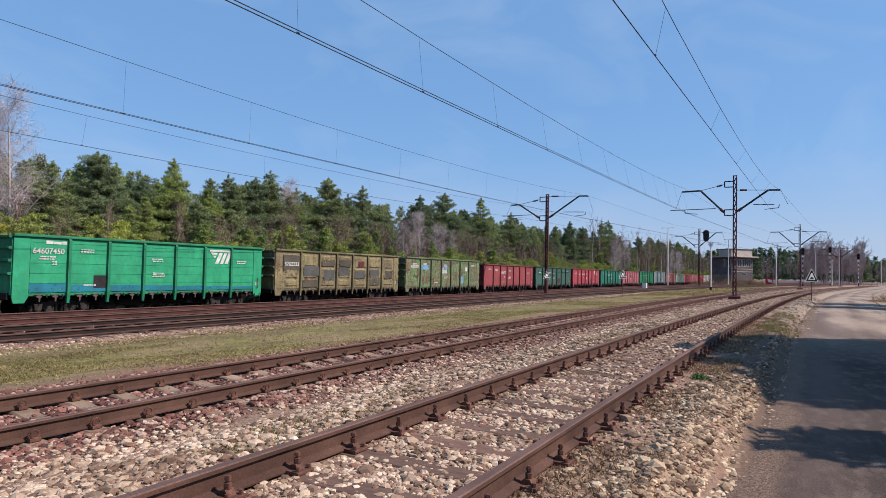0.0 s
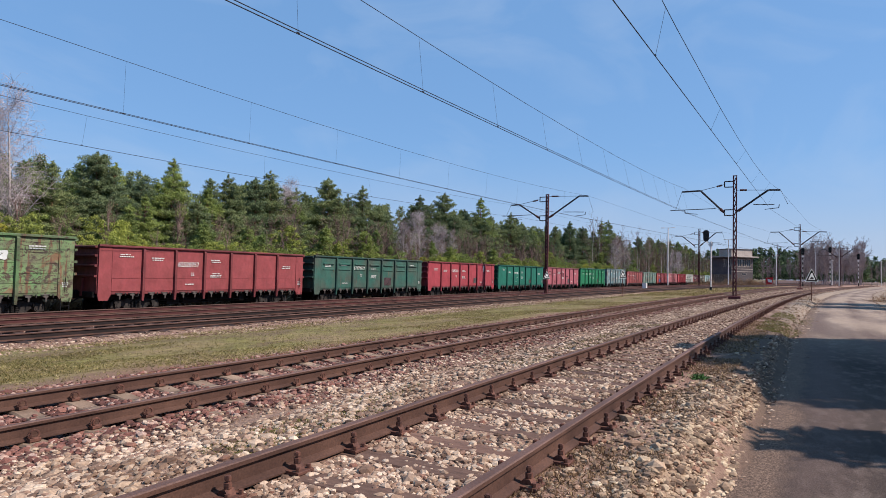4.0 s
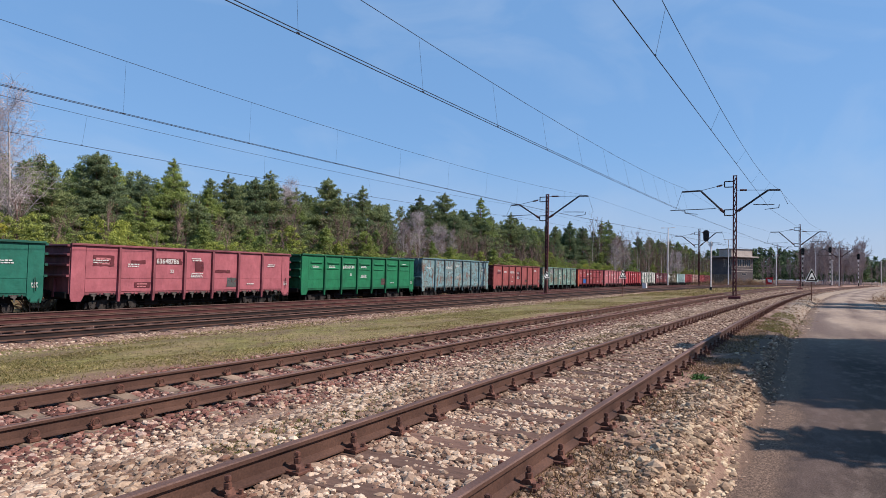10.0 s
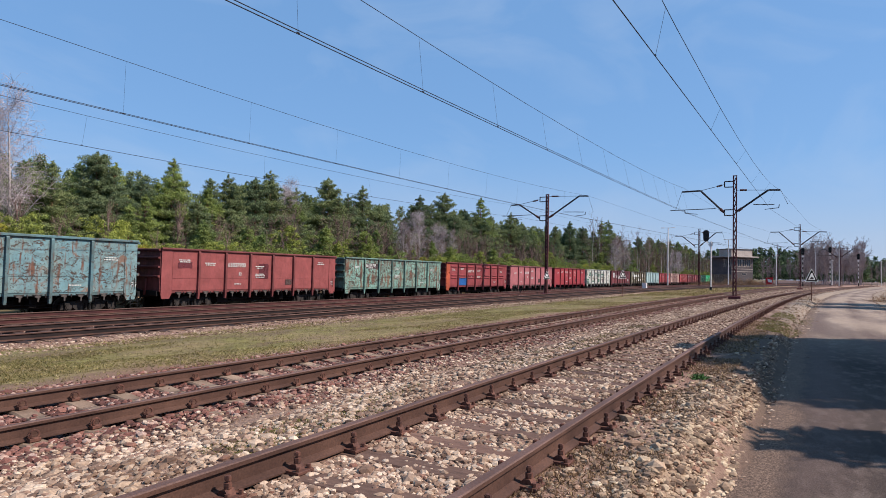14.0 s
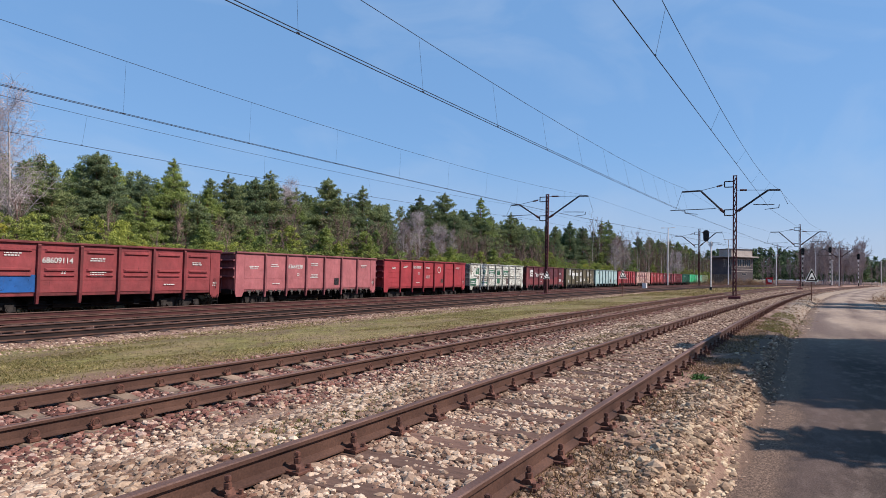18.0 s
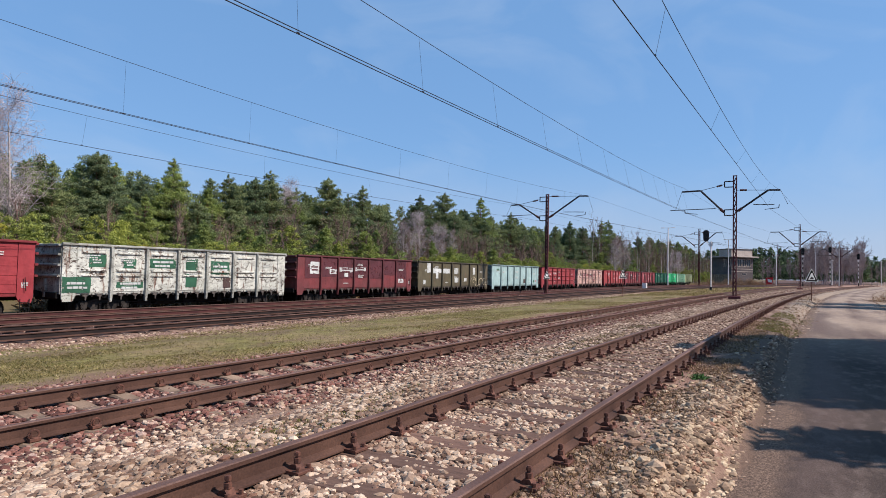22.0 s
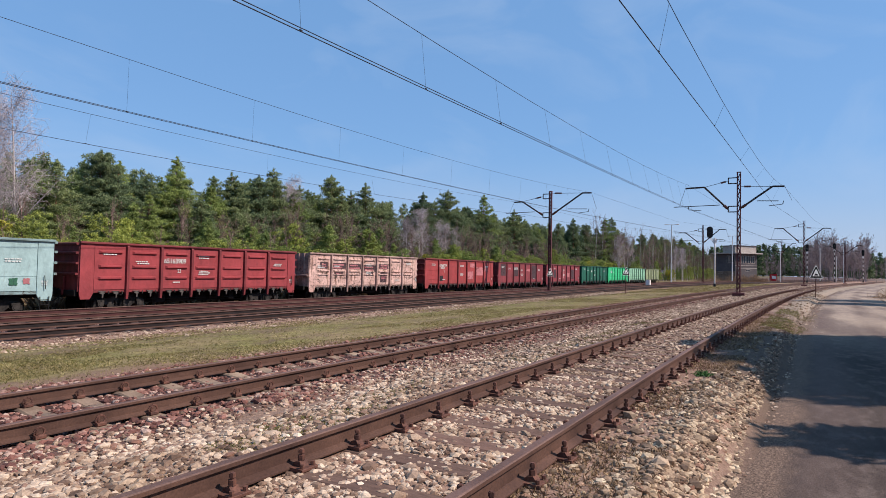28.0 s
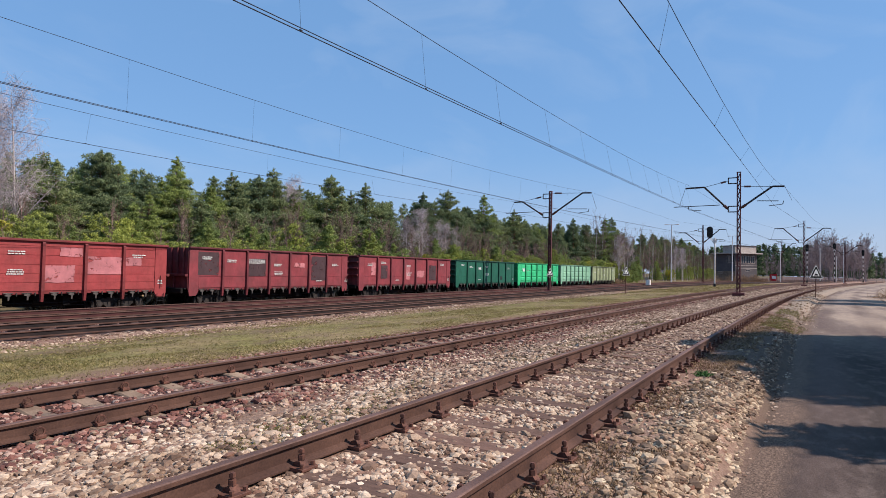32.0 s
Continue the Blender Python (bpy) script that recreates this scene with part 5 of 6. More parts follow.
def overhead(label, contact, messenger, first, spacing, twin=0.0):
    w = thing("overhead_line", label, "overhead line", "overhead lines")
    me, low = wire_run("contact_wire", "", contact, 0.0095)
    part("contact_wire", me, None, w)
    if twin:
        me, _ = wire_run("contact_wire", "", [(x, y - twin, z + twin * 0.35) for x, y, z in contact], 0.0085)
        part("contact_wire", me, None, w)
    me, high = wire_run("messenger_wire", "", messenger, 0.0075)
    part("messenger_wire", me, None, w)
    lo = np.array([tuple(v) for v in low])
    hi = np.array([tuple(v) for v in high])
    x = first
    while x < 53:
        b = Build()
        p = tuple(np.interp(x, lo[:, 0], lo[:, k]) for k in (0, 1, 2))
        q = tuple(np.interp(x, hi[:, 0], hi[:, k]) for k in (0, 1, 2))
        b.tube(p, q, 0.0032, n=4, caps=False)
        b.tube((p[0] - 0.03, p[1], p[2] + 0.02), (p[0] + 0.03, p[1], p[2] + 0.02), 0.016, n=5)
        part("dropper", b, WIRE, w)
        x += spacing
    return w


overhead("overhead line above the wooden-sleeper track", span(2.43, 53.4, 1.67, -0.00002, 0.03476, 4.899, [(111.9, -3.44, 7.3), (176, -12.4, 7.0)]), span(2.43, 53.4, 1.06, 0.00145, -0.04554, 6.4976, [(83, -1.4, 7.9), (111.9, -3.9, 8.8), (176, -12.4, 8.8)]), 11.45, 7.6)
overhead("double overhead line above the concrete-sleeper track", span(7.3, 53.4, 7.44, 0.00013, 0.01743, 5.1167, [(111.9, 4.3, 7.2), (176, -5.4, 7.0)]), span(7.3, 53.4, 7.98, 0.00075, -0.00126, 6.559, [(83, 5.7, 8.0), (111.9, 3.33, 8.9), (176, -5.4, 8.8)]), 7.6, 4.05, 0.07)
overhead("double overhead line above the far station track", span(17.8, 56, 16.96, 0.00021, 0.00231, 5.7605, [(112, 10.85, 7.0), (176, 0.4, 7.0)]), span(17.8, 56, 16.83, 0.00089, -0.03083, 7.646, [(84, 13.8, 8.1), (112, 10.7, 9.1), (176, 0.4, 8.8)]), 6.1, 4.85, 0.05)
overhead("overhead line above the track beside the train", span(22.6, 56, 23.51, 0.00053, -0.00883, 5.6625, [(112, 17.0, 6.3), (176, 6.4, 5.8)]), span(21.8, 56, 24.56, 0.00055, -0.00516, 6.6957, [(84, 20.4, 7.4), (112, 17.2, 8.3), (176, 6.4, 7.6)]), 12.7, 9.1)


def bent_lamp(x, y, z, height, reach=1.0):
    m = thing("street_lamp", "pale concrete lamp post with a thin double arm", "lamp post", "lamp posts", at=pose(x, y, z))
    b = Build()
    b.tube((0, 0, -0.2), (0, 0, height), 0.13, 0.08, n=8)
    part("post", b, PALE_POST, m)
    a = Build()
    a.tube((0, -reach, height + 0.05), (0, reach, height + 0.05), 0.035, n=6)
    part("arm", a, PALE_POST, m)
    for s in (-1, 1):
        h = Build()
        h.box(-0.12, s * reach - 0.3, height, 0.12, s * reach + 0.3, height + 0.12, 0.03)
        part("lamp_head", h, PALE_POST, m)
    return m


bent_lamp(114.6, 19.7, -0.6, 10.6, 0.9)
bent_lamp(150, 12.9, -0.3, 10.2, 0.7)


def colour_signal(x, y, z, height, head, banded=False):
    """Railway light signal: post, oval head with hooded lenses, foot."""
    m = thing("railway_signal", "light signal with a black head on a %s post" % ("banded" if banded else "pale"), "signal", "signals", at=pose(x, y, z))
    b = Build()
    b.tube((0, 0, 0.3), (0, 0, height), 0.09, 0.09, n=8)
    part("post", b, PALE_POST, m)
    if banded:
        k = 0
        zz = 0.4
        while zz < height - 0.6:
            c = Build()
            c.tube((0, 0, zz), (0, 0, zz + 0.6), 0.095, n=8)
            part("band", c, SIGN_BLACK, m)
            zz += 1.3
            k += 1
    f = Build()
    f.tube((0, 0, -0.2), (0, 0, 0.45), 0.22, 0.16, n=8)
    part("foot", f, SIGN_BLACK, m)
    a = math.atan2(-y, -x)
    ux, uy = math.cos(a), math.sin(a)
    side = 0.0 if banded else -0.62
    hd = Build()
    n = 20
    ring = []
    for i in range(n):
        t = 2 * math.pi * i / n
        ring.append((0.38 * math.cos(t), height + head / 2 + (head / 2 - 0.38) * (1 if math.sin(t) >= 0 else -1) + 0.38 * math.sin(t)))
    v = []
    for d in (0.1, 0.22):
        v += [(ux * d - uy * (p + side), uy * d + ux * (p + side), q) for p, q in ring]
    hd.add(v, [tuple(range(n - 1, -1, -1)), tuple(range(n, 2 * n))] + [(i, (i + 1) % n, n + (i + 1) % n, n + i) for i in range(n)])
    part("head", hd, SIGN_BLACK, m)
    k = 3 if head > 1.4 else 2
    for i in range(k):
        zc = height + head * (i + 0.7) / (k + 0.4)
        l = Build()
        l.tube((ux * 0.21 - uy * side, uy * 0.21 + ux * side, zc), (ux * 0.24 - uy * side, uy * 0.24 + ux * side, zc), 0.12, n=10)
        part("lens", l, LENS, m)
        h = Build()
        h.tube((ux * 0.2 - uy * side, uy * 0.2 + ux * side, zc + 0.13), (ux * 0.45 - uy * side, uy * 0.45 + ux * side, zc + 0.11), 0.07, n=6)
        part("hood", h, SIGN_BLACK, m)
    if side:
        ar = Build()
        ar.tube((0, 0, height - 0.9), (-uy * side, ux * side, height + 0.1), 0.05, n=6)
        part("bracket", ar, PALE_POST, m)
    pl = Build()
    pl.box(-0.02, -0.25, height - 0.6, 0.02, 0.25, height - 0.2)
    part("name_plate", pl, SIGN_WHITE, m)
    return m


colour_signal(89.6, 9.85, -0.4, 6.6, 1.55)
colour_signal(200, -8.4, -0.2, 9.2, 1.6, True)
colour_signal(236, -17.6, -0.2, 8.4, 1.9, True)
colour_signal(190, -1.8, -0.2, 8.2, 1.9, True)


def triangle_sign(x, y, z, height, size, post=True):
    m = thing("triangle_sign", "white triangular railway sign with black edge on a thin post", "sign", "triangular signs", at=pose(x, y, z, 0, 0, math.degrees(math.atan2(-y, -x)) + 38))
    if post:
        b = Build()
        b.tube((0, 0, -0.2), (0, 0, height + 0.1), 0.03, n=6)
        part("post", b, IRON, m)
    s = size / 2
    h = size * 0.87
    cz = height + h * 0.36
    for k, d, mat_, nm in ((1.0, 0.035, SIGN_WHITE, "edge"), (0.88, 0.041, SIGN_BLACK, "border"), (0.52, 0.047, SIGN_WHITE, "face")):
        t = Build()
        t.prism([(-s * k, cz - h * 0.36 * k), (s * k, cz - h * 0.36 * k), (0.04, cz + h * 0.64 * k), (-0.04, cz + h * 0.64 * k)], d - 0.006, d, 0)
        part(nm, t, mat_, m)
    t = Build()
    t.prism([(-s * 0.3, cz - h * 0.13), (s * 0.3, cz - h * 0.13), (s * 0.22, cz - h * 0.02), (-s * 0.1, cz + h * 0.03)], 0.048, 0.053, 0)
    part("symbol", t, SIGN_BLACK, m)
    return m


triangle_sign(51.0, -1.01, -0.36, 1.5, 1.05)
triangle_sign(53.4, 12.9, -0.5, 1.55, 0.8)
triangle_sign(55.6, 20.6, -0.65, 1.45, 0.85)
hp = thing("marker_stone", "short pale concrete marker post in the ballast", "marker post", at=pose(90, 18.6, -0.5))
b = Build()
b.box(-0.3, -0.3, -0.2, 0.3, 0.3, 0.85, 0.06)
part("post", b, PALE_POST, hp)


# ---- the signal box ----
WALL_GREY = surface("grey_render", lin(82, 76, 78), lin(104, 96, 95), 0.4, 8, 0.92, 0, 0.2, 0.01, True)
FASCIA = surface("pale_fascia", lin(160, 148, 140), lin(190, 178, 168), 0.5, 8, 0.9, 0, 0.1, 0.01, True)
PANE = surface("window_pane", lin(30, 36, 44), lin(52, 60, 70), 0.6, 5, 0.08, 0, 0.0, 0.01, True)


def signal_box():
    h = thing("signal_box", "two-storey flat-roofed grey signal box with a wide roof slab", "building", at=pose(157.5, 12.9, -0.75, 0, 0, -39.8))
    lx, ly, hz = 6.6, 5.9, 7.0
    for c in ((0, 0, -0.3, 0.3, ly, hz), (lx - 0.3, 0, -0.3, lx, ly, hz), (0.3, 0, -0.3, lx - 0.3, 0.3, hz), (0.3, ly - 0.3, -0.3, lx - 0.3, ly, hz)):
        b = Build()
        b.box(*c)
        part("wall", b, WALL_GREY, h)
    b = Build()
    b.box(-0.8, -0.9, hz, lx + 0.9, ly + 0.5, hz + 0.28, 0.04)
    part("roof_slab", b, FASCIA, h)
    b = Build()
    b.box(0.1, 0.1, hz + 0.28, lx - 0.1, ly - 2.0, hz + 1.85, 0.04)
    part("roof_storey", b, FASCIA, h)
    b = Build()
    b.box(-0.05, -0.05, hz + 1.85, lx + 0.05, ly - 1.85, hz + 2.0, 0.03)
    part("coping", b, WALL_GREY, h)

    def window(axis, a, c, z0, z1):
        w = new("window")
        w.parent = h

        def slab(u0, v0, u1, v1, d0, d1):
            k = Build()
            if axis == "x":
                k.box(-d1, u0, v0, -d0, u1, v1)
            else:
                k.box(u0, -d1, v0, u1, -d0, v1)
            return k

        part("pane", slab(a, z0, c, z1, 0.004, 0.02), PANE, w)
        for u0, v0, u1, v1 in ((a - 0.08, z0 - 0.08, c + 0.08, z0), (a - 0.08, z1, c + 0.08, z1 + 0.08), (a - 0.08, z0, a, z1), (c, z0, c + 0.08, z1), ((a + c) / 2 - 0.04, z0, (a + c) / 2 + 0.04, z1)):
            part("frame_bar", slab(u0, v0, u1, v1, 0.004, 0.05), FASCIA, w)

    for a in (0.5, 1.9, 3.3, 4.7):
        window("y", a, a + 1.1, 4.9, 6.5)
    window("x", 0.35, 1.25, 4.9, 6.5)
    window("x", 1.7, 2.4, 4.9, 6.5)
    window("x", 3.9, 5.2, 2.3, 2.75)
    window("y", 3.2, 4.4, 2.9, 3.3)
    for z in (3.6, 4.2):
        b = Build()
        b.box(0.05, -0.06, z, lx - 0.05, -0.004, z + 0.12)
        part("string_course", b, FASCIA, h)
    b = Build()
    b.box(-0.05, 0.02, 0.0, -0.004, ly, 2.9)
    part("plinth_panel", b, CONCRETE, h)
    b = Build()
    b.tube((3, 2, hz + 1.9), (3, 2, hz + 8.6), 0.07, 0.03, n=6)
    part("aerial", b, PALE_POST, h)


signal_box()
rd = thing("notice_board", "tilted red and white board beside the far yard", "board", at=pose(165, 5.3, -0.2, 0, 0, 8))
b = Build()
b.prism([(-0.6, 0.3), (0.7, 0.2), (0.8, 1.8), (-0.8, 1.95)], -0.06, 0.06, 0)
part("panel", b, SIGN_RED, rd)
b = Build()
b.prism([(-0.5, 0.7), (0.3, 0.8), (0.4, 1.5), (-0.6, 1.3)], -0.075, -0.06, 0)
part("white_field", b, SIGN_WHITE, rd)
for y in (-0.8, 0.8):
    b = Build()
    b.tube((0.1, y, -0.2), (0.1, y, 1.2), 0.05, n=6)
    part("leg", b, IRON, rd)


def plain_post(x, y, z, height, r=0.14, label="tall pale concrete pole", name="pole"):
    m = thing(name, label, "pole", "far poles", at=pose(x, y, z))
    b = Build()
    b.tube((0, 0, -0.2), (0, 0, height), r, r * 0.75, n=7)
    part("shaft", b, PALE_POST, m)
    b = Build()
    b.tube((0, -0.5, height - 0.3), (0, 0.5, height - 0.3), 0.05, n=5)
    part("crossbar", b, PALE_POST, m)


for p in ((172, 4.0, -0.2, 7.6), (205, -10.8, -0.2, 12.5), (240, -6, -0.2, 11), (270, -27, -0.2, 9), (262, -29.5, -0.2, 9.5), (285, -34, -0.2, 14), (226, -10, -0.2, 8)):
    plain_post(*p)


# ---- trees ----
def crown_mesh(name, centers, normals_up, count, length, width, material, seed, outward=False):
    """Tufts of small blades round the given centres."""
    rng = np.random.default_rng(seed)
    c = np.repeat(np.array(centers), count, axis=0)
    n = len(c)
    d = rng.normal(size=(n, 3))
    d[:, 2] = d[:, 2] * 0.6 + normals_up
    d /= np.linalg.norm(d, axis=1)[:, None]
    face = rng.normal(size=(n, 3))
    if outward:
        r = np.hypot(c[:, 0], c[:, 1])[:, None] + 0.3
        face = face * 0.55 + np.concatenate([c[:, :2] / r, np.full((n, 1), 0.5)], 1)
    side = np.cross(d, face)
    side /= np.linalg.norm(side, axis=1)[:, None]
    l = length * rng.uniform(0.6, 1.25, (n, 1))
    w = width * rng.uniform(0.6, 1.3, (n, 1))
    base = c + rng.normal(size=(n, 3)) * length * 0.25
    a, b_, t = base - side * w, base + side * w, base + d * l
    t2 = t + side * w * 0.3
    v = np.stack([a, b_, t2, t - side * w * 0.3], 1).reshape(-1, 3)
    i = np.arange(n)[:, None] * 4
    tris = np.concatenate([i + np.array([[0, 1, 2]]), i + np.array([[0, 2, 3]])], 1).reshape(-1, 3)
    return array_mesh(name, v, tris, material)


def clump_mesh(name, clumps, per, length, width, material, seed):
    """Foliage in clumps (x, y, z, radius): blades stand off the upper shell of each flattened clump, with gaps between clumps."""
    rng = np.random.default_rng(seed)
    q = np.repeat(np.array(clumps), per, axis=0)
    n = len(q)
    d = rng.normal(size=(n, 3))
    d[:, 2] = d[:, 2] * 0.8 + 0.35
    d /= np.linalg.norm(d, axis=1)[:, None]
    base = q[:, :3] + d * q[:, 3:] * rng.uniform(0.45, 1.0, (n, 1)) * np.array((1, 1, 0.62))
    way = d * 0.8 + rng.normal(size=(n, 3)) * 0.55
    way /= np.linalg.norm(way, axis=1)[:, None]
    # the flat of a blade looks away from its clump
    side = np.cross(way, d + rng.normal(size=(n, 3)) * 0.35)
    swap = np.cross(d, rng.normal(size=(n, 3)))
    swap /= np.linalg.norm(swap, axis=1)[:, None]
    way = way * 0.45 + swap * 0.75
    side = np.cross(way, d)
    side /= np.linalg.norm(side, axis=1)[:, None] + 1e-6
    l = length * rng.uniform(0.6, 1.3, (n, 1))
    w = width * rng.uniform(0.6, 1.3, (n, 1))
    a, b_, t = base - side * w, base + side * w, base + way * l
    v = np.stack([a, b_, t + side * w * 0.35, t - side * w * 0.35], 1).reshape(-1, 3)
    i = np.arange(n)[:, None] * 4
    tris = np.concatenate([i + np.array([[0, 1, 2]]), i + np.array([[0, 2, 3]])], 1).reshape(-1, 3)
    return array_mesh(name, v, tris, material)


def pine(seed, height, spread, bare=0.3, material=None):
    """A pine in uneven whorls: rising branches that carry rounded clumps of needles, dead twigs below."""
    rng = np.random.default_rng(seed)
    trunk = Build()
    lean = rng.normal(size=2) * 0.02 * height / 6
    pts = [(lean[0] * k + rng.normal() * 0.03, lean[1] * k + rng.normal() * 0.03, height * k / 6) for k in range(7)]
    thick = 0.06 + height * 0.009
    for k in range(6):
        trunk.tube(pts[k], pts[k + 1], thick * (1 - k / 6.4) + 0.015, thick * (1 - (k + 1) / 6.4) + 0.015, n=6, caps=False)
    clumps = []
    z = height * 0.1
    power = (0.7, 0.9, 1.1)[seed % 3]
    while z < height - 0.35:
        f0 = z / height
        k = (f0 - bare) / (1 - bare)
        live = k > 0
        r = spread * (min(1.0, 0.65 + 1.2 * k) * (1 - max(k, 0)) ** power if live else 0.5) * rng.uniform(0.65, 1.2) + 0.2
        m = int(rng.integers(4, 7)) if live else int(rng.integers(1, 4))
        a0 = rng.uniform(0, 6.28)
        cx, cy = lean[0] * f0 * 6, lean[1] * f0 * 6
        for j in range(m):
            a = a0 + 6.28 * j / m + rng.normal() * 0.35
            rr = r * rng.uniform(0.55, 1.25)
            rise = rng.uniform(-0.05, 0.3) + 0.5 * max(k, 0) ** 2
            e = np.array((rr * math.cos(a), rr * math.sin(a), rr * rise))
            o = np.array((cx, cy, z))
            trunk.tube(o, o + e, 0.03, 0.008, n=3, caps=False)
            if not live:
                continue
            steps = max(2, int(rr / 0.3))
            for q in range(1, steps + 1):
                f = 0.25 + 0.75 * q / steps
                for _ in range(2 if f > 0.4 and rr > 0.7 else 1):
                    side = rng.normal() * 0.26 * rr * f
                    p = o + e * f + np.array((-math.sin(a) * side, math.cos(a) * side, rng.normal() * 0.08 + 0.06))
                    clumps.append((*p, (0.17 + 0.11 * min(rr, 2.0)) * rng.uniform(0.6, 1.35)))
        z += rng.uniform(0.3, 0.62) * (1.0 if live else 1.5) * min(1.0, 0.45 + height / 18)
    top = np.array((lean[0] * 6, lean[1] * 6, height))
    for i in range(9):
        clumps.append((*(top + np.array((rng.normal() * 0.05 * i, rng.normal() * 0.05 * i, 0.1 - 0.17 * i))), 0.06 + 0.025 * i))
    return trunk.mesh("trunk", BARK), clump_mesh("crown", clumps, 64, 0.19, 0.019, material or (LIGHT_NEEDLES if seed % 7 == 3 else NEEDLES), seed)


def branching(rng, b, base, way, length, radius, level, ends, limit, fine=0.0065):
    mid = base + way * length * 0.5 + Vector(rng.normal(size=3)) * length * 0.05
    tip = base + way * length
    n = 5 if level == 0 else 3
    b.tube(base, mid, radius, radius * 0.7, n=n, caps=False)
    b.tube(mid, tip, radius * 0.7, radius * 0.35, n=n, caps=False)
    ends.append(tip)
    if level >= limit:
        return
    for _ in range(int(rng.integers(20, 26)) if level == 0 else int(rng.integers(5, 8)) if level < 3 else 5):
        f = rng.uniform(0.3 if level == 0 else 0.12, 1.0)
        p = base.lerp(tip, f)
        w = (way * 0.95 + Vector(rng.normal(size=3)) * (0.36 if level else 0.42) + Vector((0, 0, 0.2))).normalized()
        branching(rng, b, p, w, length * rng.uniform(0.22, 0.4) * (1.2 - 0.45 * f if level == 0 else 1.15 - 0.3 * f), max(fine, radius * 0.34), level + 1, ends, limit, fine)


def bare_tree(seed, height, bark, fine=0.0065, twig=None):
    rng = np.random.default_rng(seed)
    b, ends = Build(), []
    branching(rng, b, Vector((0, 0, 0)), Vector((rng.normal() * 0.04, rng.normal() * 0.04, 1)).normalized(), height * 0.95, 0.035 + height * 0.0035, 0, ends, 4, fine)
    stem, twigs = Build(), Build()
    stem.v, stem.f = b.v[:20], [f for f in b.f if max(f) < 20]
    return mesh_of("trunk", stem.v, stem.f, bark), mesh_of("crown", b.v, [f for f in b.f if max(f) >= 20], twig or TWIG)


def leafy(seed, height, spread, material):
    """A young broad-leaved tree: few limbs and a crown of leafy clumps on an uneven shell."""
    rng = np.random.default_rng(seed)
    b, ends = Build(), []
    branching(rng, b, Vector((0, 0, 0)), Vector((0, 0, 1)), height * 0.9, 0.07, 0, ends, 2)
    clumps = []
    lobes = [(rng.normal() * spread * 0.42, rng.normal() * spread * 0.42, height * rng.uniform(0.22, 0.88)) for _ in range(16)]
    for lx, ly, lz in lobes:
        r = spread * rng.uniform(0.3, 0.55) * (1.2 - 0.7 * lz / height)
        for _ in range(15):
            d = rng.normal(size=3)
            d *= r * rng.uniform(0.7, 1.1) / np.linalg.norm(d)
            clumps.append((lx + d[0], ly + d[1], lz + d[2], rng.uniform(0.16, 0.34)))
    return b.mesh("trunk", TWIG), clump_mesh("crown", clumps, 60, 0.11, 0.028, material, seed)


def birch(seed, height):
    """A tall leafless birch: white stem, steep limbs, a haze of fine hanging twigs."""
    rng = np.random.default_rng(seed)
    stem, limbs = Build(), Build()
    bow = rng.normal(size=2) * 0.25
    at = lambda k: np.array((bow[0] * k * k, bow[1] * k * k, height * k))
    ring = [(math.cos(a), math.sin(a)) for a in np.linspace(0, 2 * math.pi, 6, endpoint=False)]
    stem.add([tuple(at(i / 8) + np.array((c, d, 0)) * 0.11 * (1 - i / 8.4)) for i in range(9) for c, d in ring], [(i * 6 + j, i * 6 + (j + 1) % 6, i * 6 + 6 + (j + 1) % 6, i * 6 + 6 + j) for i in range(8) for j in range(6)])
    tips = []
    for i in range(34):
        k = rng.uniform(0.28, 0.96)
        a = rng.uniform(0, 6.28)
        l = height * 0.27 * (1.15 - k) * rng.uniform(0.7, 1.2) + 0.4
        o = at(k)
        e = o + np.array((math.cos(a) * l * 0.62, math.sin(a) * l * 0.62, l * 0.85))
        limbs.tube(o, e, 0.028 * (1.2 - k), 0.007, n=4, caps=False)
        for f in np.linspace(0.35, 1.0, 5):
            tips.append(o + (e - o) * f)
    n = 8
    c = np.repeat(np.array(tips), n, axis=0)
    d = rng.normal(size=c.shape)
    d[:, 2] = d[:, 2] * 0.5 + 0.25
    d /= np.linalg.norm(d, axis=1)[:, None]
    for p, w in zip(c, d):
        q = p + w * rng.uniform(0.35, 0.8)
        limbs.tube(p, q, 0.0055, 0.004, n=3, caps=False)
        for _ in range(1):
            limbs.tube(q, q + rng.normal(size=3) * 0.16 + np.array((0, 0, -0.22)), 0.0042, 0.003, n=3, caps=False)
    return mesh_of("trunk", stem.v, stem.f, BIRCH), mesh_of("crown", limbs.v, limbs.f, BIRCH_TWIG)


PINE_SIZES = ((12.5, 3.0, 0.2), (11.5, 3.3, 0.25), (13.5, 2.9, 0.32), (10.5, 2.8, 0.15), (12.8, 3.3, 0.42), (9.5, 2.7, 0.12), (12.0, 2.9, 0.25), (11.0, 3.2, 0.36))
PINES = [pine(10 + i, h, s, k) for i, (h, s, k) in enumerate(PINE_SIZES)]
YOUNG = [pine(70 + i, h, s, 0.03, LIGHT_NEEDLES) for i, (h, s) in enumerate(((5.6, 1.7), (6.4, 1.8), (4.8, 1.6)))]
BARES = [bare_tree(30 + i, h, k) for i, (h, k) in enumerate(((11, TWIG), (12.5, BIRCH), (9.5, TWIG), (14, BIRCH)))]
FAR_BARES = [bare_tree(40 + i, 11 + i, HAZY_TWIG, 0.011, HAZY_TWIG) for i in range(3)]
BIRCHES = [birch(90 + i, h) for i, h in enumerate((11.5, 10.5, 12.0))]
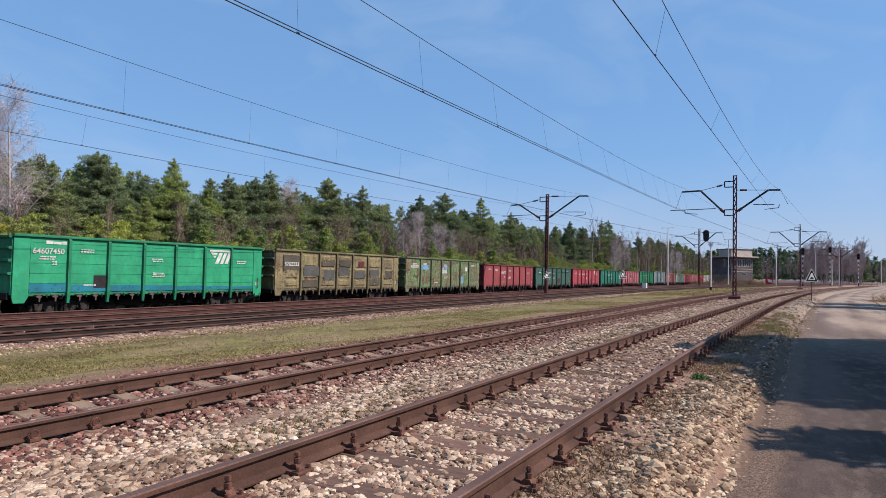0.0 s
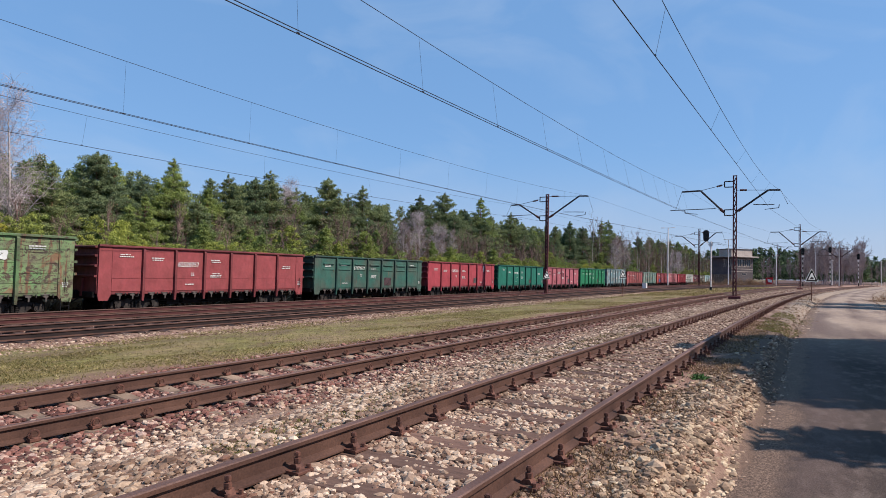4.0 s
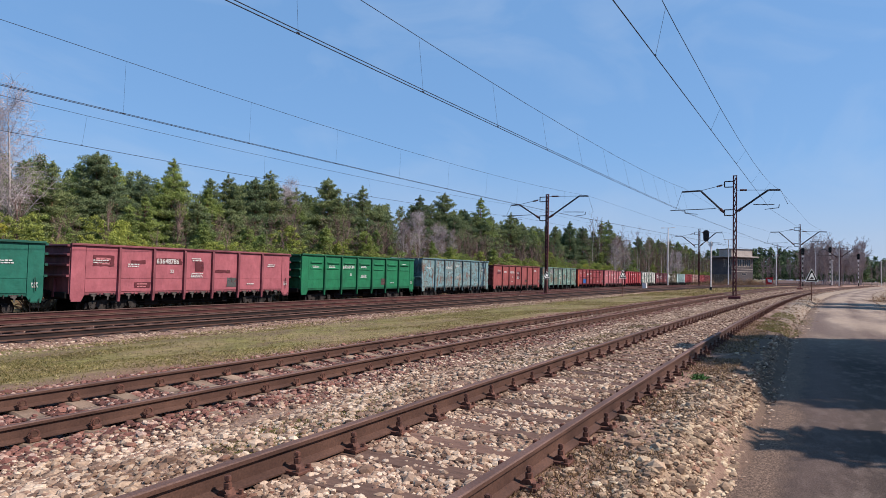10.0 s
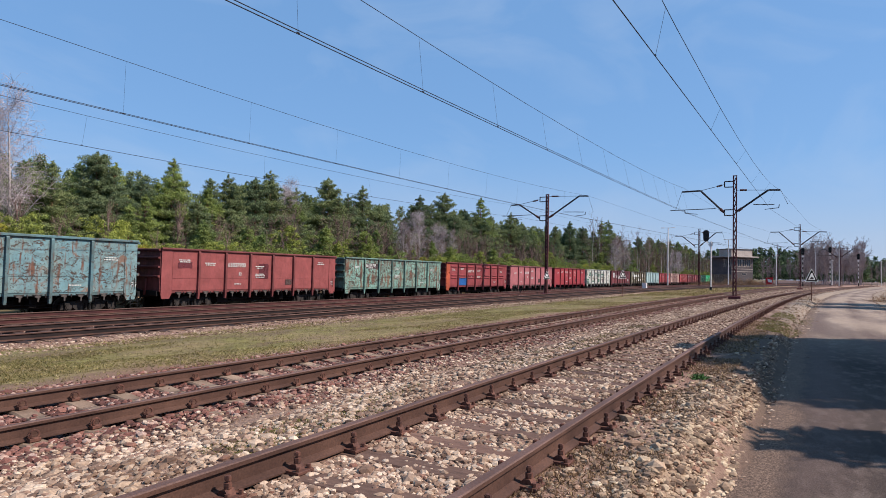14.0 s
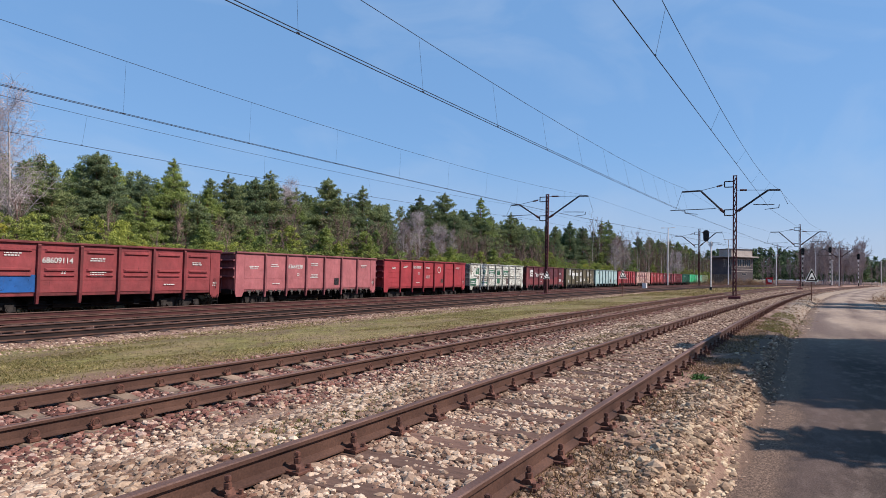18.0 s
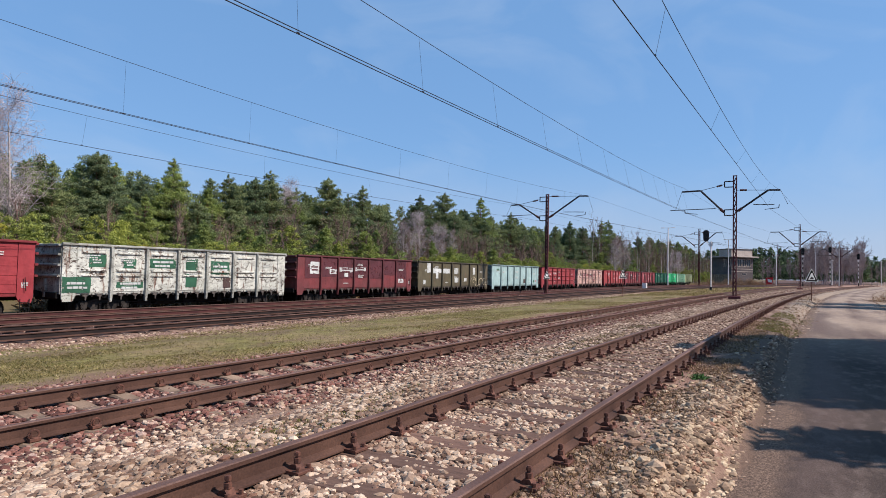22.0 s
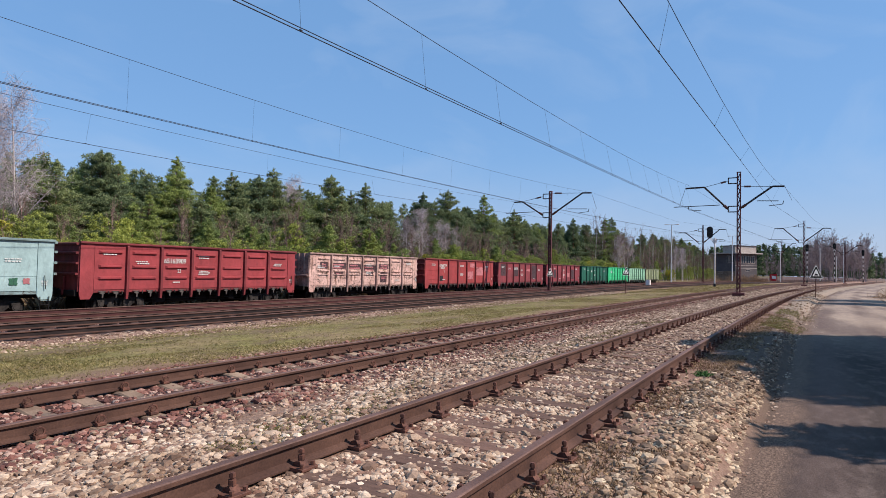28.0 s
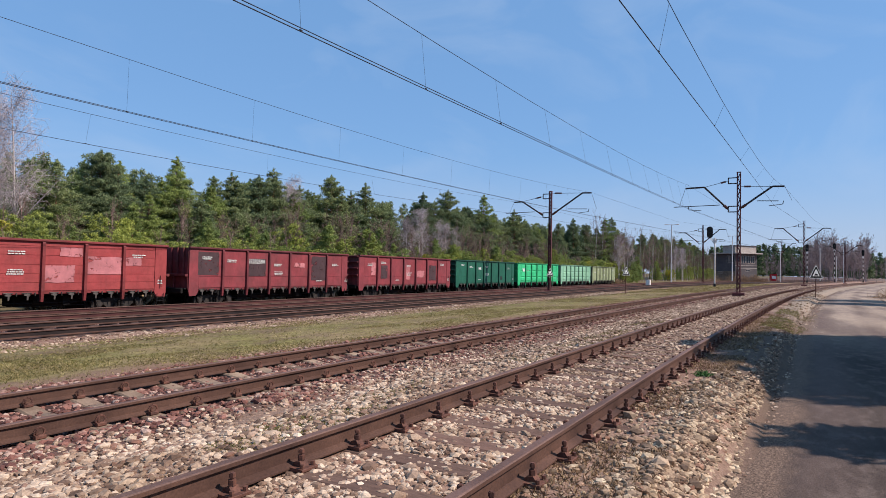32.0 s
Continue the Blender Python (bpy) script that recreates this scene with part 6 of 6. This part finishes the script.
LEAFS = [leafy(50 + i, h, s, m) for i, (h, s, m) in enumerate(((6.0, 2.0, YOUNG_LEAF), (5.0, 2.2, YOUNG_LEAF), (7.0, 2.2, YOUNG_LEAF), (4.6, 1.9, YELLOW_LEAF), (4.0, 2.0, YOUNG_LEAF)))]


def plant(kind, meshes, label, x, y, scale, turn, z=None):
    t = thing(kind, label, "tree", "edge of the wood")
    zz = ground_z(x, y) - 0.1 if z is None else z
    t.matrix_world = pose(x, y, zz, 0, 0, math.degrees(turn))
    for nm, me in zip(("trunk", "crown"), meshes):
        ob = part(nm, me, None, t)
        ob.scale = (scale, scale, scale)
    return t


rnd = random.Random(4)


def edge_y(x):
    return lerp(x, [(-60, 43), (60, 43), (150, 38), (330, 34)])


def canopy(x):
    return lerp(x, [(-50, 9.5), (10, 9.6), (23, 9.8), (31, 10.9), (45, 11.0), (54, 11.3), (72, 11.2), (90, 12.6), (102, 12.5), (124, 11.8), (150, 13.2), (195, 14.6), (270, 16.6), (340, 17)])


x = -30.0
while x < 340:
    step = 2.1 if x < 120 else 4.2
    e = edge_y(x)
    # front: young pines and broad-leaved growth, now thick, now thin
    thick = noise.noise((x * 0.09, 4.0, 0)) + 0.25
    for _ in range(2 if x < 130 else 1):
        k = rnd.random()
        if k < 0.35 + 0.3 * thick:
            plant("young_pine", YOUNG[rnd.randrange(3)], "young light-green pine at the forest edge", x + rnd.uniform(-1, 1), e + rnd.uniform(-2.5, 2.5), rnd.uniform(0.7, 1.15), rnd.uniform(0, 6))
        elif k < 0.8:
            me = LEAFS[3] if rnd.random() > 0.85 else LEAFS[rnd.choice((0, 1, 2, 4))]
            plant("birch_shrub", me, "young light-green broad-leaved tree at the forest edge", x + rnd.uniform(-1, 1), e + rnd.uniform(-3.0, 1.0), rnd.uniform(0.7, 1.1), rnd.uniform(0, 6))
    if 18 < x < 150:
        plant("birch_shrub", LEAFS[rnd.choice((0, 1, 4))], "young light-green broad-leaved tree at the forest edge", x + rnd.uniform(-1, 1), e - rnd.uniform(2.0, 4.0), rnd.uniform(0.7, 0.95), rnd.uniform(0, 6))
    # behind: pines in rows
    for dy in ((4, 7.5, 11.5) if x < 130 else (4, 10)):
        if rnd.random() < (0.6 if dy < 5 else 0.97):
            k = rnd.randrange(8)
            s = canopy(x) * rnd.uniform(0.84, 1.05) * (rnd.uniform(0.6, 0.9) if dy < 5 else 1.0) / PINE_SIZES[k][0]
            plant("pine_tree", PINES[k], "grey-green pine with a layered pointed crown", x + rnd.uniform(-1.1, 1.1), e + dy + rnd.uniform(-1.6, 1.6), s, rnd.uniform(0, 6))
    if rnd.random() < 0.9:
        k = rnd.choice((0, 2))
        plant("bare_tree", BARES[k], "leafless brown tree among the pines", x + rnd.uniform(-1, 1), e + rnd.uniform(-0.5, 4), rnd.uniform(0.45, 0.7), rnd.uniform(0, 6))
    if 40 < x < 115:
        for _ in range(2 if 60 < x < 84 else 1):
            plant("bare_tree", BARES[rnd.choice((0, 2))], "leafless brown tree among the pines", x + rnd.uniform(-1, 1), e + rnd.uniform(-1.5, 2.5), rnd.uniform(0.5, 0.78), rnd.uniform(0, 6))
    if x > 130 and rnd.random() < 0.8:
        plant("bare_birch", BARES[rnd.choice((1, 3))], "leafless pale-barked birch at the forest edge", x + rnd.uniform(-1, 1), e - rnd.uniform(0, 2.5), rnd.uniform(0.75, 1.0), rnd.uniform(0, 6))
    x += step
for i, (x, y, s) in enumerate(((20.6, 45, 1.2), (19.6, 45.5, 1.15), (18.6, 44, 1.05), (17.2, 45.5, 1.1), (51, 50, 1.05), (51.8, 51, 1.0), (142, 36, 0.95), (145, 36.5, 1.0), (150, 36, 0.9), (205, 34, 0.95), (212, 33, 1.0), (220, 34, 0.9), (209, 35, 0.9), (64.5, 43, 0.78), (67, 42.6, 0.8), (71, 42.4, 0.75), (74, 42.8, 0.8), (69, 43.4, 0.82), (77, 43, 0.7))):
    plant("bare_birch", BIRCHES[i % 3], "leafless pale-barked birch at the forest edge", x, y, s, rnd.uniform(0, 6))
# the tallest pines of the skyline
for i, (x, y, top) in enumerate(((29.4, 50.3, 10.5), (36.0, 50.2, 11.0), (43.2, 50.3, 10.6), (48.5, 50.1, 11.8), (58.6, 50.3, 12.5), (59.6, 51.2, 11.6), (64.9, 49.8, 12.3), (78.0, 49.0, 12.6), (85.2, 48.8, 13.8), (95.9, 48.0, 14.3), (108.0, 47.4, 12.8), (138.7, 45.6, 13.6), (147.0, 45.2, 13.0), (163.0, 44.8, 15.6), (167.0, 44.6, 16.2))):
    k = (2, 0, 4, 6)[i % 4]
    plant("pine_tree", PINES[k], "tall grey-green pine that stands over its neighbours", x, y, (top + 0.8) / PINE_SIZES[k][0], i * 1.7)
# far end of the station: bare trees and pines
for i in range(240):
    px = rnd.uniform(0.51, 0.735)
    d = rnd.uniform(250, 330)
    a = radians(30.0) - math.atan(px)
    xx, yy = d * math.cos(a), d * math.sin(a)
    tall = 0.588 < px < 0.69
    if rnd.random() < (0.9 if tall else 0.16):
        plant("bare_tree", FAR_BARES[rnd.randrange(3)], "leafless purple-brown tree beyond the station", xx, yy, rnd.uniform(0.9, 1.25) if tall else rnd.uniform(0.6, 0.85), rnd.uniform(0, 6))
centers = []
for i in range(260):
    px = rnd.uniform(0.43, 0.80)
    d = rnd.uniform(340, 420)
    a = radians(30.0) - math.atan(px)
    cx, cy, hh = d * math.cos(a), d * math.sin(a), rnd.uniform(10.5, 17.5) * (1.0 if px < 0.64 else 0.8)
    for _ in range(100):
        k = rnd.random()
        r = (1.0 - k) * 3.0 + 0.2
        centers.append((cx + rnd.gauss(0, 0.5) * r, cy + rnd.gauss(0, 0.5) * r, hh * (0.12 + 0.88 * k)))
behind = []
for i in range(260):
    cx = rnd.uniform(-35, 170)
    cy, hh = edge_y(cx) + rnd.uniform(12, 20), canopy(cx) * rnd.uniform(0.88, 1.06)
    for _ in range(130):
        k = rnd.random()
        r = (1.0 - k) * 2.6 + 0.2
        behind.append((cx + rnd.gauss(0, 0.5) * r, cy + rnd.gauss(0, 0.5) * r, hh * (0.15 + 0.85 * k) - 0.5, 0.3))
tagged(new("wood_behind", clump_mesh("wood_behind", behind, 16, 0.3, 0.045, NEEDLES, 901)), "deep grey-green pine wood behind the forest edge", "wood", kind="stuff")
tagged(new("far_wood", crown_mesh("far_wood", centers, 0.4, 6, 0.9, 0.22, NEEDLES, 900)), "distant dark pine wood beyond the station", "wood", kind="stuff")
# trees beside the road, out of view, whose shade lies on it
for x, y, s, k in ((51.8, -10.4, 0.98, 3), (46.0, -9.8, 0.9, 0), (52.2, -11.3, 1.02, 0), (46.3, -10.7, 1.0, 3), (66.5, -14.5, 0.85, 4)):
    plant("roadside_pine", PINES[k], "slim roadside pine that shades the road", x, y, s, rnd.uniform(0, 6))


def shade_tree(x, y, height, low, reach, leaves, seed):
    """A broad roadside tree with a low dense crown, out of view and placed for its shade."""
    rng = np.random.default_rng(seed)
    t = thing("roadside_tree", "unseen broad roadside tree, placed for its shade", "tree", "roadside trees", at=pose(x, y, -0.36))
    b = Build()
    b.tube((0, 0, -0.1), (0.1, 0, low), 0.17, 0.13, n=8, caps=False)
    c = []
    for i in range(26):
        a, r = i * 2.4, reach * math.sqrt((i + 0.5) / 26)
        p = np.array((r * math.cos(a), r * math.sin(a), rng.uniform(low + 0.3, height - 0.6 * r)))
        b.tube((0.05, 0, low * rng.uniform(0.6, 1)), p, 0.06, 0.012, n=4, caps=False)
        d = rng.normal(size=(leaves, 3))
        d *= (0.75 * rng.uniform(0.3, 1.0, (leaves, 1)) ** 0.5) / np.linalg.norm(d, axis=1)[:, None]
        c.append(p + d)
    part("trunk", b, BARK, t)
    part("crown", crown_mesh("crown", np.concatenate(c), 0.1, 3, 0.2, 0.075, YOUNG_LEAF, seed), None, t)


# seeds 7 to 9 are an invented rear row that blocks more skylight
for x, y, h, lo, r, n, seed in ((14.2, -7.3, 8.0, 3.8, 2.0, 280, 1), (16.0, -6.4, 8.2, 3.8, 2.3, 280, 2), (18.4, -6.6, 8.2, 3.8, 2.2, 280, 3), (13.2, -11.5, 11.5, 4.0, 2.6, 170, 7), (16.7, -11.9, 12.0, 4.0, 2.7, 170, 8), (20.6, -10.6, 11.0, 4.0, 2.5, 170, 9), (14.6, -8.6, 9.5, 4.4, 2.3, 160, 4), (17.6, -8.8, 9.5, 4.4, 2.3, 160, 5), (8.95, -5.5, 5.5, 4.6, 0.2, 9, 6)):
    shade_tree(x, y, h, lo, r, n, seed)


# ---- loose stone, grass and weeds ----
def solid(ico):
    """Vertices and triangles of a pebble (round) or a chip (square), turned outwards."""
    bm = bmesh.new()
    if ico:
        bmesh.ops.create_icosphere(bm, subdivisions=1, radius=1.15)
    else:
        bmesh.ops.create_cube(bm, size=1.5)
        bmesh.ops.triangulate(bm, faces=bm.faces)
    v, t = np.array([tuple(p.co) for p in bm.verts]), np.array([[p.index for p in f.verts] for f in bm.faces])
    bm.free()
    return v, t


PEBBLE, CHIP = solid(True), solid(False)


def stones(name, label, spots, sizes, material, seed):
    rng = np.random.default_rng(seed)
    spots, sizes = np.array(spots), np.array(sizes)
    near = (spots[:, 0] < 9.0) & (spots[:, 0] > 1.2)
    vs, ts, k = [], [], 0
    for pick, (bv, bt), lo in ((near, PEBBLE, 0.74), (~near, CHIP, 0.62)):
        n, m = int(pick.sum()), len(bv)
        if not n:
            continue
        v = np.repeat(bv[None], n, axis=0) * rng.uniform(lo, 1.14, (n, m, 1))
        v *= rng.uniform(0.6, 1.2, (n, 1, 3))
        a, b_ = rng.uniform(0, 6.28, n), rng.uniform(-0.9, 0.9, n)
        ca, sa_, cb, sb_ = np.cos(a)[:, None], np.sin(a)[:, None], np.cos(b_)[:, None], np.sin(b_)[:, None]
        y, z = v[:, :, 1] * cb - v[:, :, 2] * sb_, v[:, :, 1] * sb_ + v[:, :, 2] * cb
        x = v[:, :, 0] * ca - y * sa_
        y = v[:, :, 0] * sa_ + y * ca
        v = np.stack([x, y, z * 0.62], 2) * sizes[pick][:, None, None] + spots[pick][:, None, :]
        vs.append(v.reshape(-1, 3))
        ts.append((bt[None] + (np.arange(n) * m)[:, None, None]).reshape(-1, 3) + k)
        k += n * m
    ob = new(name, array_mesh(name, np.concatenate(vs), np.concatenate(ts), material))
    return tagged(ob, label, "ballast", kind="stuff")


def scatter(seed, count, x0, x1, across, keep=None, near=2.0, least=0.013, most=0.031):
    """Spots on the ground, thinning with distance; across(x) gives the strip's two sides."""
    rng = np.random.default_rng(seed)
    out, size = [], []
    while len(out) < count:
        u = rng.uniform()
        x = x0 + (x1 - x0) * u ** near
        lo, hi = across(x)
        y = rng.uniform(lo, hi)
        if y > x * 1.75 + 4.5 or y < -x * 0.11 - 0.3:
            continue
        if keep and not keep(x, y, rng):
            continue
        s = (least + most * rng.uniform() ** 2.2) * (1 + min(x, 60) * 0.013)
        if rng.uniform() < 0.04:
            s *= 1.5
        out.append((x, y))
        size.append(s)
    xy, size = np.array(out), np.array(size)
    return np.column_stack([xy, ground_zs(xy[:, 0], xy[:, 1]) + size * 0.18]), size


def clear_of(mid, half, share, reach):
    """Few stones on the sleepers' tops."""
    at = np.array(SLEEPERS[mid])

    def keep(x, y, rng):
        k = np.abs(at - x).min()
        return k > half or abs(y - mid(x)) > reach or rng.uniform() < share
    return keep


CLEAR_B = clear_of(mid_b, 0.13, 0.42, 0.72)


def ragged(v, y):
    """A wandering border: how far y lies past it."""
    return v + noise.noise((y * 3.1, v * 2.3, 1)) * 0.35


sp, sz = scatter(1, 30000, 1.2, 60, lambda x: (mid_a(x) - 0.68, mid_a(x) + 0.68), clear_of(mid_a, 0.115, 0.3, 1.2))
stones("ballast", "pale grey-brown ballast between the rails", sp, sz * 0.85, STONES, 1)
sp, sz = scatter(21, 16000, 1.2, 40, lambda x: (mid_a(x) - 1.9, mid_a(x) + 0.7), lambda x, y, r: abs(y - mid_a(x) + 0.75) > 0.1 and (x < 9 or y > mid_a(x) - 0.9 or r.uniform() < 0.15), 2.0, 0.005, 0.008)
stones("fine_gravel", "fine brown gravel among the sleepers and weeds", sp, sz, FINES, 21)
sp, sz = scatter(2, 13000, 1.2, 60, lambda x: (mid_a(x) - 1.98, mid_a(x) - 0.85), lambda x, y, r: r.uniform() < (0.12 + 0.88 * ramp_up(ragged(mid_a(x) - y, x), 1.25, 1.5)) * (1 - 0.97 * ramp_up(x, 8.6, 9.8)))
stones("ballast_shoulder", "coarse pale stones on the ballast shoulder", sp, sz * 0.95, TAN_STONES, 2)
sp, sz = scatter(3, 46000, 1.5, 70, lambda x: (mid_a(x) + 0.85, mid_b(x) - 1.0), lambda x, y, r: (noise.noise((x * 0.5, y * 0.8, 9)) > -0.3 or r.uniform() < 0.3) and r.uniform() < 1.15 - ramp_up(ragged(y - mid_b(x) + 1.75, x), 0.0, 0.5))
stones("ballast", "pale broken ballast between the two near tracks", sp, sz, STONES, 3)
sp, sz = scatter(23, 16000, 1.5, 40, lambda x: (mid_a(x) + 0.85, mid_b(x) - 1.2), None, 2.0, 0.005, 0.009)
stones("fine_gravel", "fine grit between the two near tracks", sp, sz, FINES, 23)
sp, sz = scatter(4, 30000, 1.5, 60, lambda x: (mid_b(x) - 1.8, mid_b(x) + 2.4), lambda x, y, r: CLEAR_B(x, y, r) and (mid_b(x) - y < 1.2 or r.uniform() < ramp_up(ragged(y - mid_b(x) + 1.7, x), 0.0, 0.5)))
stones("rusty_ballast", "reddish rust-stained ballast round the concrete sleepers", sp, sz * 1.08, RED_STONES, 4)
sp, sz = scatter(31, 9000, 45, 130, lambda x: (mid_a(x) - 1.6, mid_b(x) + 2.0), lambda x, y, r: min(abs(abs(y - mid_a(x)) - 0.75), abs(abs(y - mid_b(x)) - 0.75)) > 0.12, 1.2)
stones("ballast", "pale ballast round the near tracks towards the curve", sp, sz, STONES, 31)
sp, sz = scatter(5, 8000, 3, 60, lambda x: (mid_c(x) - 3.4, mid_c(x) - 1.0), None, 1.4)
stones("ballast", "scattered pale stones at the edge of the grass", sp, sz, STONES, 5)
sp, sz = scatter(6, 6000, 3, 70, lambda x: (mid_c(x) + 0.9, mid_d(x) - 0.9), None, 1.4)
stones("rusty_ballast", "reddish ballast between the station tracks", sp, sz, RED_STONES, 6)
sp, sz = scatter(7, 15000, 18, 60, lambda x: (mid_a(x) - 6.0, mid_a(x) - 2.0), lambda x, y, r: r.uniform() < 0.4 or 21 < x < 30, 1.3)
stones("road_gravel", "pale gravel strewn over the sandy road", sp, sz * 0.7, STONES, 7)


sp, sz = scatter(8, 8000, 2.5, 22, lambda x: (float(road_edge(x)) - 0.75, float(road_edge(x)) + 0.3), lambda x, y, r: r.uniform() < ramp_up(y - float(road_edge(x)), -0.75, 0.1) ** 1.4, 1.8, 0.004, 0.02)
stones("road_grit", "grit and small stones along the road's edge", sp, sz, FINES, 8)


sp, sz = scatter(9, 3500, 3, 24, lambda x: (float(road_edge(x)) - 3.6, float(road_edge(x)) - 0.2), lambda x, y, r: noise.noise((x * 0.5, y * 1.5, 4)) > -0.1 or r.uniform() < 0.3, 1.5, 0.003, 0.008)
stones("road_grit", "loose grit strewn over the worn tar", sp, sz, FINES, 9)


# the ballast goes on behind the camera
rng = np.random.default_rng(33)
back = [(x, y) for x, y in zip(rng.uniform(-6, 1.5, 14000), rng.uniform(0.5, 6.2, 14000)) if abs(abs(y - 2.43) - 0.75) > 0.11]
bx, by = np.array(back).T
sz = 0.013 + 0.03 * rng.uniform(size=len(bx)) ** 2.2
stones("ballast", "pale ballast beside the place of the camera", np.column_stack([bx, by, ground_zs(bx, by) + sz * 0.18]), sz, STONES, 33)


def blades(name, label, seed, count, x0, x1, across, keep, length, material, near=1.6):
    rng = np.random.default_rng(seed)
    c = []
    while len(c) < count:
        x = x0 + (x1 - x0) * rng.uniform() ** near
        lo, hi = across(x)
        y = rng.uniform(lo, hi)
        if y > x * 1.75 + 4.5 or y < -x * 0.11 - 0.3 or not keep(x, y, rng):
            continue
        c.append((x, y))
    xy = np.array(c)
    c = np.column_stack([xy, ground_zs(xy[:, 0], xy[:, 1])])
    me = crown_mesh(name, c, 0.8, 3, length, length * 0.12, material, seed)
    return tagged(new(name, me), label, "grass", kind="stuff")


blades("grass", "short patchy spring grass between the tracks", 11, 80000, 3, 75, lambda x: (mid_b(x) + 2.0, mid_c(x) - 2.0), lambda x, y, r: noise.noise((x * 0.14, y * 0.6, 1)) > 0.05 or r.uniform() < 0.18, 0.038, GRASS)
blades("grass", "thin spring grass between the tracks towards the signal box", 16, 16000, 60, 130, lambda x: (mid_b(x) + 2.0, mid_c(x) - 1.6), lambda x, y, r: noise.noise((x * 0.1, y * 0.5, 1)) > -0.05 or r.uniform() < 0.3, 0.09, GRASS, 1.0)
blades("moss", "patchy green moss among the ballast beside the rail", 12, 16000, 1.5, 24, lambda x: (mid_a(x) + 0.9, mid_a(x) + 2.3), lambda x, y, r: noise.noise((x * 0.55, y * 0.9, 5)) > 0.05, 0.026, MOSS)
blades("dry_weeds", "dry stalks beside the near rail", 13, 9000, 2.2, 26, lambda x: (mid_a(x) - 1.6, mid_a(x) - 0.8), lambda x, y, r: noise.noise((x * 0.6, y * 0.9, 2)) > -0.25, 0.04, DRY_STALK)
blades("moss", "thin moss on the verge of the sandy road", 14, 5000, 19, 34, lambda x: (mid_a(x) - 2.6, mid_a(x) - 1.2), lambda x, y, r: noise.noise((x * 0.35, y * 0.9, 8)) > 0.0, 0.035, MOSS)
LUSH = islands("lush_weed", [(0.0, lin(44, 78, 36)), (1.0, lin(84, 124, 62))], 0.8, 5)
wx, wy = 9.45, 1.17
tuft = thing("weed_tuft", "fresh green weed tuft beside the rail", "weed", at=pose(wx, wy, ground_z(wx, wy)))
rng = np.random.default_rng(77)
part("leaves", crown_mesh("leaves", [(rng.normal() * 0.07, rng.normal() * 0.06, 0.0) for _ in range(60)], 0.7, 5, 0.065, 0.009, LUSH, 77), None, tuft)
# invented growth, added so that the gap under the wagons looks dark
blades("undergrowth", "added dry stalks that darken the gap under the train", 15, 9000, -25, 130, lambda x: (31.6, 33.2), lambda x, y, r: True, 0.85, DRY_STALK, 1.0)


def dry_bush(x, y, z, wide, tall, count, label, seed):
    rng = np.random.default_rng(seed)
    bb = thing("dry_bush", label, "bush", at=pose(x, y, z))
    bt = Build()
    for _ in range(count):
        p = Vector((rng.normal() * wide, rng.normal() * wide, 0))
        tip = p * 0.75 + Vector((rng.normal() * 0.22, rng.normal() * 0.22, tall * rng.uniform(0.3, 1.0) * math.exp(-(p.length / wide) ** 2 * 0.25)))
        bt.tube(p * 0.6, tip, 0.01, 0.005, n=3, caps=False)
        for _ in range(3):
            f = rng.uniform(0.3, 0.95)
            o = (p * 0.6).lerp(tip, f)
            bt.tube(o, o + Vector(rng.normal(size=3)) * 0.16 + Vector((0, 0, 0.12)), 0.006, 0.003, n=3, caps=False)
    part("twig_mass", bt, DRY_BRUSH, bb)


dry_bush(60, -7.9, -0.4, 1.5, 1.5, 900, "brown leafless bush at the road's edge", 5)
for x, y, wide, tall in ((150, 16.5, 1.6, 2.4), (152, 19.5, 1.8, 2.0), (153, 13.2, 1.5, 2.2), (160, 9.0, 1.4, 2.2), (163, 7.4, 1.3, 1.6), (156, 11.4, 1.6, 2.8), (158.5, 8.8, 1.5, 2.4), (154, 11.0, 1.4, 1.8)):
    dry_bush(x, y, ground_z(x, y) - 0.1, wide, tall, 420, "reddish leafless bush before the signal box", int(x))


# ---- motion of the train ----
RUN = [(0.0, 12.14), (3.0, -16.6), (6.0, -45.27), (9.5, -78.4), (13.0, -111.26), (16.0, -139.2), (19.0, -167.0), (21.5, -190.15), (24.0, -213.26), (28.0, -249.97), (32.0, -286.45)]


# a smooth curve through the rows: speed falls off slowly
FIT = np.polyfit([r[0] for r in RUN], [r[1] for r in RUN], 3)


def share_action(ob, src):
    ob.rotation_mode = "QUATERNION"
    data = ob.animation_data_create()
    data.action = src.animation_data.action
    data.action_slot = src.animation_data.action_slot


def motions():
    times = [float(t) for t in np.arange(0, 32.1, 2.0)]
    for i, car in enumerate(CARS):
        walk(car, [(t, pose(float(np.polyval(FIT, t)) + PITCH * i + 6.55, TRAIN_Y, TRAIN_Z)) for t in times])
    # wheels roll; all that sit alike on their bogies turn alike
    first = {}
    for car in CARS:
        for bog in [o for o in car.children if o.name.startswith("bogie")]:
            for ws in [o for o in bog.children if o.name.startswith("wheelset")]:
                key = ws.location.x > 0
                if key in first:
                    share_action(ws, first[key])
                    continue
                rows = []
                for f in range(0, 961, 2):
                    t = f / 30
                    turn = -(float(np.polyval(FIT, 0)) - float(np.polyval(FIT, t))) / 0.475
                    rows.append((t, Matrix.Translation((0.925 if key else -0.925, 0, 0.475)) @ Matrix.Rotation(turn, 4, "Y")))
                walk(ws, rows)
                first[key] = ws


motions()
